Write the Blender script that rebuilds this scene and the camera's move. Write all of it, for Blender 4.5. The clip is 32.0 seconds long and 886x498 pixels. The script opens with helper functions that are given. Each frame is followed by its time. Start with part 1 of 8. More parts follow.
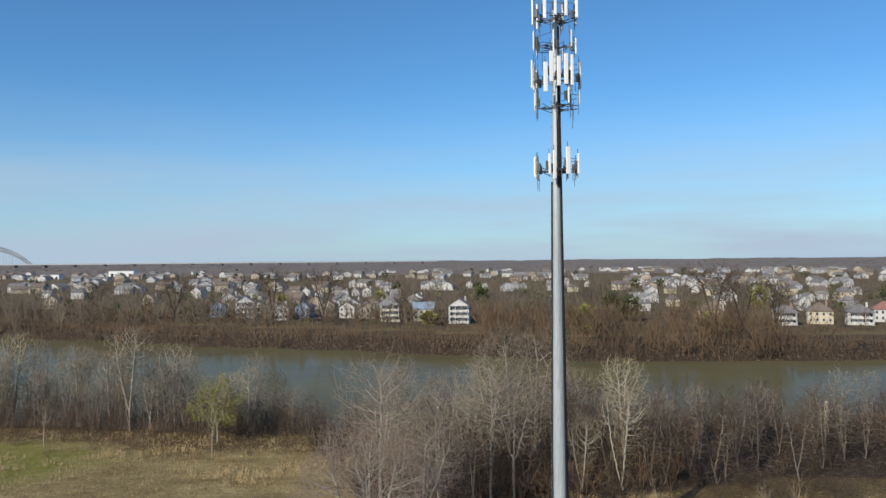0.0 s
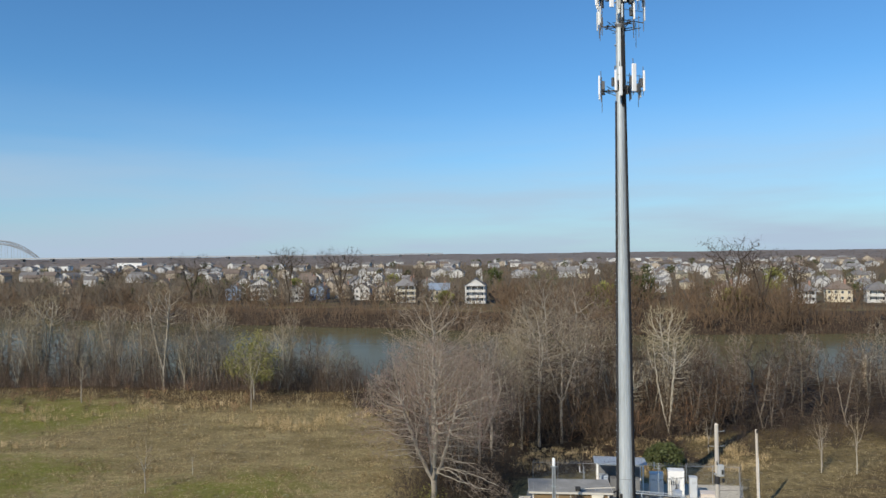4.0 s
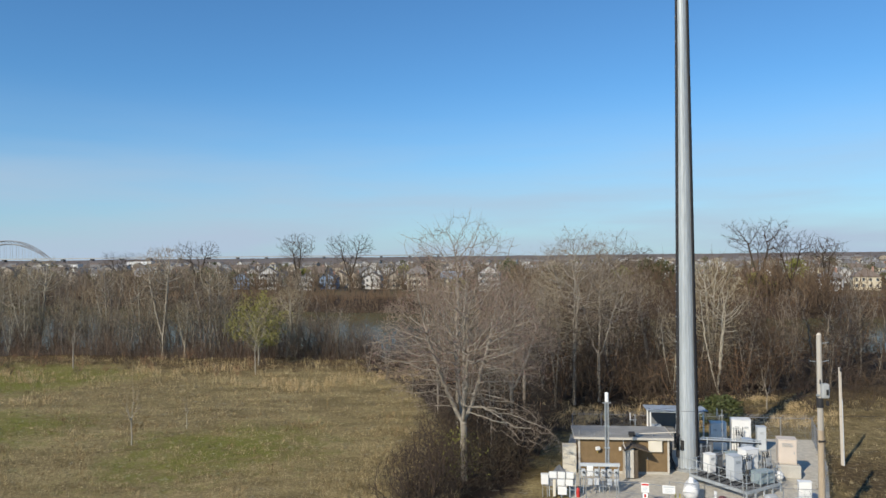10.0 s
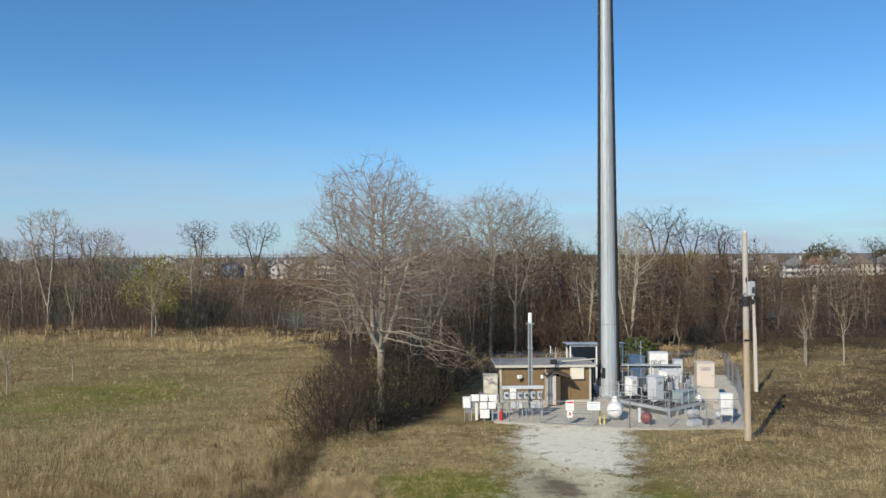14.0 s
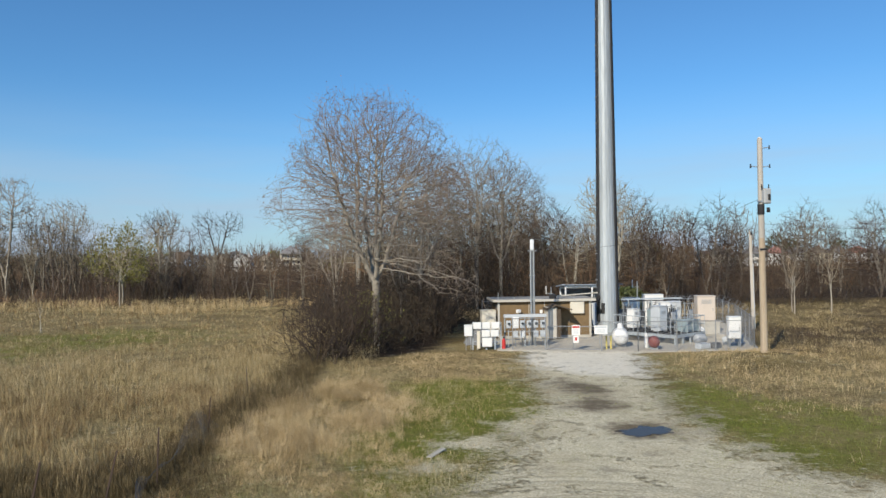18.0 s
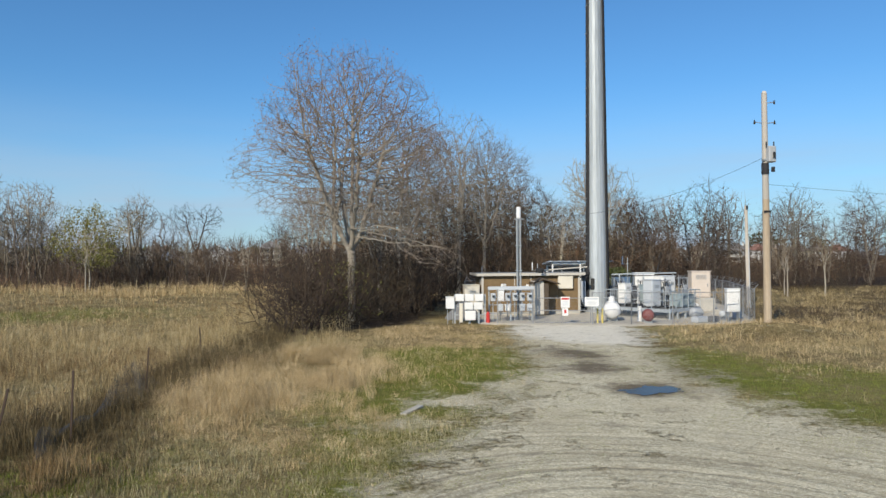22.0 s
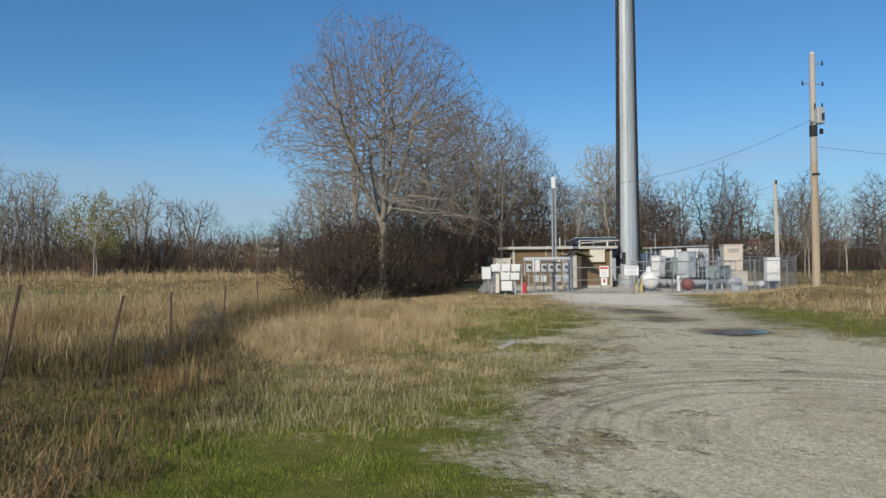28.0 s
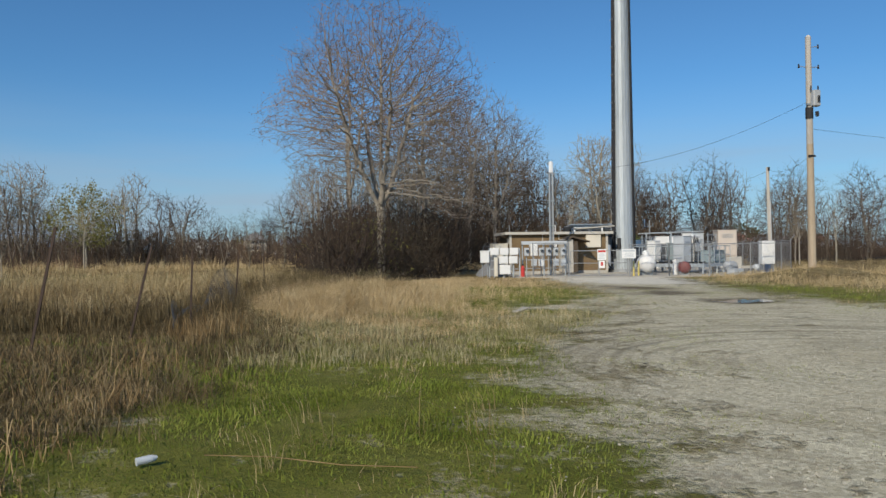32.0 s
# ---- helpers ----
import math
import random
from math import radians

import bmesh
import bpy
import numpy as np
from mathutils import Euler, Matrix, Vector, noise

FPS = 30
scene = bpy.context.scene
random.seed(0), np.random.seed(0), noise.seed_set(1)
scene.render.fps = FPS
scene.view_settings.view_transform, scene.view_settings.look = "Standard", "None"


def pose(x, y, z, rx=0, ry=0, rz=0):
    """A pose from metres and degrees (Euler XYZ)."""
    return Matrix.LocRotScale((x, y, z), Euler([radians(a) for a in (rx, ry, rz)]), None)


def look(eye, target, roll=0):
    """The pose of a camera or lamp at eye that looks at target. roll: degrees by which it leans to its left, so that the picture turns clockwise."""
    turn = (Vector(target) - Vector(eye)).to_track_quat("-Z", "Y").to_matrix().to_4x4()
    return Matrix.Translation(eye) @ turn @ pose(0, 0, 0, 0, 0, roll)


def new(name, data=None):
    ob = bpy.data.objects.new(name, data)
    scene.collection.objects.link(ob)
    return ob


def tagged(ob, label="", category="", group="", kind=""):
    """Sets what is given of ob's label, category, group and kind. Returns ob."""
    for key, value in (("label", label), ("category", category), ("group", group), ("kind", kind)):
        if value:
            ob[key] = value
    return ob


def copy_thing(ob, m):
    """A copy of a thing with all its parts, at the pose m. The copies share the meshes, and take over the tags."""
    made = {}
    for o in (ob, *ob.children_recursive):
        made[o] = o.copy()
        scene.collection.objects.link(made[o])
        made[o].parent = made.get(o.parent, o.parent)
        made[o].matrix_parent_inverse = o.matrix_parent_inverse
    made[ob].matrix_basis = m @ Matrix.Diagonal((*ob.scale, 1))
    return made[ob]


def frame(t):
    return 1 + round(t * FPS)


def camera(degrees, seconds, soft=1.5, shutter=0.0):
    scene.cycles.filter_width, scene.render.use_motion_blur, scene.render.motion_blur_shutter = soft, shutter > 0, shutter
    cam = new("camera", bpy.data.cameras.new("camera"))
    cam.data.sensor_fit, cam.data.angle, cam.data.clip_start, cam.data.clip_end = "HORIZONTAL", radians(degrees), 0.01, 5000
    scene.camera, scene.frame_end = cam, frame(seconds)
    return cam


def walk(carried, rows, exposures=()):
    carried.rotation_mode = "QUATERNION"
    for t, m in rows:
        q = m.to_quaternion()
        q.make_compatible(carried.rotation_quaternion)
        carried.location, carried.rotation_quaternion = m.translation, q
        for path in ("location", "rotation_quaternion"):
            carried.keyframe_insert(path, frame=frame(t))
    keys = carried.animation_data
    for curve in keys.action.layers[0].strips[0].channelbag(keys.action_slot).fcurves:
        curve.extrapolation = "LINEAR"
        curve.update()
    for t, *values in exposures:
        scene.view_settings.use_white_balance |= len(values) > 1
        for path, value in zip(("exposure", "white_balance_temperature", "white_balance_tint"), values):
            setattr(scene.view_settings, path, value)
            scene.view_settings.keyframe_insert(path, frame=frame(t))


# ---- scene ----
cam = camera(62.6, 32.0)
PATH = [
    (0, (0.078, 0.204, 30.309), (0.069, 2.203, 30.333), -0.5),
    (0.5, (-0.029, 0.02, 29.609), (-0.04, 2.02, 29.632), 0.0),
    (1, (-0.54, -0.228, 28.677), (-0.556, 1.772, 28.7), 0.4),
    (1.5, (-1.884, -0.35, 27.854), (-1.902, 1.649, 27.874), 0.6),
    (2, (-3.314, -0.377, 27.054), (-3.333, 1.623, 27.074), -0.0),
    (2.5, (-4.184, -0.502, 26.217), (-4.203, 1.498, 26.235), -0.4),
    (3, (-4.743, -0.469, 25.255), (-4.763, 1.53, 25.272), -0.6),
    (3.5, (-5.0, 0.016, 24.587), (-5.022, 2.015, 24.599), -0.6),
    (4, (-5.201, 0.755, 23.793), (-5.223, 2.755, 23.802), -0.7),
    (4.5, (-5.14, 1.933, 22.971), (-5.166, 3.932, 22.979), -0.7),
    (6.5, (-4.667, 6.936, 20.004), (-4.701, 8.936, 20.021), -0.7),
    (7, (-4.518, 7.824, 19.339), (-4.554, 9.824, 19.357), -0.7),
    (7.5, (-4.48, 8.517, 18.811), (-4.518, 10.517, 18.83), -0.4),
    (8, (-4.794, 9.008, 18.27), (-4.835, 11.007, 18.291), 0.0),
    (8.5, (-5.556, 9.386, 17.754), (-5.6, 11.385, 17.774), 0.2),
    (9, (-6.424, 9.68, 17.23), (-6.469, 11.679, 17.249), -0.0),
    (9.5, (-6.8, 9.935, 16.881), (-6.849, 11.934, 16.901), -0.5),
    (10, (-7.025, 9.858, 16.428), (-7.072, 11.858, 16.446), -0.6),
    (10.5, (-7.131, 9.978, 15.776), (-7.166, 11.977, 15.796), -0.4),
    (11, (-7.207, 10.066, 15.17), (-7.209, 12.066, 15.188), -0.4),
    (11.5, (-7.242, 10.294, 14.514), (-7.198, 12.293, 14.527), -0.6),
    (12, (-7.325, 10.537, 13.808), (-7.226, 12.534, 13.816), -0.6),
    (12.5, (-7.43, 10.963, 13.011), (-7.296, 12.959, 13.021), -0.6),
    (13, (-7.47, 11.563, 12.23), (-7.313, 13.557, 12.241), -0.6),
    (13.5, (-7.6, 12.171, 11.509), (-7.425, 14.163, 11.522), -0.6),
    (14, (-7.725, 12.728, 10.676), (-7.521, 14.717, 10.696), -0.4),
    (14.5, (-7.847, 13.342, 10.181), (-7.61, 15.328, 10.194), -0.4),
    (16.5, (-9.469, 14.739, 7.299), (-9.169, 16.716, 7.322), -0.6),
    (17, (-9.651, 14.847, 6.724), (-9.349, 16.824, 6.749), -0.6),
    (17.5, (-9.92, 15.035, 6.176), (-9.609, 17.01, 6.202), -0.7),
    (18, (-9.942, 15.019, 5.758), (-9.633, 16.995, 5.782), -0.7),
    (18.5, (-9.955, 15.123, 5.379), (-9.645, 17.099, 5.404), -0.8),
    (19, (-9.912, 15.26, 5.124), (-9.6, 17.235, 5.147), -0.7),
    (19.5, (-9.799, 15.507, 4.946), (-9.48, 17.482, 4.969), -0.7),
    (20, (-9.707, 15.824, 4.789), (-9.38, 17.797, 4.808), -0.6),
    (20.5, (-9.564, 16.31, 4.627), (-9.231, 18.283, 4.646), -0.6),
    (21, (-9.468, 16.949, 4.532), (-9.125, 18.92, 4.546), -0.5),
    (21.5, (-9.332, 17.529, 4.138), (-8.983, 19.499, 4.156), -0.5),
    (22, (-9.37, 18.075, 3.855), (-9.013, 20.043, 3.878), -0.4),
    (22.5, (-9.543, 18.434, 3.675), (-9.178, 20.4, 3.698), -0.3),
    (23, (-9.649, 18.739, 3.505), (-9.278, 20.704, 3.527), -0.3),
    (23.5, (-9.757, 19.003, 3.354), (-9.382, 20.968, 3.376), -0.3),
    (24, (-10.016, 19.22, 3.222), (-9.638, 21.184, 3.246), -0.1),
    (24.5, (-10.519, 19.295, 3.093), (-10.142, 21.259, 3.119), -0.1),
    (25, (-11.002, 19.45, 2.978), (-10.622, 21.414, 3.002), -0.2),
    (25.5, (-11.13, 19.608, 2.837), (-10.745, 21.57, 2.862), -0.5),
    (27.5, (-11.62, 19.359, 2.281), (-11.241, 21.322, 2.305), -0.4),
    (28, (-11.698, 19.267, 2.19), (-11.32, 21.231, 2.211), -0.6),
    (28.5, (-11.642, 19.162, 2.115), (-11.265, 21.126, 2.132), -0.5),
    (29, (-11.666, 19.154, 1.995), (-11.284, 21.117, 2.013), -0.5),
    (29.5, (-11.839, 19.137, 1.883), (-11.454, 21.1, 1.9), -0.4),
    (30, (-12.153, 19.173, 1.776), (-11.765, 21.135, 1.792), -0.3),
    (30.5, (-12.346, 19.127, 1.767), (-11.955, 21.088, 1.779), -0.6),
    (31, (-12.378, 19.211, 1.669), (-11.979, 21.17, 1.682), -0.7),
    (31.5, (-12.339, 19.279, 1.522), (-11.932, 21.237, 1.535), -0.7),
    (32, (-12.376, 19.29, 1.43), (-11.963, 21.247, 1.443), -0.7),
]
walk(cam, [(t, look(eye, target, roll)) for t, eye, target, roll in PATH],
     exposures=((0.0, 0.0), (24.0, 0.0), (25.0, -0.1), (26.0, -0.16), (28.0, -0.28), (30.0, -0.32), (32.0, -0.32)))

# ---- world and sun ----
world = bpy.data.worlds.new("world")
scene.world = world
world.use_nodes = True
wn, wl = world.node_tree.nodes, world.node_tree.links
wn.clear()
sky = wn.new("ShaderNodeTexSky")
sky.sky_type = "NISHITA"
sky.sun_disc = False
sky.sun_elevation = radians(33)
sky.sun_rotation = radians(216.9)
sky.altitude = 100
sky.air_density = 1.0
sky.dust_density = 0.3
sky.ozone_density = 4.0
bg = wn.new("ShaderNodeBackground")
bg.inputs["Strength"].default_value = 0.11
wout = wn.new("ShaderNodeOutputWorld")
# a bluer zenith, and a thin veil of high cloud low over the skyline
wtc = wn.new("ShaderNodeTexCoord")
wsep = wn.new("ShaderNodeSeparateXYZ")
wl.new(wtc.outputs["Generated"], wsep.inputs[0])
wmap = wn.new("ShaderNodeMapping")
wmap.inputs["Scale"].default_value = (1.6, 1.6, 14)
wl.new(wtc.outputs["Generated"], wmap.inputs["Vector"])
wnoise = wn.new("ShaderNodeTexNoise")
wnoise.inputs["Scale"].default_value = 1.6
wnoise.inputs["Detail"].default_value = 5
wl.new(wmap.outputs[0], wnoise.inputs["Vector"])
wband = wn.new("ShaderNodeMapRange")
wband.interpolation_type = "SMOOTHSTEP"
for key, v in (("From Min", 0.235), ("From Max", -0.01), ("To Min", 0.0), ("To Max", 1.0)):
    wband.inputs[key].default_value = v
wl.new(wsep.outputs[2], wband.inputs["Value"])
wveil = wn.new("ShaderNodeMath")
wveil.operation = "MULTIPLY"
wlift = wn.new("ShaderNodeMath")
wlift.operation = "MULTIPLY_ADD"
wlift.inputs[1].default_value, wlift.inputs[2].default_value = 1.7, -0.03
wl.new(wnoise.outputs["Fac"], wlift.inputs[0])
wl.new(wband.outputs[0], wveil.inputs[0])
wl.new(wlift.outputs[0], wveil.inputs[1])
wveil.use_clamp = True
wtint = wn.new("ShaderNodeMix")
wtint.data_type, wtint.blend_type = "RGBA", "MULTIPLY"
wtint.inputs[0].default_value = 1.0
wtint.inputs[7].default_value = (0.6, 0.985, 1.21, 1)
wl.new(sky.outputs[0], wtint.inputs[6])
wmix = wn.new("ShaderNodeMix")
wmix.data_type = "RGBA"
wmix.inputs[7].default_value = (4.0, 5.05, 6.3, 1)
wl.new(wveil.outputs[0], wmix.inputs[0])
wl.new(wtint.outputs[2], wmix.inputs[6])
wl.new(wmix.outputs[2], bg.inputs["Color"])
wl.new(bg.outputs[0], wout.inputs["Surface"])

sun_data = bpy.data.lights.new("sun", "SUN")
sun_data.energy = 5.0
sun_data.angle = radians(0.53)
sun_data.color = (1.0, 0.9, 0.74)
sun_lamp = new("sun", sun_data)
sun_lamp.matrix_world = look((-60, -80, 65), (0, 0, 0))


# ---- materials ----
def nodes_of(name):
    m = bpy.data.materials.new(name)
    m.use_nodes = True
    nt = m.node_tree
    return m, nt, nt.nodes["Principled BSDF"]


def link(nt, a, b):
    nt.links.new(a, b)


def noise_node(nt, coord, scale, detail=4.0, rough=0.6):
    n = nt.nodes.new("ShaderNodeTexNoise")
    n.inputs["Scale"].default_value = scale
    n.inputs["Detail"].default_value = detail
    n.inputs["Roughness"].default_value = rough
    link(nt, coord, n.inputs["Vector"])
    return n.outputs["Fac"]


def ramp(nt, fac, stops):
    r = nt.nodes.new("ShaderNodeValToRGB")
    el = r.color_ramp.elements
    while len(el) < len(stops):
        el.new(0.5)
    for e, (p, c) in zip(el, stops):
        e.position, e.color = p, (*c, 1)
    link(nt, fac, r.inputs["Fac"])
    return r.outputs["Color"]


def math_node(nt, op, a, b=0.0, clamp=False):
    n = nt.nodes.new("ShaderNodeMath")
    n.operation = op
    n.use_clamp = clamp
    for k, v in ((0, a), (1, b)):
        if isinstance(v, (int, float)):
            n.inputs[k].default_value = v
        else:
            link(nt, v, n.inputs[k])
    return n.outputs[0]


def mix(nt, fac, a, b, kind="MIX"):
    n = nt.nodes.new("ShaderNodeMix")
    n.data_type, n.blend_type = "RGBA", kind
    for k, v in ((0, fac), (6, a), (7, b)):
        if isinstance(v, (int, float)):
            n.inputs[k].default_value = v
        elif isinstance(v, tuple):
            n.inputs[k].default_value = (*v, 1)
        else:
            link(nt, v, n.inputs[k])
    return n.outputs[2]


def bump(nt, bsdf, height, strength, dist):
    b = nt.nodes.new("ShaderNodeBump")
    b.inputs["Strength"].default_value = strength
    b.inputs["Distance"].default_value = dist
    link(nt, height, b.inputs["Height"])
    link(nt, b.outputs[0], bsdf.inputs["Normal"])


def surface(name, dark, light, scale=4.0, rough=0.7, metal=0.0, relief=0.3, dist=0.01, vary=0.0, big=0.5, stretch=(1, 1, 1)):
    """Two scales of mottling between two colours, with a little relief and, where asked, a shift from object to object."""
    m, nt, b = nodes_of(name)
    tc = nt.nodes.new("ShaderNodeTexCoord")
    mp = nt.nodes.new("ShaderNodeMapping")
    mp.inputs["Scale"].default_value = stretch
    link(nt, tc.outputs["Object"], mp.inputs["Vector"])
    fine = noise_node(nt, mp.outputs[0], scale * 9, 5)
    wide = noise_node(nt, mp.outputs[0], scale * big, 4)
    f = math_node(nt, "ADD", math_node(nt, "MULTIPLY", fine, 0.45), math_node(nt, "MULTIPLY", wide, 0.55))
    col = ramp(nt, f, [(0.3, dark), (0.68, light)])
    if vary:
        oi = nt.nodes.new("ShaderNodeObjectInfo")
        hsv = nt.nodes.new("ShaderNodeHueSaturation")
        link(nt, math_node(nt, "ADD", math_node(nt, "MULTIPLY", oi.outputs["Random"], 2 * vary), 1 - vary), hsv.inputs["Value"])
        link(nt, math_node(nt, "ADD", math_node(nt, "MULTIPLY", oi.outputs["Random"], 0.03), 0.485), hsv.inputs["Hue"])
        link(nt, col, hsv.inputs["Color"])
        col = hsv.outputs[0]
    link(nt, col, b.inputs["Base Color"])
    b.inputs["Roughness"].default_value = rough
    b.inputs["Metallic"].default_value = metal
    if relief:
        bump(nt, b, fine, relief, dist)
    return m


def island_stuff(name, stops, rough=0.85, shine=0.2, each=0.56):
    """Colours that change from blade to blade of one joined mesh, and in patches over the ground."""
    m, nt, b = nodes_of(name)
    geo = nt.nodes.new("ShaderNodeNewGeometry")
    wide = noise_node(nt, geo.outputs["Position"], 0.23, 3)
    clump = noise_node(nt, geo.outputs["Position"], 1.5, 2)
    clump = math_node(nt, "ADD", math_node(nt, "MULTIPLY", math_node(nt, "SUBTRACT", clump, 0.5), 1.15), 0.14)
    f = math_node(nt, "ADD", math_node(nt, "ADD", math_node(nt, "MULTIPLY", geo.outputs["Random Per Island"], each), math_node(nt, "MULTIPLY", wide, 0.34)), clump, True)
    link(nt, ramp(nt, f, stops), b.inputs["Base Color"])
    b.inputs["Roughness"].default_value = rough
    b.inputs["Specular IOR Level"].default_value = shine
    return m


def ground_material():
    m, nt, b = nodes_of("ground_cover")
    geo = nt.nodes.new("ShaderNodeNewGeometry")
    pos = geo.outputs["Position"]

    def mask(name):
        a = nt.nodes.new("ShaderNodeAttribute")
        a.attribute_name = name
        return a.outputs["Fac"]

    n1 = noise_node(nt, pos, 0.9, 6, 0.65)
    n2 = noise_node(nt, pos, 6.0, 5, 0.7)
    n3 = noise_node(nt, pos, 45.0, 4, 0.7)
    n0 = noise_node(nt, pos, 0.07, 4)
    field = noise_node(nt, pos, 0.3, 5, 0.65)

    def edge(v, wobble, sharp):
        s = math_node(nt, "ADD", v, math_node(nt, "MULTIPLY", math_node(nt, "SUBTRACT", wobble, 0.5), 1.5))
        return math_node(nt, "MULTIPLY", math_node(nt, "SUBTRACT", s, 0.5 - 0.5 / sharp), sharp, True)

    stretch = nt.nodes.new("ShaderNodeMapping")
    stretch.inputs["Scale"].default_value = (0.5, 1.6, 1)
    link(nt, pos, stretch.inputs["Vector"])
    streak = noise_node(nt, stretch.outputs[0], 0.16, 5, 0.65)
    straw = ramp(nt, math_node(nt, "ADD", math_node(nt, "MULTIPLY", math_node(nt, "ADD", math_node(nt, "MULTIPLY", field, 0.4), math_node(nt, "MULTIPLY", streak, 0.6)), 0.62), math_node(nt, "MULTIPLY", n2, 0.38)),
                 [(0.35, (0.085, 0.062, 0.026)), (0.45, (0.185, 0.142, 0.065)), (0.55, (0.3, 0.242, 0.118)), (0.66, (0.43, 0.355, 0.2))])
    tuft = noise_node(nt, pos, 2.3, 7, 0.72)
    straw = mix(nt, 0.75, straw, ramp(nt, tuft, [(0.3, (0.4, 0.36, 0.3)), (0.46, (0.95, 0.93, 0.88)), (0.66, (1.35, 1.35, 1.35))]), "MULTIPLY")
    grass = ramp(nt, math_node(nt, "ADD", math_node(nt, "MULTIPLY", n1, 0.5), math_node(nt, "MULTIPLY", n3, 0.5)),
                 [(0.3, (0.06, 0.068, 0.01)), (0.5, (0.14, 0.148, 0.025)), (0.72, (0.26, 0.22, 0.08))])
    grass = mix(nt, 0.6, grass, ramp(nt, tuft, [(0.3, (0.5, 0.44, 0.36)), (0.46, (0.97, 0.95, 0.9)), (0.66, (1.3, 1.24, 1.3))]), "MULTIPLY")
    stone = ramp(nt, math_node(nt, "ADD", math_node(nt, "MULTIPLY", n2, 0.4), math_node(nt, "MULTIPLY", n3, 0.6)),
                 [(0.28, (0.2, 0.175, 0.14)), (0.42, (0.42, 0.385, 0.325)), (0.58, (0.58, 0.55, 0.48)), (0.78, (0.74, 0.715, 0.65))])
    pebble = nt.nodes.new("ShaderNodeTexVoronoi")
    pebble.inputs["Scale"].default_value = 24.0
    link(nt, pos, pebble.inputs["Vector"])
    tone = nt.nodes.new("ShaderNodeSeparateColor")
    link(nt, pebble.outputs["Color"], tone.inputs[0])
    stone = mix(nt, 0.36, stone, ramp(nt, tone.outputs[0], [(0.05, (0.17, 0.15, 0.12)), (0.35, (0.4, 0.37, 0.315)), (0.7, (0.57, 0.54, 0.475)), (0.95, (0.82, 0.8, 0.75))]))
    # dead brown growth, with the grass's shading of itself painted into the dark tones
    shaded_thatch = ramp(nt, tuft, [(0.32, (0.03, 0.022, 0.012)), (0.5, (0.095, 0.064, 0.03)), (0.7, (0.22, 0.158, 0.082))])
    straw = mix(nt, edge(mask("shaded_thatch"), n1, 1.6), straw, shaded_thatch)
    mud = ramp(nt, n2, [(0.3, (0.09, 0.073, 0.048)), (0.7, (0.2, 0.165, 0.115))])
    # brown woodland floor, its colour darkened to stand in for shade under the trees
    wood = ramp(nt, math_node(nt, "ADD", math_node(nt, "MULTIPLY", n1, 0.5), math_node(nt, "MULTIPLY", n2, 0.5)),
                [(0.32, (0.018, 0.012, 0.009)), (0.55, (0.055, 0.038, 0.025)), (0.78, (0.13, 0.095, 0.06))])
    town = ramp(nt, n0, [(0.35, (0.05, 0.04, 0.03)), (0.55, (0.11, 0.085, 0.05)), (0.68, (0.085, 0.1, 0.032))])

    patchy = math_node(nt, "ADD", math_node(nt, "MULTIPLY", math_node(nt, "SUBTRACT", math_node(nt, "ADD", math_node(nt, "MULTIPLY", n1, 0.55), math_node(nt, "MULTIPLY", field, 0.45)), 0.5), 2.0), 0.5)
    col = mix(nt, edge(mask("green"), patchy, 1.8), straw, grass)
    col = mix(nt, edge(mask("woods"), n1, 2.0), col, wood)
    col = mix(nt, mask("town"), col, town)
    ragged = math_node(nt, "ADD", math_node(nt, "MULTIPLY", n1, 0.6), math_node(nt, "MULTIPLY", n2, 0.4))
    ragged = math_node(nt, "ADD", math_node(nt, "MULTIPLY", math_node(nt, "SUBTRACT", ragged, 0.5), 2.6), 0.5)
    gm = edge(mask("gravel"), ragged, 2.0)
    worn = noise_node(nt, pos, 0.35, 3, 0.6)
    stone = mix(nt, math_node(nt, "MULTIPLY", math_node(nt, "SUBTRACT", worn, 0.46, True), 1.6, True), stone, (0.36, 0.315, 0.245))
    stone = mix(nt, 1.0, stone, (1.1, 1.07, 0.88), "MULTIPLY")
    stone = mix(nt, edge(mask("apron"), n1, 1.5), stone, ramp(nt, n2, [(0.3, (0.55, 0.51, 0.42)), (0.7, (0.77, 0.73, 0.61))]))
    # thin wheel ruts round the turning place, running with the circle
    sep = nt.nodes.new("ShaderNodeSeparateXYZ")
    link(nt, pos, sep.inputs[0])
    rx_, ry_ = math_node(nt, "ADD", sep.outputs[0], 4.8), math_node(nt, "SUBTRACT", sep.outputs[1], 26.5)
    rad = math_node(nt, "SQRT", math_node(nt, "ADD", math_node(nt, "MULTIPLY", rx_, rx_), math_node(nt, "MULTIPLY", ry_, ry_)))
    turn = math_node(nt, "ARCTAN2", ry_, rx_)
    polar = nt.nodes.new("ShaderNodeCombineXYZ")
    link(nt, math_node(nt, "ADD", math_node(nt, "MULTIPLY", rad, 2.0), math_node(nt, "MULTIPLY", math_node(nt, "SINE", math_node(nt, "MULTIPLY", turn, 2.0)), 0.5)), polar.inputs[0])
    link(nt, math_node(nt, "MULTIPLY", turn, 0.55), polar.inputs[1])
    rut = noise_node(nt, polar.outputs[0], 2.3, 2, 0.5)
    rut = math_node(nt, "MULTIPLY", math_node(nt, "SUBTRACT", rut, 0.5), 9.0, True)
    rut = math_node(nt, "MULTIPLY", rut, 0.55)
    wander = math_node(nt, "MULTIPLY", math_node(nt, "SUBTRACT", n1, 0.5), 0.35)
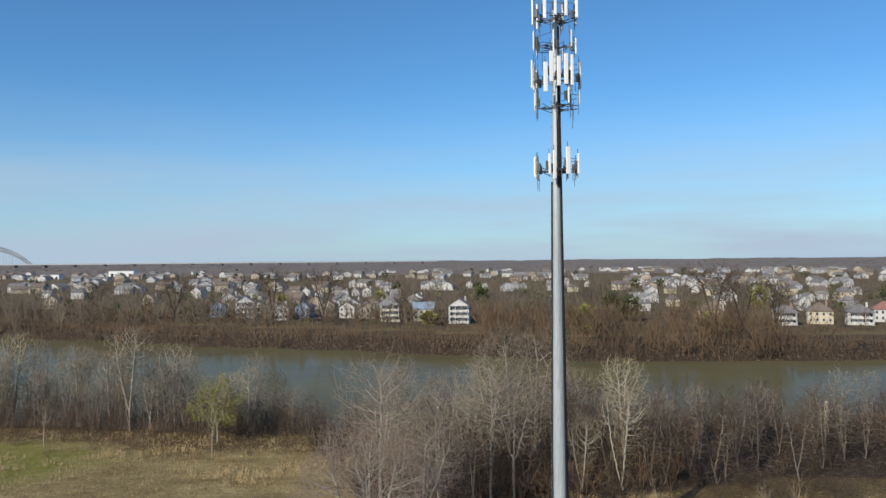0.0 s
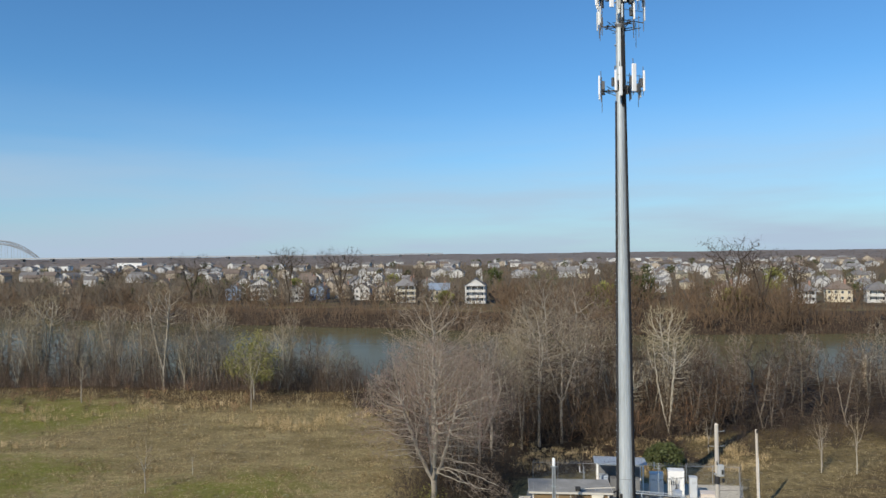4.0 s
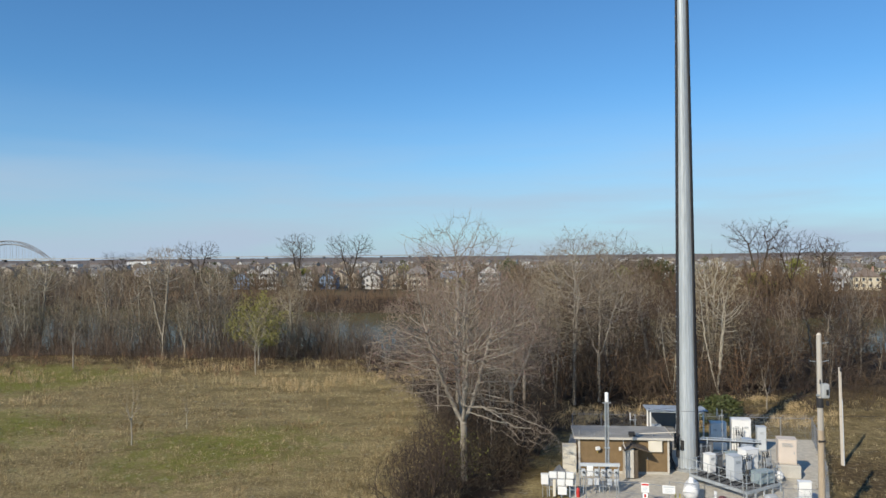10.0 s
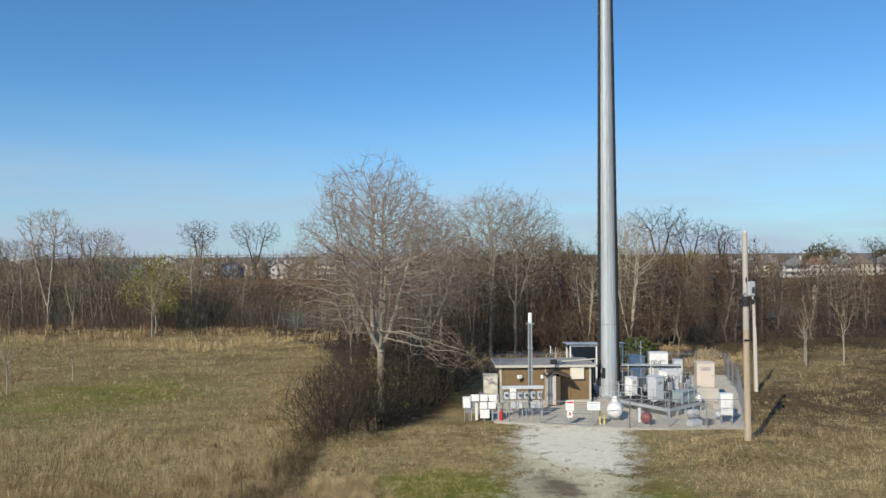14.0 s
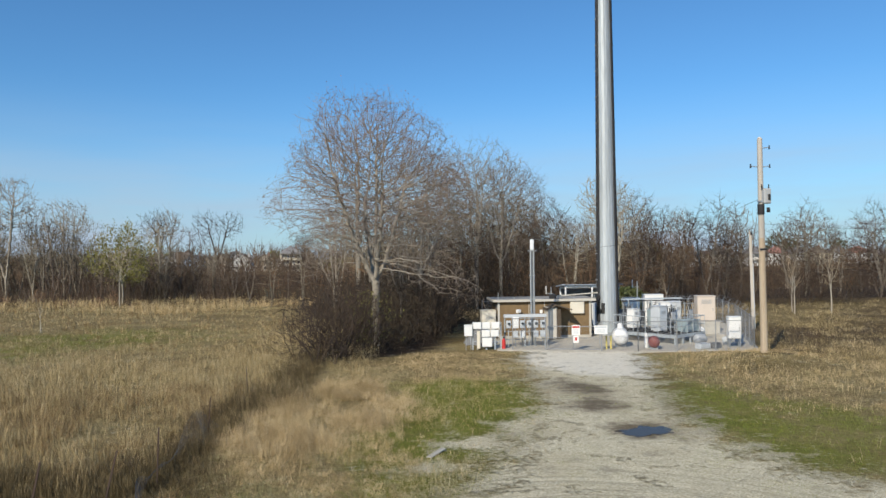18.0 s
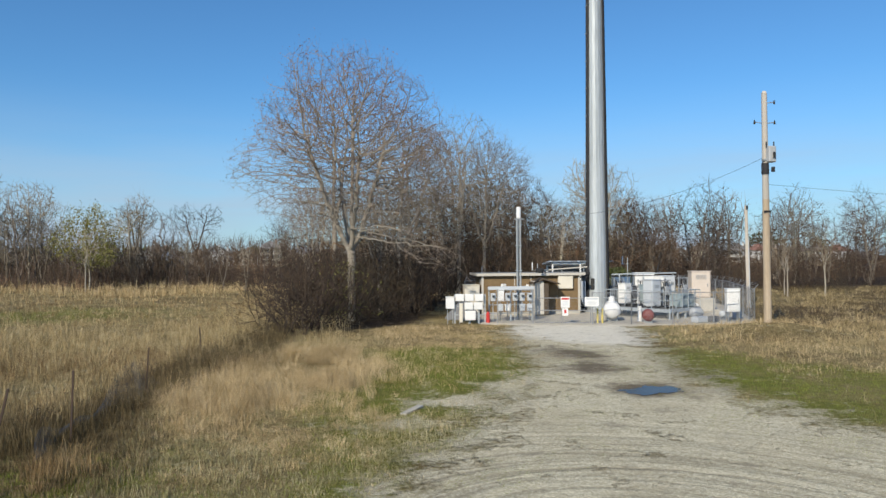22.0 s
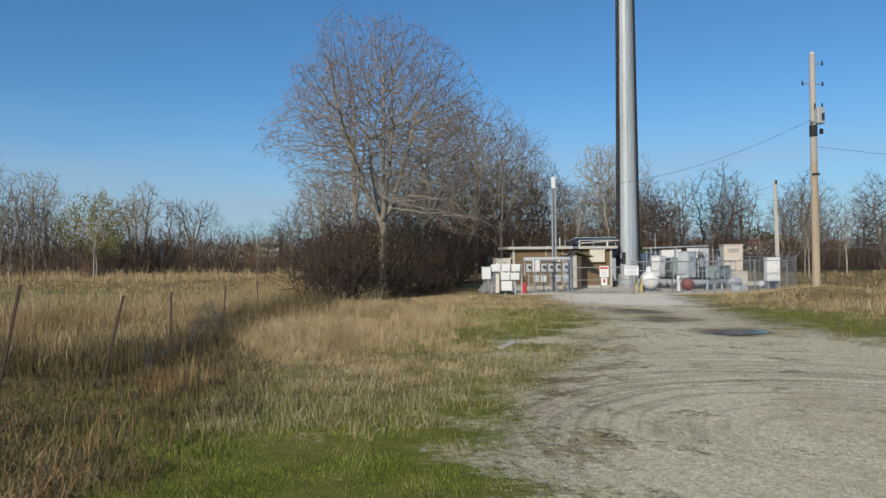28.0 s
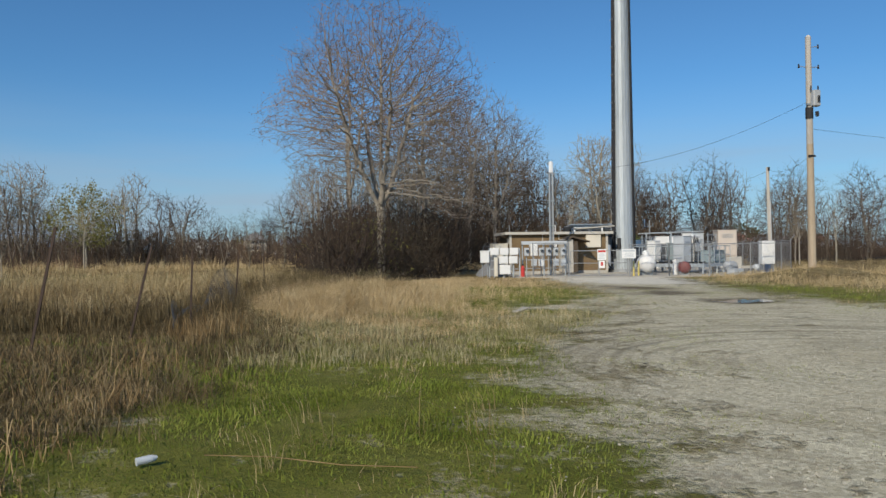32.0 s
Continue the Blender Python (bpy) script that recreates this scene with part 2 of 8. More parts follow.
    for r0, half in ((2.3, 0.12), (3.85, 0.16), (4.2, 0.08), (4.75, 0.13), (5.5, 0.1)):
        off = math_node(nt, "ABSOLUTE", math_node(nt, "SUBTRACT", math_node(nt, "ADD", rad, wander), r0))
        track = math_node(nt, "SUBTRACT", 1.0, math_node(nt, "DIVIDE", off, half), True)
        rut = math_node(nt, "MAXIMUM", rut, math_node(nt, "MULTIPLY", track, math_node(nt, "MULTIPLY", math_node(nt, "SUBTRACT", noise_node(nt, polar.outputs[0], 0.6, 2), 0.36), 4.0, True)))
    near_ring = math_node(nt, "SUBTRACT", 1.3, math_node(nt, "MULTIPLY", math_node(nt, "ABSOLUTE", math_node(nt, "SUBTRACT", rad, 4.6)), 0.24), True)
    rut = math_node(nt, "MULTIPLY", rut, near_ring)
    rut = math_node(nt, "MULTIPLY", rut, math_node(nt, "MULTIPLY", math_node(nt, "ADD", ry_, 1.0), 0.4, True))
    sweep = noise_node(nt, polar.outputs[0], 0.9, 5, 0.62)
    stone = mix(nt, math_node(nt, "MULTIPLY", near_ring, 0.85), stone, ramp(nt, sweep, [(0.3, (0.74, 0.72, 0.68)), (0.5, (1.0, 1.0, 1.0)), (0.7, (1.14, 1.14, 1.14))]), "MULTIPLY")
    stone = mix(nt, math_node(nt, "MULTIPLY", rut, 0.62), stone, (0.1, 0.082, 0.055))
    col = mix(nt, gm, col, stone)
    col = mix(nt, math_node(nt, "MULTIPLY", edge(mask("mud"), ragged, 1.4), gm), col, mud)
    link(nt, col, b.inputs["Base Color"])
    b.inputs["Roughness"].default_value = 0.92
    b.inputs["Specular IOR Level"].default_value = 0.15
    fine_h = math_node(nt, "ADD", math_node(nt, "MULTIPLY", n2, 0.03), math_node(nt, "MULTIPLY", n3, 0.02))
    soft = math_node(nt, "MULTIPLY", math_node(nt, "SUBTRACT", 1.0, gm), math_node(nt, "SUBTRACT", 1.0, math_node(nt, "MULTIPLY", mask("green"), 0.7)))
    fine_h = math_node(nt, "ADD", fine_h, math_node(nt, "MULTIPLY", math_node(nt, "MULTIPLY", tuft, 0.3), soft))
    bump(nt, b, math_node(nt, "SUBTRACT", fine_h, math_node(nt, "MULTIPLY", rut, 0.02)), 0.9, 1.0)
    return m


def water_material(name, col, rough, scale, strength):
    m, nt, b = nodes_of(name)
    geo = nt.nodes.new("ShaderNodeNewGeometry")
    n = noise_node(nt, geo.outputs["Position"], scale, 3)
    wide = noise_node(nt, geo.outputs["Position"], 0.02, 3)
    link(nt, ramp(nt, wide, [(0.35, col), (0.65, tuple(c * 1.3 for c in col))]), b.inputs["Base Color"])
    b.inputs["Roughness"].default_value = rough
    bump(nt, b, n, strength, 0.02)
    return m


M = {}
M["ground"] = ground_material()
M["river"] = water_material("river_water", (0.088, 0.079, 0.042), 0.1, 0.5, 0.07)
M["river"].node_tree.nodes["Principled BSDF"].inputs["IOR"].default_value = 1.042
M["puddle"] = water_material("puddle_water", (0.05, 0.042, 0.033), 0.08, 3.0, 0.03)
M["puddle"].node_tree.nodes["Principled BSDF"].inputs["IOR"].default_value = 1.1
M["straw"] = island_stuff("dry_grass", [(0.1, (0.085, 0.056, 0.021)), (0.36, (0.235, 0.178, 0.086)), (0.62, (0.39, 0.305, 0.16)), (0.95, (0.56, 0.46, 0.27))])
M["tan"] = island_stuff("tan_bunch_grass", [(0.12, (0.14, 0.1, 0.043)), (0.3, (0.28, 0.205, 0.098)), (0.5, (0.42, 0.312, 0.162)), (0.75, (0.56, 0.425, 0.235)), (0.95, (0.7, 0.56, 0.34))])
M["matted"] = island_stuff("matted_grass", [(0.12, (0.045, 0.028, 0.014)), (0.38, (0.13, 0.082, 0.036)), (0.65, (0.26, 0.175, 0.082)), (0.95, (0.44, 0.33, 0.175))])
M["rank"] = island_stuff("rank_grass", [(0.12, (0.03, 0.024, 0.01)), (0.34, (0.075, 0.055, 0.025)), (0.6, (0.12, 0.09, 0.043)), (0.95, (0.235, 0.185, 0.1))])
M["grass"] = island_stuff("green_grass", [(0.05, (0.07, 0.092, 0.01)), (0.35, (0.115, 0.148, 0.02)), (0.6, (0.17, 0.2, 0.034)), (0.82, (0.235, 0.225, 0.06)), (0.98, (0.33, 0.275, 0.11))], each=0.34)
M["olive"] = island_stuff("olive_weeds", [(0.1, (0.085, 0.075, 0.03)), (0.4, (0.2, 0.18, 0.082)), (0.7, (0.32, 0.285, 0.145)), (0.95, (0.48, 0.43, 0.27))])
M["weed"] = island_stuff("low_weeds", [(0.1, (0.11, 0.14, 0.014)), (0.5, (0.21, 0.24, 0.035)), (0.95, (0.32, 0.31, 0.08))], each=0.4)
M["gravel"] = island_stuff("loose_gravel", [(0.1, (0.16, 0.14, 0.115)), (0.4, (0.32, 0.285, 0.22)), (0.7, (0.44, 0.4, 0.32)), (0.95, (0.55, 0.51, 0.43))], 0.9)
M["steel"] = surface("galvanised_steel", (0.24, 0.268, 0.285), (0.54, 0.585, 0.61), 1.6, 0.58, 0.35, 0.12, 0.004, stretch=(1, 1, 0.06))
M["steel_dull"] = surface("dull_steel", (0.27, 0.29, 0.3), (0.42, 0.44, 0.45), 3, 0.55, 0.5, 0.15)
# the antenna mounts' shade is put into this dark colour; other dark steel shares it
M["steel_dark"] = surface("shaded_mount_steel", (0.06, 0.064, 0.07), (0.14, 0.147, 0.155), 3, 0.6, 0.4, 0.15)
M["hood"] = surface("dark_brown_hood", (0.05, 0.037, 0.025), (0.1, 0.075, 0.05), 4, 0.8, 0.0, 0.3)
M["cable"] = surface("black_cable", (0.01, 0.01, 0.012), (0.025, 0.025, 0.028), 4, 0.8, 0.0, 0.2)
M["antenna"] = surface("antenna_white", (0.72, 0.73, 0.74), (0.82, 0.82, 0.82), 2, 0.45, 0.0, 0.05)
M["white"] = surface("white_enamel", (0.68, 0.68, 0.66), (0.8, 0.8, 0.78), 2.5, 0.42, 0.0, 0.06)
M["grey"] = surface("grey_enamel", (0.42, 0.45, 0.48), (0.53, 0.56, 0.58), 2.5, 0.45, 0.0, 0.08)
M["bluegrey"] = surface("blue_grey_enamel", (0.28, 0.33, 0.4), (0.4, 0.45, 0.51), 2.5, 0.45, 0.0, 0.08)
M["cream"] = surface("cream_enamel", (0.6, 0.55, 0.44), (0.72, 0.67, 0.56), 2.5, 0.5, 0.0, 0.08)
M["brown"] = surface("brown_aggregate", (0.13, 0.085, 0.04), (0.22, 0.15, 0.075), 5, 0.85, 0.0, 0.5, 0.01)
M["trim"] = surface("pale_trim", (0.42, 0.39, 0.33), (0.56, 0.53, 0.47), 3, 0.7, 0.0, 0.2)
M["roofing"] = surface("grey_roofing", (0.17, 0.168, 0.16), (0.34, 0.333, 0.31), 1.5, 0.8, 0.0, 0.3)
M["concrete"] = surface("concrete", (0.34, 0.32, 0.28), (0.5, 0.48, 0.43), 2, 0.88, 0.0, 0.4)
M["pad"] = surface("pale_limestone", (0.32, 0.29, 0.235), (0.6, 0.555, 0.46), 5, 0.92, 0.0, 0.8, 0.03)
M["red"] = surface("red_paint", (0.42, 0.02, 0.02), (0.55, 0.05, 0.04), 3, 0.45, 0.0, 0.08)
M["maroon"] = surface("faded_red_paint", (0.15, 0.04, 0.036), (0.26, 0.085, 0.075), 4, 0.6, 0.0, 0.15)
M["yellow"] = surface("yellow_paint", (0.62, 0.5, 0.12), (0.72, 0.6, 0.2), 3, 0.55, 0.0, 0.1)
M["dark"] = surface("dark_void", (0.012, 0.012, 0.013), (0.03, 0.03, 0.03), 3, 0.6, 0.0, 0.1)
M["pole"] = surface("weathered_pole_wood", (0.28, 0.215, 0.145), (0.5, 0.41, 0.3), 2, 0.85, 0.0, 0.5, 0.01, stretch=(3, 3, 0.2))
M["pole_pale"] = surface("bleached_pole_wood", (0.42, 0.37, 0.31), (0.58, 0.53, 0.46), 2, 0.85, 0.0, 0.4, 0.01, stretch=(3, 3, 0.2))
M["pole_grey"] = surface("greyed_pole_wood", (0.3, 0.275, 0.24), (0.5, 0.465, 0.415), 2, 0.85, 0.0, 0.5, 0.01, stretch=(3, 3, 0.2))
M["tank_grey"] = surface("dull_grey_enamel", (0.3, 0.315, 0.325), (0.42, 0.435, 0.445), 2.5, 0.5, 0.0, 0.1)
M["rose"] = surface("pinkish_tan_enamel", (0.52, 0.445, 0.37), (0.64, 0.56, 0.48), 2.5, 0.5, 0.0, 0.08)
M["teal"] = surface("teal_grey_enamel", (0.2, 0.26, 0.28), (0.32, 0.385, 0.4), 2.5, 0.5, 0.0, 0.1)
M["plank"] = surface("grey_plank", (0.3, 0.28, 0.24), (0.52, 0.49, 0.43), 3, 0.85, 0.0, 0.4, stretch=(0.3, 3, 3))
M["rust"] = surface("rusty_post", (0.03, 0.02, 0.015), (0.08, 0.05, 0.035), 5, 0.85, 0.0, 0.4)
M["wire"] = surface("fence_wire", (0.22, 0.225, 0.23), (0.34, 0.35, 0.355), 3, 0.5, 0.4, 0.0)
M["bark"] = surface("grey_bark", (0.1, 0.083, 0.063), (0.25, 0.213, 0.165), 3, 0.9, 0.0, 0.7, 0.02, 0.2, stretch=(2, 2, 0.5))
M["twig"] = surface("grey_twigs", (0.145, 0.115, 0.083), (0.275, 0.225, 0.168), 0.6, 0.9, 0.0, 0.0, vary=0.2)
M["twig_mauve"] = surface("budding_twigs", (0.135, 0.105, 0.08), (0.285, 0.228, 0.175), 0.25, 0.9, 0.0, 0.0)
M["bark_pale"] = surface("pale_bark", (0.24, 0.21, 0.165), (0.44, 0.395, 0.32), 3, 0.9, 0.0, 0.5, 0.02, 0.12, stretch=(2, 2, 0.5))
M["twig_pale"] = surface("pale_twigs", (0.18, 0.145, 0.095), (0.32, 0.265, 0.18), 0.5, 0.9, 0.0, 0.0, vary=0.18)
M["twig_brown"] = surface("brown_twigs", (0.028, 0.018, 0.012), (0.105, 0.067, 0.042), 0.4, 0.9, 0.0, 0.0, vary=0.28)
M["twig_russet"] = surface("russet_twigs", (0.15, 0.085, 0.045), (0.27, 0.165, 0.09), 0.4, 0.9, 0.0, 0.0, vary=0.28)
M["twig_dark"] = surface("dark_bramble", (0.026, 0.019, 0.012), (0.08, 0.055, 0.035), 0.6, 0.9, 0.0, 0.0, vary=0.2)
M["leaf_spring"] = surface("spring_leaves", (0.13, 0.135, 0.025), (0.25, 0.24, 0.055), 0.7, 0.7, 0.0, 0.0, vary=0.12)
M["leaf_green"] = surface("evergreen_leaves", (0.033, 0.045, 0.012), (0.09, 0.105, 0.028), 0.7, 0.7, 0.0, 0.0, vary=0.2)
M["leaf_bud"] = surface("olive_spring_leaves", (0.12, 0.115, 0.045), (0.21, 0.19, 0.085), 0.7, 0.7, 0.0, 0.0)
M["h_bright"] = surface("bright_siding", (0.68, 0.68, 0.66), (0.8, 0.8, 0.79), 0.3, 0.7, 0.0, 0.0)
M["scrub_far"] = surface("far_scrub", (0.055, 0.036, 0.023), (0.165, 0.108, 0.062), 0.12, 0.9, 0.0, 0.0)
M["twig_far"] = surface("far_grey_trees", (0.06, 0.048, 0.036), (0.16, 0.128, 0.094), 0.12, 0.9, 0.0, 0.0)
M["bark_big"] = surface("dark_grey_bark", (0.16, 0.138, 0.106), (0.39, 0.345, 0.28), 3, 0.9, 0.0, 0.7, 0.02, stretch=(2, 2, 0.5))
M["bud"] = surface("reddish_buds", (0.16, 0.088, 0.075), (0.28, 0.165, 0.145), 0.6, 0.8, 0.0, 0.0)
M["tarp"] = surface("grey_tarpaulin", (0.1, 0.105, 0.11), (0.2, 0.205, 0.21), 2, 0.7, 0.0, 0.5, 0.03)
M["wood_far"] = surface("far_woods", (0.09, 0.072, 0.06), (0.19, 0.155, 0.128), 0.02, 0.95, 0.0, 0.0)
M["pane"] = surface("window_glass", (0.03, 0.04, 0.05), (0.07, 0.085, 0.1), 2, 0.1, 0.0, 0.0)
for key, a, z in (("h_white", (0.43, 0.43, 0.41), (0.57, 0.56, 0.54)), ("h_cream", (0.45, 0.4, 0.29), (0.55, 0.49, 0.37)), ("h_tan", (0.3, 0.26, 0.2), (0.42, 0.36, 0.29)),
                  ("h_blue", (0.2, 0.29, 0.42), (0.28, 0.37, 0.5)), ("h_grey", (0.34, 0.35, 0.36), (0.46, 0.47, 0.48)), ("h_brick", (0.26, 0.15, 0.11), (0.36, 0.22, 0.17))):
    M[key] = surface("siding_" + key[2:], a, z, 0.8, 0.75, 0.0, 0.1)
for key, a, z in (("r_grey", (0.1, 0.097, 0.094), (0.19, 0.183, 0.18)), ("r_brown", (0.11, 0.085, 0.068), (0.2, 0.16, 0.13)), ("r_red", (0.2, 0.1, 0.08), (0.28, 0.15, 0.12)), ("r_pale", (0.15, 0.146, 0.143), (0.25, 0.243, 0.236)), ("r_blue", (0.18, 0.24, 0.32), (0.26, 0.32, 0.4))):
    M[key] = surface("shingles_" + key[2:], a, z, 0.9, 0.85, 0.0, 0.2)


# ---- mesh tools ----
def raw_mesh(name, verts, faces, material=None, smooth=False):
    """A mesh from numpy arrays: verts (n, 3), faces a list of (m, k) index arrays."""
    me = bpy.data.meshes.new(name)
    verts = np.asarray(verts, dtype=np.float32)
    faces = [np.asarray(f, dtype=np.int32) for f in faces if len(f)]
    loops = np.concatenate([f.ravel() for f in faces])
    sizes = np.concatenate([np.full(len(f), f.shape[1], dtype=np.int32) for f in faces])
    starts = np.concatenate(([0], np.cumsum(sizes)[:-1])).astype(np.int32)
    me.vertices.add(len(verts))
    me.vertices.foreach_set("co", verts.ravel())
    me.loops.add(len(loops))
    me.loops.foreach_set("vertex_index", loops)
    me.polygons.add(len(sizes))
    me.polygons.foreach_set("loop_start", starts)
    me.polygons.foreach_set("use_smooth", np.full(len(sizes), smooth))
    me.update(calc_edges=True)
    if material:
        me.materials.append(material)
    return me


def bm_mesh(name, bm, material, smooth=False):
    me = bpy.data.meshes.new(name)
    bmesh.ops.recalc_face_normals(bm, faces=bm.faces)
    bm.to_mesh(me)
    bm.free()
    if smooth:
        for p in me.polygons:
            p.use_smooth = True
    me.materials.append(material)
    return me


def part(name, bm, material, parent=None, label="", smooth=False):
    ob = new(name, bm_mesh(name, bm, material, smooth))
    if parent is not None:
        ob.parent = parent
    return tagged(ob, label) if label else ob


def thing(name, m, label, category, group="", kind=""):
    ob = new(name)
    ob.matrix_world = m
    return tagged(ob, label, category, group, kind)


def cuboid(bm, x, y, z, w, d, h, bevel=0.0, rz=0.0):
    """A box with its base centre at x, y, z."""
    r = bmesh.ops.create_cube(bm, size=1.0, matrix=Matrix.Translation((x, y, z + h / 2)) @ Matrix.Rotation(rz, 4, "Z") @ Matrix.Diagonal((w, d, h, 1)))
    if bevel:
        es = list({e for v in r["verts"] for e in v.link_edges})
        bmesh.ops.bevel(bm, geom=es, offset=bevel, segments=1, affect="EDGES")
    return bm


def box(x, y, z, w, d, h, bevel=0.0, rz=0.0):
    return cuboid(bmesh.new(), x, y, z, w, d, h, bevel, rz)


def rod(bm, a, b, r, r2=None, sides=8):
    a, b = Vector(a), Vector(b)
    d = b - a
    q = d.to_track_quat("Z", "Y").to_matrix().to_4x4()
    bmesh.ops.create_cone(bm, cap_ends=True, segments=sides, radius1=r, radius2=r if r2 is None else r2, depth=d.length, matrix=Matrix.Translation((a + b) / 2) @ q)
    return bm


def tube(a, b, r, r2=None, sides=8):
    return rod(bmesh.new(), a, b, r, r2, sides)


def segments_mesh(name, segs, material, sides=3):
    """Tapered limbs from an (n, 8) array of ends and radii."""
    s = np.asarray(segs, dtype=np.float64)
    a, b, ra, rb = s[:, 0:3], s[:, 3:6], s[:, 6], s[:, 7]
    d = b - a
    d /= np.maximum(np.linalg.norm(d, axis=1, keepdims=True), 1e-9)
    ref = np.where(np.abs(d[:, 2:3]) < 0.8, np.array([[0, 0, 1.0]]), np.array([[1.0, 0, 0]]))
    u = np.cross(d, ref)
    u /= np.linalg.norm(u, axis=1, keepdims=True)
    w = np.cross(d, u)
    rings = []
    for p, r in ((a, ra), (b, rb)):
        for k in range(sides):
            t = 2 * math.pi * k / sides
            rings.append(p + (u * math.cos(t) + w * math.sin(t)) * r[:, None])
    v = np.stack(rings, axis=1).reshape(-1, 3)
    base = (np.arange(len(s)) * 2 * sides)[:, None]
    full, sharp = base[rb > 0], base[rb <= 0]
    quads = np.concatenate([full + np.array([[k, (k + 1) % sides, sides + (k + 1) % sides, sides + k]]) for k in range(sides)])
    tips = np.concatenate([sharp + np.array([[k, (k + 1) % sides, sides]]) for k in range(sides)])
    return raw_mesh(name, v, [quads, tips], material, sides > 3)


def strand(name, points, r, material, sides=5):
    """One bent wire or stalk through the points."""
    pts = np.asarray([tuple(q) for q in points])
    v = np.concatenate([np.stack([pts[:, 0] + r * math.cos(2 * math.pi * k / sides) * 0.7, pts[:, 1] + r * math.cos(2 * math.pi * k / sides) * 0.7, pts[:, 2] + r * math.sin(2 * math.pi * k / sides)], axis=1)[:, None] for k in range(sides)], axis=1).reshape(-1, 3)
    n = len(pts)
    f = [(i * sides + k, i * sides + (k + 1) % sides, (i + 1) * sides + (k + 1) % sides, (i + 1) * sides + k) for i in range(n - 1) for k in range(sides)]
    return raw_mesh(name, v, [np.array(f)], material, True)


def tree_thing(rows, m, bark, twig, label, category="tree", group="", split=2, name="tree", trunk_sides=6, leaves=None):
    root = thing(name, m, label, category, group)
    lo, hi = rows[rows[:, 8] < split], rows[rows[:, 8] >= split]
    new("trunk", segments_mesh("trunk", lo[:, :8], bark, trunk_sides)).parent = root
    if len(hi):
        new("crown", segments_mesh("crown", hi[:, :8], twig, 3)).parent = root
    if leaves is not None:
        new("foliage", leaves).parent = root
    return root


def leaf_mesh(name, centres, size, material, seed, flat=0.0):
    """Small four-cornered leaf sprays, turned every way."""
    g = np.random.default_rng(seed)
    c = np.asarray(centres)
    n = len(c)
    u = g.normal(size=(n, 3))
    u /= np.linalg.norm(u, axis=1, keepdims=True)
    w = np.cross(u, g.normal(size=(n, 3)))
    w /= np.linalg.norm(w, axis=1, keepdims=True)
    s = size * g.uniform(0.5, 1.3, (n, 1))
    v = np.stack([c - u * s, c + w * s * 0.45, c + u * s, c - w * s * 0.45], axis=1).reshape(-1, 3)
    return raw_mesh(name, v, [np.arange(4 * n).reshape(n, 4)], material)


def tip_points(rows, count, jitter, seed, low=0.0):
    g = np.random.default_rng(seed)
    tips = rows[rows[:, 8] >= rows[:, 8].max() - 1][:, 3:6]
    tips = tips[tips[:, 2] > low]
    return tips[g.integers(0, len(tips), count)] + g.normal(size=(count, 3)) * jitter


# ---- the lie of the land ----
NEAR_X, NEAR_Y = [-4000, -400, -73, -28, 10, 45, 400, 4000], [400, 185, 143, 136, 134, 137, 150, 400]
FAR_X, FAR_Y = [-4000, -400, -183, -86, -35, 40, 128, 400, 4000], [900, 400, 321, 283, 267, 236, 232, 245, 700]
WATER = -4.0


def smooth(a, b, v):
    t = np.clip((v - a) / (b - a), 0, 1)
    return t * t * (3 - 2 * t)


def rings(x, y):
    """Wheel ruts where cars turn round."""
    r = np.hypot(x + 4.8, y - 26.5) + 0.1 * np.sin(x * 1.3) + 0.06 * np.sin(y * 2.1 + x)
    out = sum(np.exp(-((r - c) / 0.11) ** 2) for c in (2.3, 3.9, 4.75, 5.5)) * smooth(26.5, 28.5, y)
    wide = np.hypot(x - 2.0, y - 22.0)
    out = out + sum(np.exp(-((wide - c) / 0.2) ** 2) for c in (9.2, 10.9)) * smooth(-6.5, -3, x) * smooth(24, 27, y)
    return np.clip(out * (0.55 + 0.45 * np.sin(x * 0.9 + 1.1) * np.sin(y * 0.8)), 0, 1)


def land(x, y):
    """The ground's height."""
    x, y = np.asarray(x, dtype=float), np.asarray(y, dtype=float)
    near, far = np.interp(x, NEAR_X, NEAR_Y), np.interp(x, FAR_X, FAR_Y)
    z = -6.5 * smooth(near - 9, near + 3, y) + 6.8 * smooth(far - 3, far + 16, y)
    roll = 0.10 * np.sin(x * 0.21 + 1.3) * np.sin(y * 0.17) + 0.05 * np.sin(x * 0.7 + y * 0.5)
    calm = smooth(-15, -24, x) + smooth(20, 30, x) + smooth(80, 90, y)
    z = z + roll * np.clip(calm, 0, 1)
    z = z + 0.55 * np.exp(-((x - 13.0) ** 2 + (y - 50.4) ** 2) / 8.0)
    z = z + 0.05 * smooth(-9.5, -13.5, x) * smooth(20, 26, y) * smooth(62, 50, y)
    z = z - 0.05 * np.exp(-(((x - 0.15) / 1.0) ** 2 + ((y - 37.7) / 1.1) ** 2))
    z = z - 0.02 * rings(x, y)
    return z


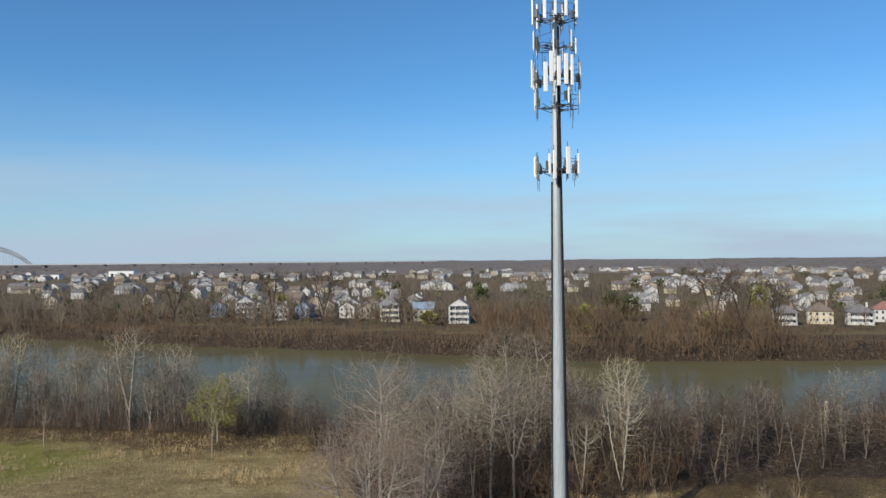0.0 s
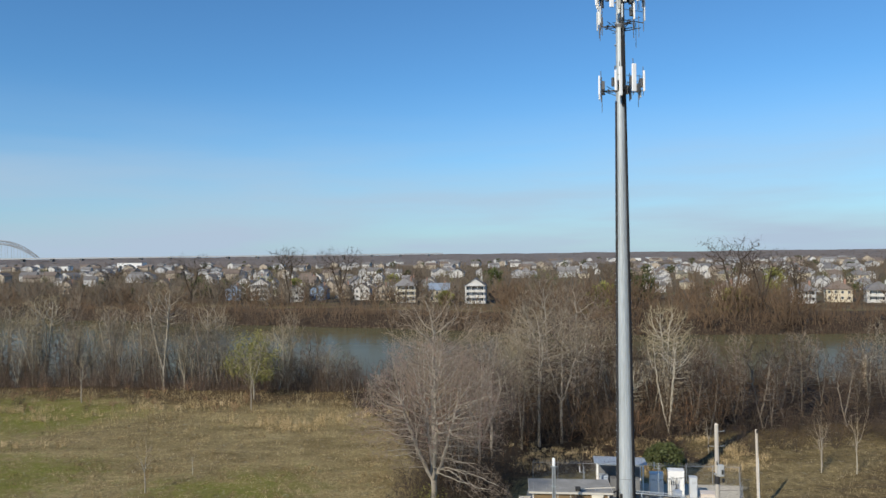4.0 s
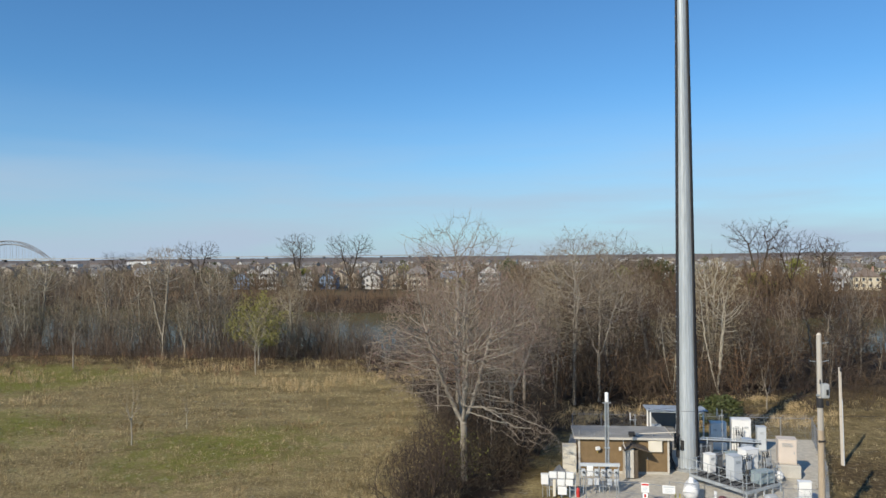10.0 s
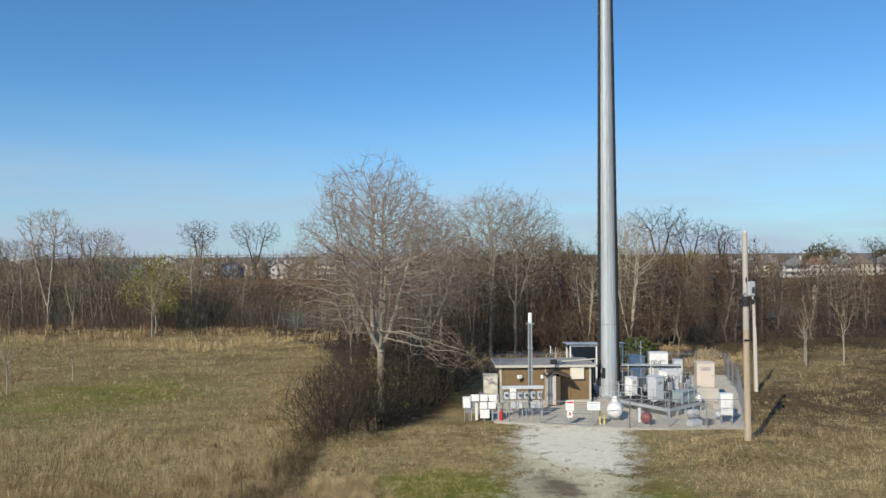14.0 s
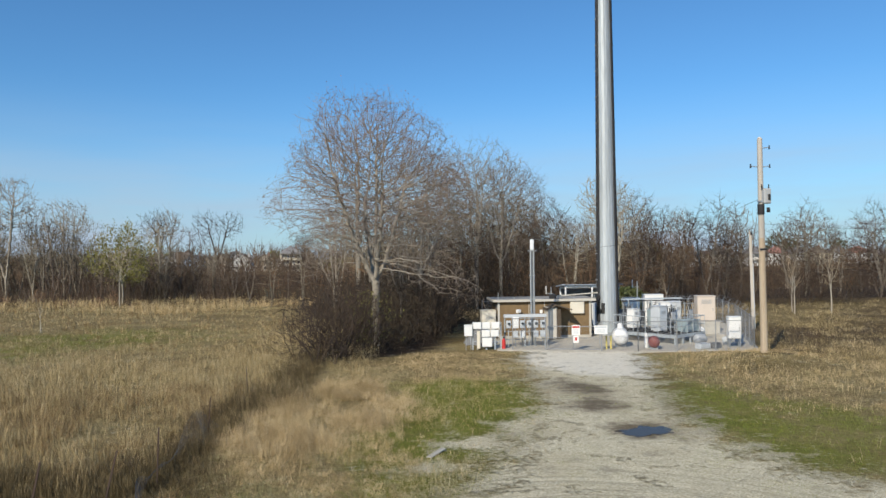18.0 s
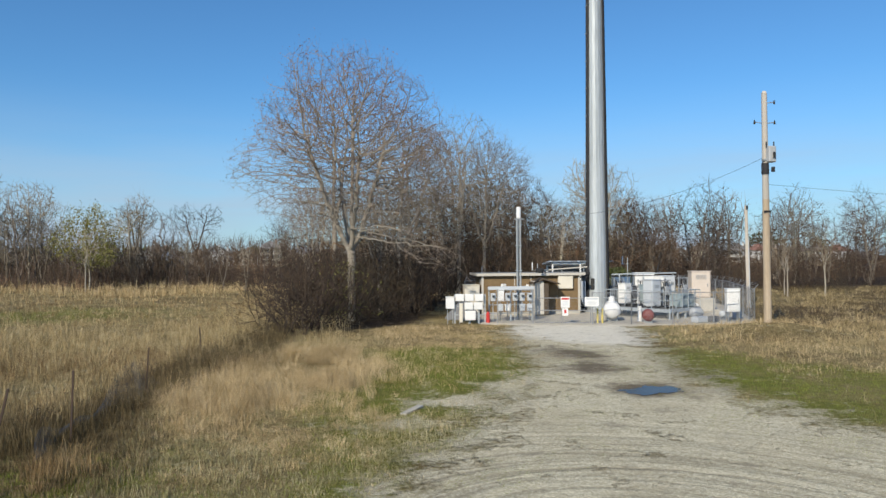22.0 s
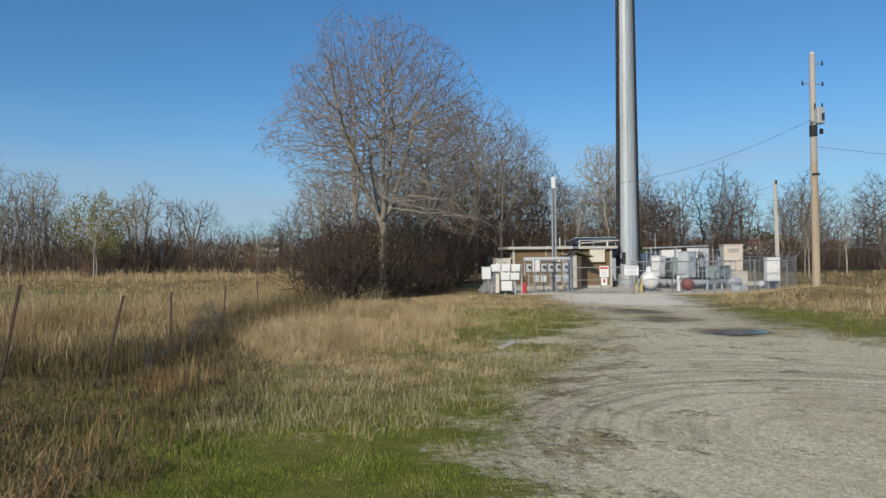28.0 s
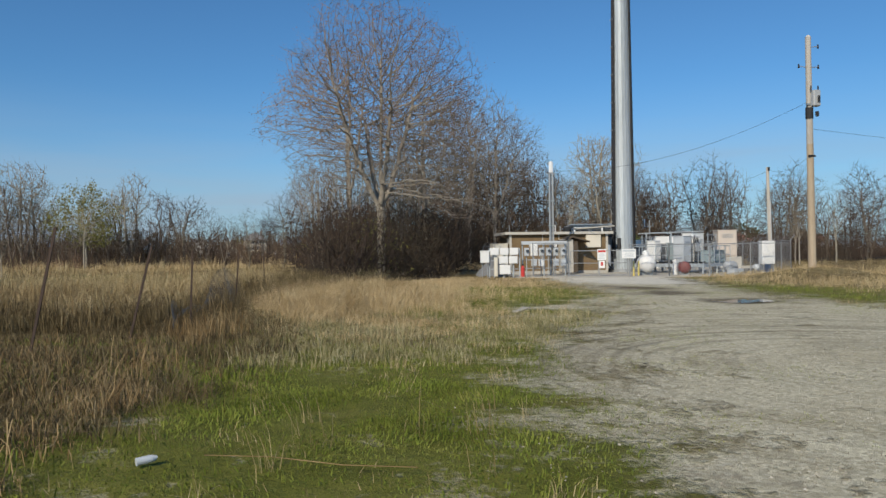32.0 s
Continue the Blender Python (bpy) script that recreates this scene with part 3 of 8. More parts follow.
def inside_distance(x, y, poly):
    """Metres inside (plus) or outside (minus) a polygon."""
    x, y = np.asarray(x, dtype=float), np.asarray(y, dtype=float)
    best = np.full(x.shape, 1e9)
    odd = np.zeros(x.shape, dtype=bool)
    n = len(poly)
    for i in range(n):
        (ax, ay), (bx, by) = poly[i], poly[(i + 1) % n]
        t = np.clip(((x - ax) * (bx - ax) + (y - ay) * (by - ay)) / ((bx - ax) ** 2 + (by - ay) ** 2), 0, 1)
        best = np.minimum(best, np.hypot(x - ax - t * (bx - ax), y - ay - t * (by - ay)))
        cross = ((ay > y) != (by > y)) & (x < (bx - ax) * (y - ay) / ((by - ay) if by != ay else 1e-9) + ax)
        odd ^= cross
    return np.where(odd, best, -best)


APRON = [(2.2, 58.8), (8.3, 57.2), (6.6, 50.5), (4.6, 47.8), (2.4, 49.2), (0.9, 52), (0.9, 55.5)]
ROAD = [(2.2, 58.6), (8.4, 57.0), (6.2, 50.5), (4.4, 46.5), (2.7, 41.0), (2.0, 36), (2.6, 32), (8, 29.5), (30, 27), (70, 25), (70, -20), (-13, -20), (-11.2, 20), (-10.1, 23), (-9.5, 25.6), (-9.0, 28.5), (-6.9, 32.3), (-4.2, 36.8), (-1.7, 42.5), (-0.2, 49), (0.5, 54.5)]
YARD = [(0.4, 58.9), (3.0, 58.0), (8.0, 56.1), (15.2, 55.1), (20.6, 66.3), (23.4, 74), (3.0, 76.5), (1.3, 68.5), (0.9, 62.5)]
VERGE_TAN = [(-12.5, 34.4), (-13.1, 37.5), (-12.6, 42), (-10.2, 48.5), (-7.0, 47.8), (-7.2, 42), (-8.0, 37), (-9.0, 31.6), (-10.8, 31.0), (-11.5, 32.6)]
VERGE_BROWN = [(-19.0, 33.6), (-16.4, 33.4), (-15.9, 31.2), (-15.0, 29.7), (-13.5, 28.9), (-13.3, 27.4), (-13.6, 25.6), (-14.2, 24.0), (-16.0, 22.6), (-19.0, 22.4)]
FENCE_LINE = [(-22.0, 36.5), (-17.5, 34.8), (-15.5, 34.5), (-14.5, 36.7), (-13.4, 43.3), (-11.9, 46.3), (-11.2, 56.5)]
GREENS = [[(-15.6, 14), (-11, 14), (-10.2, 25.0), (-9.5, 27.4), (-9.1, 29.6), (-10.9, 29.8), (-12.0, 30.4), (-12.6, 33.2), (-15.4, 32.6), (-15.6, 27)],
          [(-9.7, 37.6), (-7.3, 43), (-7.2, 48.8), (-4.0, 49.5), (-1.6, 48), (-1.9, 44), (-2.6, 40.5), (-4.4, 38.6), (-5.6, 36), (-7.4, 33), (-8.6, 30.6), (-9.3, 34)],
          [(2.4, 33), (8, 31), (14, 32.5), (9.5, 39), (6.5, 46), (5.2, 46), (2.6, 41)], [(-75, 62), (-48, 68), (-46, 84), (-80, 92)], [(-33, 62), (-20, 70), (-23, 80), (-36, 76)], [(-98, 96), (-62, 98), (-52, 112), (-66, 122), (-104, 124)]]
WOODS = [(-28, 134), (-23, 118), (-15, 100), (-9.5, 78), (-13, 58), (-7, 55.5), (-1.8, 60), (1, 76), (24, 80), (24, 92), (45, 98), (90, 96), (140, 150), (-28, 150)]


def masks(x, y):
    road = smooth(-2.3, 2.0, inside_distance(x, y, ROAD))
    road = np.maximum(road, smooth(-0.3, 0.3, inside_distance(x, y, YARD)))
    spot = np.exp(-(((x + 5.2) / 1.6) ** 2 + ((y - 37.2) / 1.2) ** 2)) * 0.92
    spot = np.maximum(spot, 0.85 * np.exp(-(((x + 7.0) / 1.9) ** 2 + ((y - 34.9) / 0.7) ** 2)))
    spot = np.maximum(spot, 0.85 * np.exp(-(((x + 3.6) / 1.2) ** 2 + ((y - 39.3) / 1.5) ** 2)))
    road = np.maximum(road, spot)
    green = sum(w * smooth(-1.6, 1.6, inside_distance(x, y, g)) for w, g in zip((1.0, 0.9, 0.58), GREENS[:3])) + 0.72 * sum(smooth(-9, 6, inside_distance(x, y, g)) for g in GREENS[3:])
    green = np.clip(green + 0.35 * smooth(-3.5, 0, inside_distance(x, y, ROAD)), 0, 1)
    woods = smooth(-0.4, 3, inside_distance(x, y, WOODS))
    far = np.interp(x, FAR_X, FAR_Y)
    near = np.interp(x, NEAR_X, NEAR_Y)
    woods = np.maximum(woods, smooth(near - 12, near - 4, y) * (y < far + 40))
    town = smooth(far + 20, far + 60, y)
    mud = sum(a * np.exp(-(((x - u) / su) ** 2 + ((y - w) / sw) ** 2)) for u, w, su, sw, a in ((0.9, 45.6, 1.2, 2.3, 1.0), (0.2, 41.8, 1.3, 1.4, 0.9), (0.3, 37.9, 1.2, 1.3, 1.1), (3.3, 40.0, 0.8, 2.6, 0.5)))
    return road, green, woods, town, np.clip(mud, 0, 1)


def graded(lo, hi, a, b, step, grow_by=1.13):
    out = list(np.arange(a, b + 1e-6, step))
    s, v = step, b
    while v < hi:
        s *= grow_by
        v += s
        out.append(min(v, hi))
    s, v = step, a
    while v > lo:
        s *= grow_by
        v -= s
        out.insert(0, max(v, lo))
    return np.array(out)


def build_ground():
    xs = graded(-4800, 4800, -20, 14, 0.3, 1.1)
    ys = graded(-600, 4900, 20, 52, 0.3, 1.06)
    gx, gy = np.meshgrid(xs, ys)
    v = np.stack([gx, gy, land(gx, gy)], axis=-1).reshape(-1, 3)
    nx, ny = len(xs), len(ys)
    i = (np.arange(ny - 1)[:, None] * nx + np.arange(nx - 1)[None, :]).ravel()
    me = raw_mesh("ground", v, [np.stack([i, i + 1, i + nx + 1, i + nx], axis=1)], M["ground"], True)
    # where the ground turns to dead growth with grass shade in its colour
    shaded_thatch = np.maximum(smooth(-0.8, 0.8, inside_distance(v[:, 0], v[:, 1], VERGE_BROWN)), np.exp(-(inside_distance(v[:, 0], v[:, 1], FENCE_LINE + FENCE_LINE[-2:0:-1]) / 1.1) ** 2))
    xs_, ys_ = v[:, 0], v[:, 1]
    brown = np.clip(0.5 + 0.7 * np.sin(xs_ * 0.13 + 1.5 * np.sin(ys_ * 0.11)) * np.sin(ys_ * 0.17 + np.sin(xs_ * 0.07)), 0, 1)
    shore = np.interp(xs_, NEAR_X, NEAR_Y)
    shaded_thatch = np.maximum(shaded_thatch, (xs_ < -8) * brown * (0.28 * smooth(50, 80, ys_) + 0.55 * smooth(shore - 34, shore - 20, ys_)) + (xs_ < -8) * 0.75 * smooth(shore - 22, shore - 15, ys_) * (ys_ < shore))
    shaded_thatch = np.maximum(shaded_thatch, smooth(12, 20, xs_) * smooth(46, 58, ys_) * (ys_ < shore) * (0.42 + 0.5 * brown))
    me.attributes.new("shaded_thatch", "FLOAT", "POINT").data.foreach_set("value", np.asarray(shaded_thatch * smooth(5, 15, v[:, 1]), dtype=np.float32))
    apron = smooth(-1.5, 1.0, inside_distance(v[:, 0], v[:, 1], APRON))
    me.attributes.new("apron", "FLOAT", "POINT").data.foreach_set("value", np.asarray(apron, dtype=np.float32))
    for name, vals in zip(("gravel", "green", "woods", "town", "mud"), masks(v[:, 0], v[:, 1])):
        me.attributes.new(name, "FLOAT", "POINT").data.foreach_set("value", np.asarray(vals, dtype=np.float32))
    tagged(new("ground", me), "dry straw-coloured field with green patches and a gravel drive", "ground", kind="structure")
    wx = np.array([-4800, 4800, 4800, -4800.0])
    me = raw_mesh("water", np.stack([wx, np.array([120, 120, 900, 900.0]), np.full(4, WATER)], axis=1), [np.array([[0, 1, 2, 3]])], M["river"])
    tagged(new("water", me), "still brown-green river channel between wooded banks", "water", kind="structure")


build_ground()


# ---- the monopole tower ----
TX, TY = 10.03, 65.65


def tower_radius(z):
    return 0.74 - 0.0098 * z


def build_tower():
    root = thing("cell_tower", pose(TX, TY, 0), "tall tapered galvanised steel monopole carrying tiers of white panel antennas", "tower")
    top = 53.2
    breaks = [0.25, 11.5, 23.0, 34.0, 44.0, top]
    for i, (a, b) in enumerate(zip(breaks, breaks[1:])):
        bm = tube((0, 0, a), (0, 0, b), tower_radius(a) + 0.012 * (i % 2), tower_radius(b) + 0.012 * (i % 2), 18)
        part("shaft_section", bm, M["steel"], root, smooth=False)
    bm = tube((0, 0, 0.0), (0, 0, 0.25), 1.05, 1.05, 18)
    part("base_flange", bm, M["steel_dull"], root)
    for k in range(12):
        t = 2 * math.pi * k / 12
        part("anchor_bolt", tube((0.93 * math.cos(t), 0.93 * math.sin(t), 0.2), (0.93 * math.cos(t), 0.93 * math.sin(t), 0.42), 0.035, sides=6), M["steel_dull"], root)
    # a hand hole low on the shaft
    part("hand_hole", box(-0.52, -0.52, 1.6, 0.26, 0.12, 0.75, 0.02, radians(-45)), M["dark"], root)
    # cable runs on both flanks
    for start, step, n, rr in ((-178, 6.5, 4, 0.055), (-46, 8.5, 6, 0.07)):
        for k in range(n):
            t = radians(start + step * k)
            top_z = 37.0 if start < -90 or k < 2 else 51.0
            lo, hi = tower_radius(1.0) + 0.06, tower_radius(top_z) + 0.06
            part("feeder_cable", tube((lo * math.cos(t), lo * math.sin(t), 1.0), (hi * math.cos(t), hi * math.sin(t), top_z), rr, sides=6), M["cable"], root)
    # the feeders fan round the front of the upper shaft
    for k in range(5):
        t = radians(-84 + 11 * k)
        lo, hi = tower_radius(36.5) + 0.05, tower_radius(45.5 + 1.2 * k) + 0.05
        part("feeder_cable", tube((lo * math.cos(t), lo * math.sin(t), 36.5), (hi * math.cos(t), hi * math.sin(t), 45.5 + 1.2 * k), 0.036, sides=6), M["cable"], root)
    # climbing pegs
    for k in range(100):
        z = 3.0 + k * 0.48
        s = -1 if k % 2 else 1
        t = radians(-165) if s < 0 else radians(-148)
        r = tower_radius(z)
        part("climbing_peg", tube((r * math.cos(t) * 0.95, r * math.sin(t) * 0.95, z), ((r + 0.2) * math.cos(t), (r + 0.2) * math.sin(t), z), 0.014, sides=5), M["steel"], root)
    for z in np.arange(4.0, 50.0, 1.9):
        r = tower_radius(float(z))
        part("cable_bracket", box(-r - 0.06, -0.02, float(z), 0.12, 0.3, 0.05), M["steel"], root)
        part("cable_bracket", box(r + 0.06, -0.02, float(z), 0.14, 0.42, 0.05), M["steel"], root)
    return root


def antenna_tier(z, arm, ring, panels, label, low=0.0):
    """A triangular mount with its rails and pipes, and the panels hung on it."""
    root = thing("antenna_mount", pose(TX, TY, z), label, "antenna mount", "antenna tiers on the tower")
    r0 = tower_radius(z)
    arm *= 0.92
    # collar, arms and rails wear the steel with shade in its colour
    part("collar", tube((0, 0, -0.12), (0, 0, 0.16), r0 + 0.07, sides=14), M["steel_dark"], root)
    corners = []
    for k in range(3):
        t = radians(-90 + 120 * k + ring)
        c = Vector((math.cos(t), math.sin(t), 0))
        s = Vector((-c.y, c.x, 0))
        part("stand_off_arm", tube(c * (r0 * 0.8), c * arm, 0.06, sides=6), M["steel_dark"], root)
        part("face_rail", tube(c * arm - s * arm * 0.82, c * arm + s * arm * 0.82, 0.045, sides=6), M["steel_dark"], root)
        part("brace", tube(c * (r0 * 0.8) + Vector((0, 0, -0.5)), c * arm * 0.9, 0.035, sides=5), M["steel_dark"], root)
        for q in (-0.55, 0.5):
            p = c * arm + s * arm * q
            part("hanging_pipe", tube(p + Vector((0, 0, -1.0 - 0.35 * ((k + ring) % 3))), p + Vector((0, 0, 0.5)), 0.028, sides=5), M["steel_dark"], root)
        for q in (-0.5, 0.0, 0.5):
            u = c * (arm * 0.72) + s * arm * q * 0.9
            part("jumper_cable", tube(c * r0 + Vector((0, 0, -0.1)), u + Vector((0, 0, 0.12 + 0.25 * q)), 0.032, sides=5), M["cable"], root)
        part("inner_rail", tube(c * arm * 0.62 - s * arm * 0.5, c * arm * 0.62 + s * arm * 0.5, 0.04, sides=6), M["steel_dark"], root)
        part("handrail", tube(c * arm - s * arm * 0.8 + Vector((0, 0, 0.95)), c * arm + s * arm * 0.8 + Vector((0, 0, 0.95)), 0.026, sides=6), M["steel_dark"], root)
        corners.append((c, s))
    for k, off, h, w, dz, grey in panels:
        c, s = corners[k]
        p = c * (arm + 0.06) + s * arm * off
        w *= 0.82
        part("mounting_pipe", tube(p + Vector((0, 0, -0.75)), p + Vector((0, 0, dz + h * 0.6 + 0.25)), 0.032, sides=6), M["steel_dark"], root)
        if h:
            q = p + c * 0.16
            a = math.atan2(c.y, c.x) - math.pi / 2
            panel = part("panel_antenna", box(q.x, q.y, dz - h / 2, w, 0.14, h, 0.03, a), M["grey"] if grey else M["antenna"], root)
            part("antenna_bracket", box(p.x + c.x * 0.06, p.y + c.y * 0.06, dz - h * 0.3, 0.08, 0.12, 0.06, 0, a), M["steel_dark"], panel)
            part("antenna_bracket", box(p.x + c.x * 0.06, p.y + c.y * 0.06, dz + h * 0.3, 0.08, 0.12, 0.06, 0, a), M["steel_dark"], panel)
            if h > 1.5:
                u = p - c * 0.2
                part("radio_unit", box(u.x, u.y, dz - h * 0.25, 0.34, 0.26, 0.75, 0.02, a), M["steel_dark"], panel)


build_tower()
antenna_tier(38.0, 1.75, 18, [(0, -0.95, 1.8, 0.28, 0.4, 0), (0, -0.66, 2.5, 0.34, 0.35, 0), (0, -0.2, 0.0, 0.2, 0.2, 0), (0, 0.16, 2.4, 0.5, 0.75, 0), (0, 0.78, 1.8, 0.2, 0.5, 0), (1, -0.6, 1.6, 0.26, 0.3, 0), (1, 0.0, 1.9, 0.26, 0.4, 0), (1, 0.6, 1.7, 0.26, 0.3, 0), (2, -0.6, 1.7, 0.26, 0.3, 0), (2, 0.1, 1.9, 0.26, 0.4, 0), (2, 0.7, 1.7, 0.26, 0.3, 0)], "low steel antenna mount with slim white panels")
antenna_tier(43.7, 1.75, 25, [(0, -0.7, 1.2, 0.14, 0.7, 1), (0, 0.1, 1.6, 0.16, 0.9, 0), (0, 0.8, 1.2, 0.12, 0.7, 1), (1, -0.4, 1.5, 0.14, 0.8, 1), (1, 0.5, 1.3, 0.14, 0.7, 1), (2, -0.6, 1.7, 0.14, 0.8, 1), (2, 0.2, 1.4, 0.12, 0.8, 0), (2, 0.8, 1.5, 0.12, 0.7, 1)], "steel antenna mount with thin grey panels and hanging pipes")
antenna_tier(46.3, 1.85, 14, [(0, -1.0, 2.6, 0.46, -0.35, 0), (0, -0.68, 2.7, 0.42, 0.6, 0), (0, -0.27, 2.6, 0.4, 0.25, 0), (0, 0.13, 2.7, 0.46, 0.45, 0), (0, 0.46, 2.7, 0.3, 0.4, 0), (1, -0.75, 2.5, 0.36, 0.4, 0), (1, -0.1, 2.4, 0.34, 0.3, 0), (1, 0.6, 2.5, 0.34, 0.1, 0), (2, -0.7, 2.4, 0.34, 0.2, 0), (2, 0.1, 2.4, 0.34, 0.3, 0), (2, 0.7, 2.5, 0.34, 0.3, 0)], "crowded steel antenna mount with broad white panels and radio units")
antenna_tier(49.1, 1.6, 70, [(0, -0.8, 1.5, 0.13, 0.4, 1), (0, 0.7, 1.6, 0.13, 0.3, 0), (1, -0.9, 1.5, 0.13, 0.0, 0), (1, 0.8, 1.6, 0.13, 0.5, 1), (2, -0.7, 1.7, 0.14, 0.6, 0), (2, 0.9, 2.1, 0.16, 0.0, 0)], "spare steel antenna mount with whip-thin panels")
antenna_tier(51.7, 1.75, 8, [(0, -0.9, 2.5, 0.36, 0.7, 0), (0, -0.3, 2.2, 0.3, 0.9, 0), (0, 0.3, 2.3, 0.34, 0.9, 0), (0, 0.9, 2.4, 0.3, 0.8, 0), (1, -0.5, 2.3, 0.3, 0.7, 0), (1, 0.5, 2.4, 0.3, 0.7, 0), (2, -0.5, 2.3, 0.3, 0.7, 0), (2, 0.5, 2.4, 0.3, 0.7, 0)], "top steel antenna mount with tall white panels")


# ---- the equipment yard ----
def yard_pad():
    n = len(YARD)
    bm = bmesh.new()
    top = [bm.verts.new((x, y, 0.05)) for x, y in YARD]
    cx, cy = sum(p[0] for p in YARD) / n, sum(p[1] for p in YARD) / n
    low = [bm.verts.new((cx + (x - cx) * 1.05, cy + (y - cy) * 1.05, -0.05)) for x, y in YARD]
    bm.faces.new(top)
    for i in range(n):
        bm.faces.new((top[i], low[i], low[(i + 1) % n], top[(i + 1) % n]))
    tagged(part("yard_pad", bm, M["pad"]), "pale crushed limestone bed of the fenced equipment yard", "gravel pad", kind="structure")


yard_pad()


def chain_fence(points, label, barbed=True, height=1.9):
    root = thing("chain_link_fence", pose(points[0][0], points[0][1], 0), label, "fence", "fence round the yard")
    o = Vector((points[0][0], points[0][1], 0))
    for a, b in zip(points, points[1:]):
        a, b = Vector((*a, 0.05)) - o, Vector((*b, 0.05)) - o
        d = (b - a)
        L = d.length
        d.normalize()
        n = max(1, round(L / 2.6))
        for i in range(n + 1):
            p = a + d * (L * i / n)
            post = part("post", tube(p, p + Vector((0, 0, height + 0.05)), 0.035, sides=7), M["wire"], root)
            if barbed:
                part("barb_arm", tube(p + Vector((0, 0, height)), p + Vector((0.12, -0.2, height + 0.3)), 0.018, sides=5), M["wire"], post)
        part("top_rail", tube(a + Vector((0, 0, height)), b + Vector((0, 0, height)), 0.022, sides=6), M["wire"], root)
        segs = []
        s = 0.085
        k = int(L / s)
        run = height - 0.05
        for i in range(-int(run / s), k):
            for up in (0, 1):
                t0, t1 = i * s, i * s + run
                z0, z1 = (0.05, height) if up == 0 else (height, 0.05)
                c0, c1 = max(t0, 0.0), min(t1, L)
                if c1 - c0 < 0.03:
                    continue
                f0, f1 = (c0 - t0) / run, (c1 - t0) / run
                p, q = a + d * c0, a + d * c1
                segs.append((p.x, p.y, p.z + z0 + (z1 - z0) * f0, q.x, q.y, q.z + z0 + (z1 - z0) * f1, 0.0021, 0.0021))
        new("mesh_fabric", segments_mesh("mesh_fabric", segs, M["wire"], 3)).parent = root
        if barbed:
            for h in (0.1, 0.2, 0.3):
                off = Vector((0.12 * h / 0.3, -0.2 * h / 0.3, height + h))
                part("barbed_wire", tube(a + off, b + off, 0.006, sides=3), M["wire"], root)


chain_fence([(1.2, 58.85), (3.1, 58.15)], "grey chain-link fence beside the meter racks", False)
chain_fence([(6.2, 56.95), (8.2, 56.2), (15.1, 55.2)], "grey chain-link fence along the yard's front", False, 1.75)
chain_fence([(15.1, 55.2), (20.5, 66.4), (23.3, 73.9), (3.0, 76.4)], "grey chain-link fence topped with barbed wire round the yard")


def gate(x0, y0, x1, y1):
    root = thing("yard_gate", pose(x0, y0, 0), "low double swing gate of grey tube and mesh", "gate")
    d = Vector((x1 - x0, y1 - y0, 0))
    L = d.length
    d.normalize()
    for a, b in ((0.05, L / 2 - 0.03), (L / 2 + 0.03, L - 0.05)):
        bm = bmesh.new()
        for p, q in (((a, 0.12), (b, 0.12)), ((a, 1.5), (b, 1.5)), ((a, 0.12), (a, 1.5)), ((b, 0.12), (b, 1.5)), ((a, 0.8), (b, 0.8))):
            rod(bm, d * p[0] + Vector((0, 0, p[1])), d * q[0] + Vector((0, 0, q[1])), 0.024, sides=6)
        leaf = part("gate_leaf", bm, M["wire"], root)
        segs = []
        s = 0.1
        for i in range(int((b - a) / s)):
            for up in (0, 1):
                t0, t1 = a + i * s, min(a + i * s + 1.38, b)
                f = (t1 - t0) / 1.38
                z0, z1 = (0.12, 0.12 + 1.38 * f) if up == 0 else (1.5, 1.5 - 1.38 * f)
                p, q = d * t0, d * t1
                segs.append((p.x, p.y, z0, q.x, q.y, z1, 0.0016, 0.0016))
        m = new("mesh_fabric", segments_mesh("mesh_fabric", segs, M["wire"], 3))
        m.parent = leaf


gate(3.15, 58.13, 6.15, 56.97)


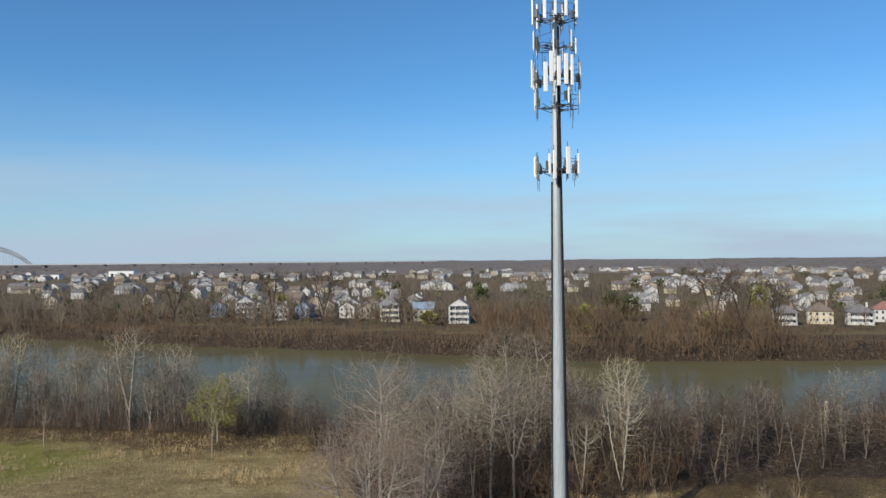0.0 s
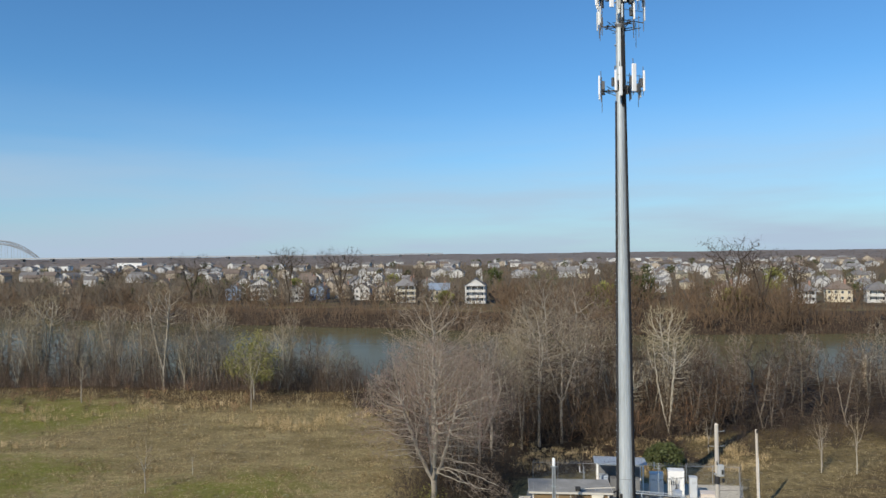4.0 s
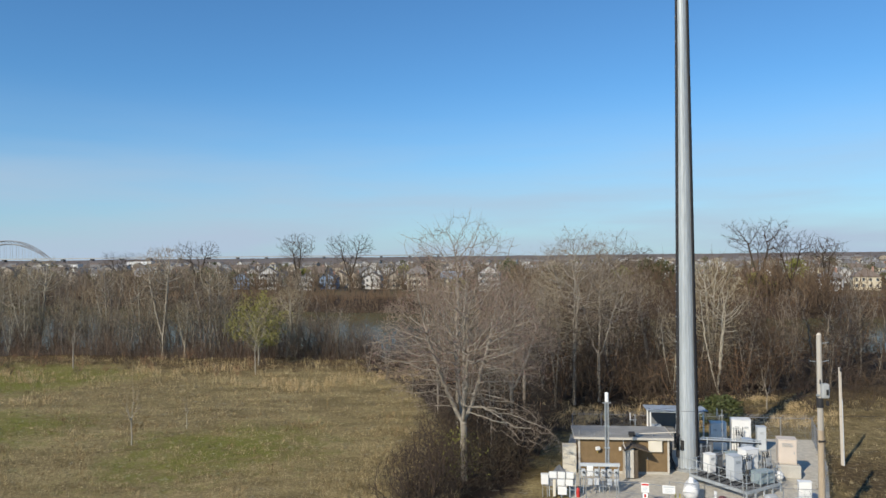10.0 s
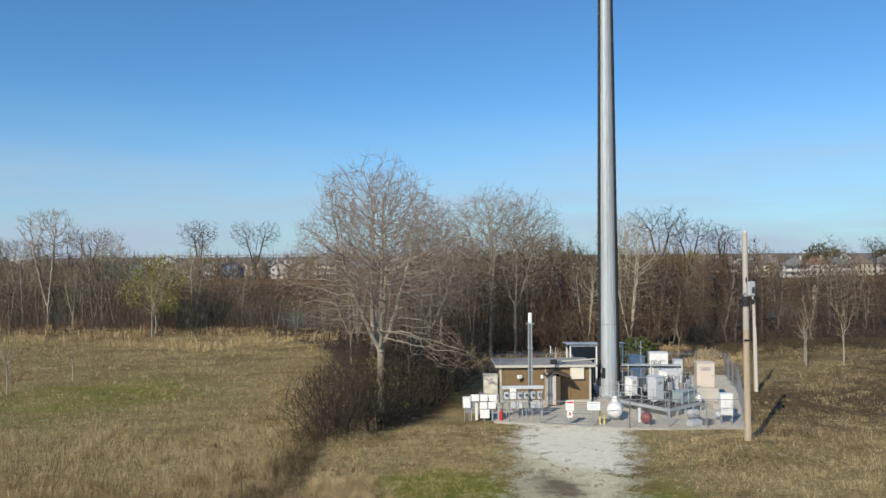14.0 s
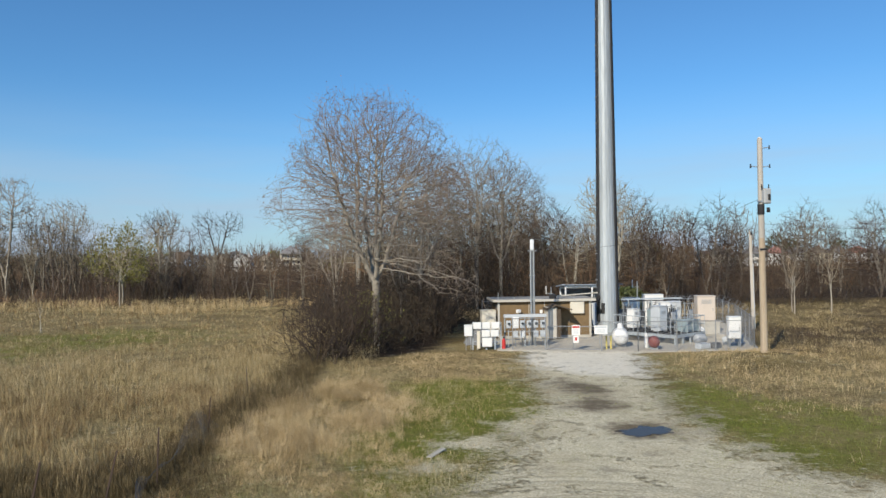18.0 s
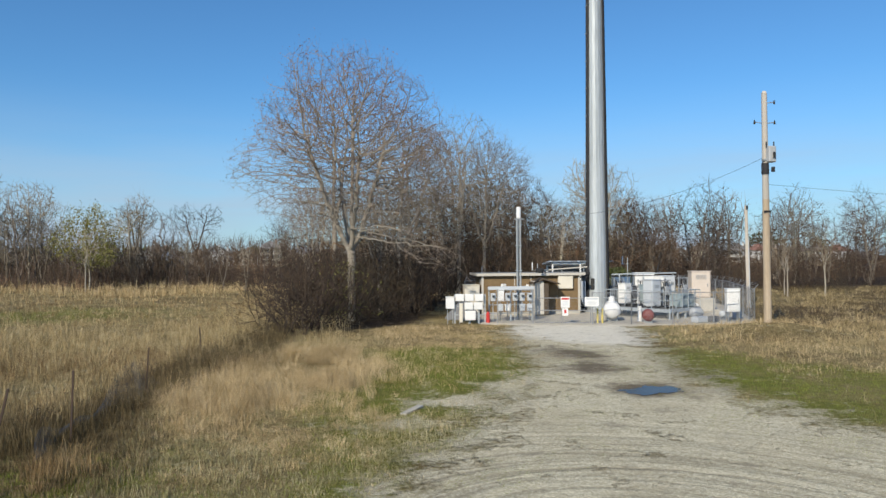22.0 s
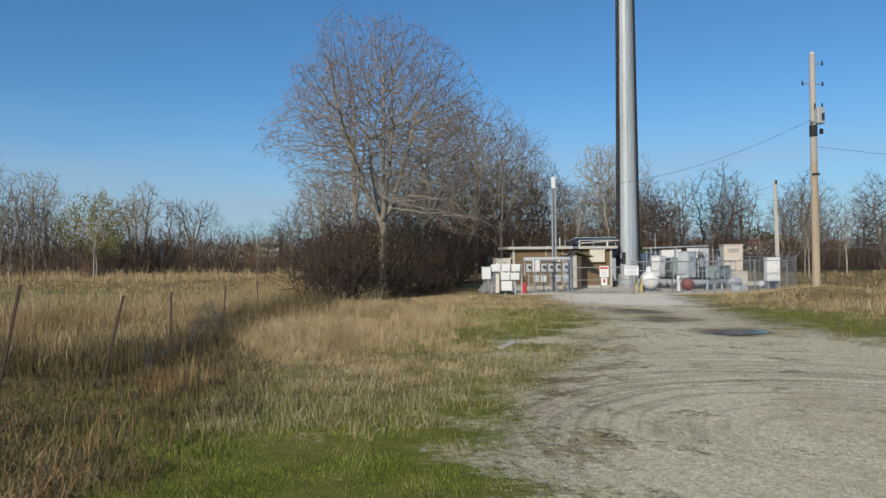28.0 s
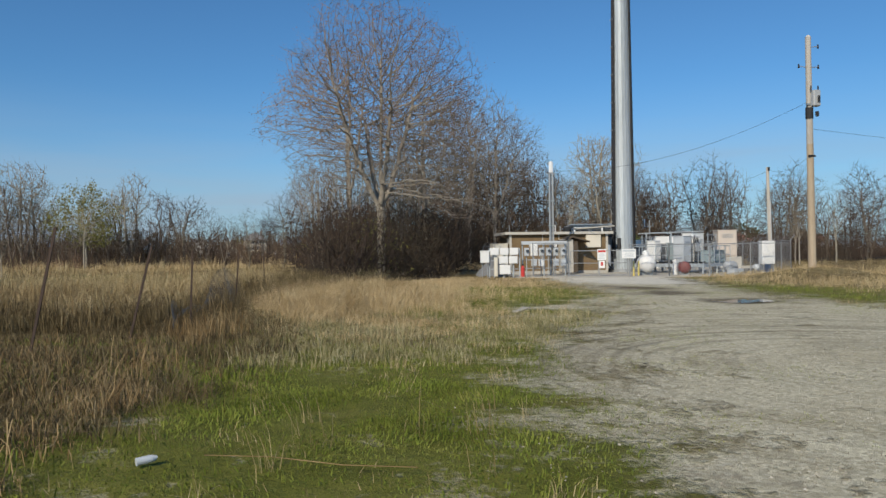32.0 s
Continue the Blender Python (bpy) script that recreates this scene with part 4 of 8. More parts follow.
def shelter():
    """Brown equipment shelter with an entry hood."""
    rz = -5.0
    root = thing("equipment_shelter", pose(1.75, 64.9, 0.07, 0, 0, rz), "brown aggregate-panelled equipment shelter with pale trim and flat grey roof", "shelter")
    W, D, H = 6.5, 3.3, 2.6
    part("plinth", box(W / 2, D / 2, -0.05, W + 0.12, D + 0.12, 0.2), M["concrete"], root)
    edges = [0.0, 2.15, 3.25, W]
    for a, b in zip(edges, edges[1:]):
        part("wall_panel", box((a + b) / 2, 0.08, 0.15, b - a - 0.02, 0.16, H - 0.15, 0.01), M["brown"], root)
    part("wall_panel", box(W / 2, D - 0.08, 0.15, W, 0.16, H - 0.15, 0.01), M["brown"], root)
    part("wall_panel", box(0.08, D / 2, 0.15, 0.16, D - 0.34, H - 0.15, 0.01), M["brown"], root)
    part("wall_panel", box(W - 0.08, D / 2, 0.15, 0.16, D - 0.34, H - 0.15, 0.01), M["brown"], root)
    for x in (0.0, W):
        part("corner_trim", box(x, -0.01, 0.1, 0.14, 0.14, H - 0.1), M["trim"], root)
    for x in (2.15, 3.25):
        part("joint_trim", box(x, -0.012, 0.15, 0.05, 0.03, H - 0.15), M["trim"], root)
    roof = part("roof", box(W / 2, D / 2, H, W + 0.7, D + 0.5, 0.1, 0.02), M["roofing"], root)
    part("fascia", box(W / 2, -0.265, H - 0.06, W + 0.72, 0.04, 0.17), M["trim"], roof)
    part("fascia", box(-0.37, D / 2, H - 0.06, 0.04, D + 0.5, 0.17), M["trim"], roof)
    part("fascia", box(W + 0.37, D / 2, H - 0.06, 0.04, D + 0.5, 0.17), M["trim"], roof)
    # entry: side wall, hood and a dark recessed door
    part("entry_wall", box(3.5, -0.72, 0.05, 0.62, 1.3, 2.15, 0.02), M["trim"], root, "pale entry wing wall")
    bm = bmesh.new()
    for k, yy in enumerate((-1.55, 0.0)):
        for x, z in ((3.1, 2.12), (3.75, 2.42), (4.85, 2.06), (4.85, 1.98), (3.75, 2.3), (3.1, 2.03)):
            bm.verts.new((x, yy, z))
    bm.verts.ensure_lookup_table()
    vs = list(bm.verts)
    for i in range(6):
        bm.faces.new((vs[i], vs[(i + 1) % 6], vs[6 + (i + 1) % 6], vs[6 + i]))
    for o in (0, 6):
        bm.faces.new([vs[o + i] for i in (0, 1, 4, 5)])
        bm.faces.new([vs[o + i] for i in (1, 2, 3, 4)])
    part("hood", bm, M["hood"], root, "dark brown gabled hood over the entry")
    part("entry_side", box(3.98, -0.7, 0.05, 0.3, 1.2, 2.0, 0.01), M["hood"], root, "dark inner side of the entry")
    door = part("door", box(4.65, -0.03, 0.15, 0.85, 0.06, 2.05, 0.01), M["brown"], root, "dark brown steel door")
    part("door_handle", box(4.98, -0.09, 1.05, 0.04, 0.06, 0.16, 0.01), M["steel_dull"], door)
    part("hinge", box(4.25, -0.07, 1.8, 0.04, 0.03, 0.14), M["steel_dull"], door)
    part("cooling_unit", box(5.55, -0.1, 1.65, 1.0, 0.24, 0.85, 0.03), M["cream"], root, "cream wall-mounted cooling panel")
    vent = part("gable_vent", box(-0.02, 0.6, 1.95, 0.08, 0.6, 0.35, 0.01), M["trim"], root)
    for k in range(4):
        part("vent_slat", box(-0.07, 0.6, 2.0 + 0.07 * k, 0.03, 0.54, 0.02), M["steel_dull"], vent)
    lamp = part("flood_light", box(1.35, -0.3, 1.75, 0.34, 0.2, 0.26, 0.03, 0.5), M["white"], root, "white twin flood light")
    part("lamp_arm", tube((1.35, 0.0, 1.45), (1.35, -0.25, 1.75), 0.02), M["yellow"], lamp)
    part("wall_box", box(3.0, -0.06, 1.7, 0.18, 0.12, 0.25, 0.01), M["white"], root)
    for x, h in ((0.05, 0.5), (1.2, 0.18), (2.4, 0.16)):
        part("roof_vent", tube((x, 0.5, H + 0.08), (x, 0.5, H + 0.08 + h), 0.03, sides=6), M["steel_dull"], root)
    part("roof_rail", tube((4.2, 0.2, H + 0.28), (W + 0.6, 0.1, H + 0.48), 0.045, sides=6), M["trim"], root, "pale sloping cable trunk on the roof")
    for x, z in ((4.3, 0.28), (5.4, 0.38), (W + 0.4, 0.46)):
        part("rail_foot", tube((x, 0.2, H + 0.08), (x, 0.2, H + z), 0.03, sides=6), M["steel_dull"], root)
    part("vent_cowl", box(3.9, 0.25, H + 0.1, 0.45, 0.4, 0.32, 0.04), M["dark"], root, "dark roof vent cowl")


shelter()


def cabinet(name, x, y, z, w, d, h, mat, label, rz=-10.0, legs=0.0, doors=2, louvre=True, hood=False):
    root = thing(name, pose(x, y, z, 0, 0, rz), label, "cabinet", "equipment cabinets in the yard")
    part("body", box(0, 0, legs, w, d, h - legs, 0.025), mat, root)
    part("lid", box(0, 0, h + 0.002, w + 0.06, d + 0.06, 0.045, 0.01), mat, root)
    dw = (w - 0.06) / doors
    for k in range(doors):
        cx = -w / 2 + 0.03 + dw * (k + 0.5)
        dr = part("door", box(cx, -d / 2 - 0.012, legs + 0.06, dw - 0.03, 0.026, h - legs - 0.12, 0.006), mat, root)
        part("handle", box(cx + dw * 0.36, -d / 2 - 0.045, legs + (h - legs) * 0.45, 0.03, 0.04, 0.14, 0.005), M["steel_dull"], dr)
        if louvre:
            for q in range(4):
                part("louvre", box(cx, -d / 2 - 0.033, legs + (h - legs) * 0.72 + q * 0.05, dw * 0.5, 0.016, 0.018), M["steel_dull"], dr)
    for sx in (-1, 1):
        for sy in (-1, 1):
            if legs:
                part("leg", box(sx * (w / 2 - 0.06), sy * (d / 2 - 0.06), 0, 0.06, 0.06, legs), M["steel_dull"], root)
    if hood:
        part("side_hood", box(w / 2 + 0.11, 0, legs + (h - legs) * 0.4, 0.2, d * 0.7, (h - legs) * 0.45, 0.03), M["grey"], root)
    return root


def platform(pts, z, label):
    """Raised steel grating on short legs, with rails."""
    (x0, y0), (x1, y1), depth = pts
    d = Vector((x1 - x0, y1 - y0, 0))
    L = d.length
    root = thing("equipment_platform", pose(x0, y0, 0.07, 0, 0, math.degrees(math.atan2(d.y, d.x))), label, "platform")
    for yy in (0, depth):
        part("edge_beam", box(L / 2, yy, z - 0.22, L, 0.09, 0.2), M["steel"], root)
    for xx in (0, L):
        part("edge_beam", box(xx, depth / 2, z - 0.22, 0.09, depth - 0.1, 0.2), M["steel"], root)
    for k in range(int(L / 0.14)):
        part("grating_bar", box(0.1 + k * 0.14, depth / 2, z - 0.04, 0.03, depth - 0.1, 0.035), M["steel_dark"], root)
    for f in (0.25, 0.5, 0.75):
        part("joist", box(L / 2, depth * f, z - 0.2, L - 0.1, 0.08, 0.14), M["steel"], root)
    for xx in (0.0, L):
        for k in range(5):
            part("rail_post", tube((xx, depth * k / 5 + 0.3, z - 0.02), (xx, depth * k / 5 + 0.3, z + 1.05), 0.025, sides=6), M["steel"], root)
        for h in (0.5, 1.05):
            part("hand_rail", tube((xx, 0, z + h), (xx, depth, z + h), 0.024, sides=6), M["steel"], root)
    for k in range(7):
        y0 = depth * (0.1 + 0.12 * k)
        part("floor_cable", tube((0.15, y0, z + 0.03), (L * (0.5 + 0.07 * (k % 3)), y0 + 0.3, z + 0.05), 0.04, sides=5), M["cable"], root)
    n = 4
    for k in range(n + 1):
        for yy in (0.0, depth):
            part("leg", box(L * k / n, yy, -0.02, 0.1, 0.1, z - 0.2), M["steel"], root)
    for yy in (0.0, depth):
        for k in range(6):
            part("rail_post", tube((L * k / 5, yy, z - 0.02), (L * k / 5, yy, z + 1.05), 0.025, sides=6), M["steel"], root)
        for h in (0.5, 1.05):
            part("hand_rail", tube((0, yy, z + h), (L, yy, z + h), 0.024, sides=6), M["steel"], root)
    return root


platform(((11.7, 58.5), (14.75, 60.4), 4.7), 0.6, "raised galvanised steel platform with hand rails carrying cabinets")


def ice_bridge():
    a, b = Vector((TX + 0.7, TY - 0.9, 2.55)), Vector((14.6, 63.2, 2.65))
    root = thing("cable_bridge", pose(a.x, a.y, 0.07), "grey steel grating bridge on posts sheltering cables", "cable bridge")
    d = b - a
    n = 24
    side = Vector((-d.y, d.x, 0)).normalized() * 0.32
    for s in (-1, 1):
        part("side_rail", tube(side * s + Vector((0, 0, a.z)), d + side * s + Vector((0, 0, a.z)), 0.035, sides=6), M["steel"], root)
    for k in range(n):
        p = d * ((k + 0.5) / n) + Vector((0, 0, a.z))
        part("cross_bar", tube(p - side, p + side, 0.022, sides=5), M["steel"], root)
    for f in (0.12, 0.5, 0.95):
        for s in (-1, 1):
            p = d * f + side * s
            part("post", tube((p.x, p.y, -0.02), (p.x, p.y, a.z), 0.04, sides=7), M["steel"], root)
    bm = bmesh.new()
    for k in range(5):
        o = side * (-0.7 + 0.35 * k) + Vector((0, 0, a.z - 0.14))
        rod(bm, o, d + o, 0.03, sides=5)
    part("cable_tray", bm, M["cable"], root)


ice_bridge()
# cabinets and plant round the platform
cabinet("equipment_cabinet", 14.3, 71.3, 0.07, 1.25, 0.9, 2.2, M["white"], "white double-door radio cabinet at the yard's back", doors=2)
cabinet("equipment_cabinet", 16.2, 71.4, 0.07, 1.5, 1.0, 2.45, M["white"], "tall white radio cabinet at the yard's back", doors=2)
cabinet("equipment_cabinet", 17.7, 70.9, 0.07, 0.7, 0.7, 1.9, M["grey"], "grey slim battery cabinet at the yard's back", doors=1)
cabinet("equipment_cabinet", 10.6, 62.4, 0.67, 0.62, 0.6, 1.4, M["white"], "white radio cabinet on the platform", rz=22.0, legs=0.15, doors=1, hood=True)
cabinet("battery_cabinet", 11.35, 62.95, 0.67, 0.5, 0.5, 1.2, M["tarp"], "small black battery cabinet on the platform", rz=30.0, legs=0.2, doors=1)
cabinet("equipment_cabinet", 11.85, 61.1, 0.67, 0.8, 0.75, 1.65, M["grey"], "pale grey ribbed radio cabinet on the platform", rz=22.0, doors=1, louvre=True)
cabinet("equipment_cabinet", 13.2, 62.1, 0.67, 1.15, 0.8, 1.85, M["white"], "white upright radio cabinet on the platform", rz=22.0, doors=2, hood=True)
cabinet("generator_housing", 13.55, 60.4, 0.67, 1.35, 0.85, 0.75, M["teal"], "teal-grey low generator housing", rz=22.0, doors=2)
cabinet("service_box", 14.58, 56.55, 0.05, 0.75, 0.45, 1.85, M["white"], "white service cabinet on legs at the yard's corner", rz=-12, legs=0.55, doors=1, louvre=False)


def pedestal_cabinet():
    root = thing("pedestal_cabinet", pose(16.7, 63.9, 0.07, 0, 0, -14), "cream cabinet standing on a cast concrete pedestal", "cabinet")
    part("pedestal", box(0, 0, -0.02, 1.7, 1.5, 0.95, 0.05), M["concrete"], root)
    part("body", box(0.0, 0.05, 0.93, 1.25, 1.0, 1.75, 0.03), M["rose"], root)
    part("lid", box(0.0, 0.05, 2.68, 1.32, 1.08, 0.06, 0.01), M["rose"], root)
    dr = part("door", box(0.0, -0.47, 1.0, 1.1, 0.03, 1.6, 0.01), M["rose"], root)
    part("handle", box(0.42, -0.51, 1.7, 0.04, 0.05, 0.18), M["steel_dull"], dr)
    for k in range(5):
        part("louvre", box(0, -0.495, 2.2 + 0.06 * k, 0.7, 0.02, 0.02), M["steel_dull"], dr)


pedestal_cabinet()


def tank(x, y, z, r, length, mat, rz, label, dome=True, legs=True):
    root = thing("fuel_tank", pose(x, y, z, 0, 0, rz), label, "tank")
    bm = bmesh.new()
    n, rings = 18, []
    prof = [(-length / 2 - r * 0.62, 0.02)] + [(-length / 2 - r * 0.62 * math.cos(a), r * math.sin(a)) for a in (0.4, 0.8, 1.2)] + [(-length / 2, r), (length / 2, r)] + [(length / 2 + r * 0.62 * math.cos(a), r * math.sin(a)) for a in (1.2, 0.8, 0.4)] + [(length / 2 + r * 0.62, 0.02)]
    for px, pr in prof:
        rings.append([bm.verts.new((px, pr * math.cos(2 * math.pi * k / n), pr * math.sin(2 * math.pi * k / n) + r + 0.12)) for k in range(n)])
    for a, b in zip(rings, rings[1:]):
        for k in range(n):
            bm.faces.new((a[k], a[(k + 1) % n], b[(k + 1) % n], b[k]))
    bm.faces.new(rings[0])
    bm.faces.new(rings[-1])
    part("shell", bm, mat, root, smooth=True)
    for s in (-1, 1):
        part("saddle", box(s * length * 0.35, 0, -0.03, 0.12, r * 1.3, 0.3), M["steel_dull"], root)
    if dome:
        d = part("dome", tube((0, 0, 2 * r + 0.08), (0, 0, 2 * r + 0.34), 0.2, 0.17, 12), mat, root)
        part("dome_cap", tube((0, 0, 2 * r + 0.34), (0, 0, 2 * r + 0.42), 0.17, 0.08, 12), mat, d)
    return root


tank(8.2, 58.9, 0.07, 0.5, 1.4, M["white"], 68, "white propane tank with domed valve cover")
tank(9.55, 56.95, 0.03, 0.34, 0.55, M["maroon"], 66, "faded red tank with a pale fitting", dome=False)
fit_ob = tagged(part("pressure_tank", tube((0, 0, -0.53), (0, 0, 0.35), 0.13, 0.1, 12), M["white"]), "small white bottle standing behind the red tank", "tank")
fit_ob.matrix_world = pose(9.35, 57.6, 0.6)


def rack(x, y, rz, w, rows, label, header=True, top=1.9):
    """Metering boxes on a braced steel rack."""
    root = thing("meter_rack", pose(x, y, 0.03, 0, 0, rz), label, "meter rack", "meter racks at the yard's front")
    n = max(2, round(w / 1.1)) + 1
    for k in range(n):
        part("post", box(w * k / (n - 1), 0.06, -0.03, 0.07, 0.07, top), M["steel"], root)
    for z in (0.45, 0.95, 1.4):
        part("cross_rail", box(w / 2, 0.03, z, w, 0.04, 0.05), M["steel_dull"], root)
    if header:
        part("header_trough", box(w / 2, -0.05, top - 0.13, w + 0.15, 0.22, 0.2, 0.01), M["grey"], root, "long grey wiring trough")
    for bx, bz, bw, bh, mat, dial in rows:
        b = part("meter_box", box(bx, -0.1, bz, bw, 0.2, bh, 0.015), M[mat], root)
        part("cover", box(bx, -0.21, bz + 0.03, bw - 0.05, 0.02, bh - 0.06, 0.006), M[mat], b)
        if dial:
            part("meter_dial", tube((bx, -0.2, bz + bh * 0.62), (bx, -0.31, bz + bh * 0.62), 0.085, sides=12), M["pane"], b)
        if bz > 0.3:
            part("conduit", tube((bx, -0.04, -0.03), (bx, -0.04, bz), 0.028, sides=6), M["steel"], root)
    return root


rack(-1.15, 59.62, -8, 1.75, [(0.27, 1.27, 0.5, 0.42, "white", 0), (0.83, 1.27, 0.5, 0.42, "white", 0), (1.4, 1.27, 0.5, 0.42, "white", 0), (0.8, 0.78, 0.5, 0.42, "white", 0), (1.35, 0.78, 0.5, 0.42, "white", 0), (0.88, 0.17, 0.62, 0.55, "white", 0), (0.35, 0.05, 0.2, 1.1, "cream", 0)], "white metal service boxes stacked on a low rack", False, 1.7)
mrows = []
for k in range(6):
    xx = 0.22 + 0.44 * k
    mrows.append((xx, 1.2, 0.28 if k != 1 else 0.42, 0.48 if k != 1 else 0.7, "grey" if k != 1 else "white", k != 1))
    if k in (1, 2, 4, 5):
        mrows.append((xx, 0.6, 0.32, 0.42, "white" if k == 2 else "grey", 0))
rack(1.05, 60.25, -4, 2.6, mrows, "grey electricity meters and boxes hung on a steel rack", True, 2.0)


def small_sign(x, y, z0, w, h, mat, label, board2=None):
    root = thing("warning_sign", pose(x, y, 0, 0, 0, -12), label, "sign", "signs on the yard's gate and fence")
    part("board", box(0, 0, z0, w, 0.02, h, 0.004), M[mat], root)
    part("red_band", box(0, -0.014, z0 + h * 0.72, w * 0.86, 0.006, h * 0.18), M["red"] if mat == "white" and board2 else M["grey"], root)
    for k in range(4):
        part("text_bar", box(0, -0.014, z0 + h * (0.14 + 0.13 * k), w * (0.7 - 0.1 * (k % 2)), 0.006, h * 0.05), M["grey"], root)
    if board2:
        b = part("board", box(0, 0, z0 - board2 - 0.03, w * 0.66, 0.02, board2, 0.004), M["white"], root)
        part("warning_mark", box(0, -0.014, z0 - board2 * 0.75, w * 0.25, 0.006, board2 * 0.5), M["red"], b)
    for s in (-1, 1):
        part("sign_tie", box(s * w * 0.4, 0.03, z0 + h * 0.5, 0.03, 0.05, 0.03), M["steel_dull"], root)


small_sign(4.78, 57.45, 0.96, 0.5, 0.62, "white", "white notice with a red band above a smaller warning sign", 0.42)
small_sign(6.15, 56.9, 1.05, 0.78, 0.52, "white", "plain white notice board on the fence")


def bollard(x, y):
    root = thing("bollard", pose(x, y, 0), "short yellow-painted steel bollard", "bollard", "bollards by the gate")
    part("shaft", tube((0, 0, -0.1), (0, 0, 0.85), 0.055, sides=10), M["yellow"], root)
    part("cap", tube((0, 0, 0.85), (0, 0, 0.89), 0.055, 0.03, 10), M["yellow"], root)


for bx, by in ((6.75, 57.55), (7.0, 57.45)):
    bollard(bx, by)


def extinguisher(x, y):
    root = thing("fire_extinguisher", pose(x, y, 0.05), "red fire extinguisher standing beside the white boxes", "extinguisher")
    part("bottle", tube((0, 0, 0), (0, 0, 0.52), 0.12, 0.11, 12), M["red"], root)
    part("shoulder", tube((0, 0, 0.52), (0, 0, 0.64), 0.11, 0.035, 12), M["red"], root)
    part("valve", box(0, 0, 0.64, 0.1, 0.05, 0.09), M["dark"], root)


extinguisher(0.75, 59.35)


def side_box(x, y):
    root = thing("splice_box", pose(x, y, 0.03, 0, 0, -8), "white splice box on two thin legs", "box")
    part("body", box(0, 0, 0.85, 0.5, 0.3, 0.65, 0.02), M["white"], root)
    part("lid", box(0, 0, 1.5, 0.54, 0.34, 0.05, 0.01), M["white"], root)
    for s in (-1, 1):
        part("leg", tube((s * 0.15, 0, -0.03), (s * 0.15, 0, 0.85), 0.025, sides=6), M["steel_dull"], root)


side_box(-1.45, 59.55)
cabinet("cooling_cabinet", 1.05, 65.2, 0.05, 1.0, 1.0, 1.95, M["cream"], "pale grey cooling cabinet against the shelter's end wall", rz=-5, doors=1)


def lamp_mast(x, y):
    root = thing("antenna_mast", pose(x, y, 0), "grey square mast of bundled conduits with a pale antenna on top", "mast")
    for dx, dy in ((-0.1, 0), (0.1, 0), (0, 0.1)):
        part("mast_leg", tube((dx, dy, -0.05), (dx, dy, 6.1), 0.055, sides=8), M["steel_dull"], root)
    part("cross_bar", box(0.0, 0, 6.1, 0.55, 0.12, 0.07), M["steel_dull"], root)
    part("pale_antenna", box(0, 0, 6.17, 0.24, 0.2, 0.7, 0.05), M["antenna"], root)
    part("bracket", tube((0.2, 0, 5.9), (0.6, 0, 6.25), 0.02, sides=6), M["cable"], root)
    for z in (1.5, 3.0, 4.5):
        part("clamp", box(0, 0.02, z, 0.36, 0.24, 0.06), M["steel"], root)


lamp_mast(2.98, 60.55)


def shed():
    """Open-fronted metal shed at the back."""
    root = thing("equipment_canopy", pose(8.6, 70.8, 0.05, 0, 0, -9), "white-framed open shed with a blue-grey sheet roof", "shed")
    W, D = 4.2, 2.6
    for x in (0, W / 2, W):
        for y in (0, D):
            part("post", box(x, y, -0.02, 0.11, 0.11, 3.1 if y else 3.3), M["white"], root)
    for y, z in ((0, 3.22), (D, 3.02)):
        part("beam", box(W / 2, y, z, W + 0.1, 0.1, 0.16), M["white"], root)
    for k in range(14):
        x = -0.2 + (W + 0.4) * k / 13.0
        bm = bmesh.new()
        bmesh.ops.create_cube(bm, size=1, matrix=Matrix.Translation((x, D / 2, 3.33)) @ Matrix.Rotation(-0.075, 4, "X") @ Matrix.Diagonal(((W + 0.4) / 13 * (0.99 if k % 2 else 0.8), D + 0.6, 0.04 if k % 2 else 0.07, 1)))
        part("roof_panel", bm, M["bluegrey"], root)
    part("back_wall", box(W / 2, D - 0.08, 0.0, W - 0.12, 0.05, 3.0), M["tarp"], root, "dark back wall")
    for k in range(4):
        part("equipment_bay", box(0.6 + k * 1.0, D * 0.5, 0.0, 0.8, 0.8, 1.9 - 0.2 * (k % 2), 0.03), M["tarp"] if k % 2 else M["bluegrey"], root)


shed()


def whip(x, y, h):
    root = thing("small_antenna", pose(x, y, 0.05), "thin pole with two small white antennas", "antenna")
    part("pole", tube((0, 0, -0.05), (0, 0, h), 0.03, sides=6), M["steel"], root)
    part("cross_arm", box(-0.15, 0, h - 0.5, 0.6, 0.04, 0.04), M["steel"], root)
    part("antenna", tube((-0.4, 0, h - 0.5), (-0.4, 0, h + 0.1), 0.035, sides=6), M["antenna"], root)


whip(14.0, 69.4, 3.7)
whip(7.1, 69.8, 3.3)


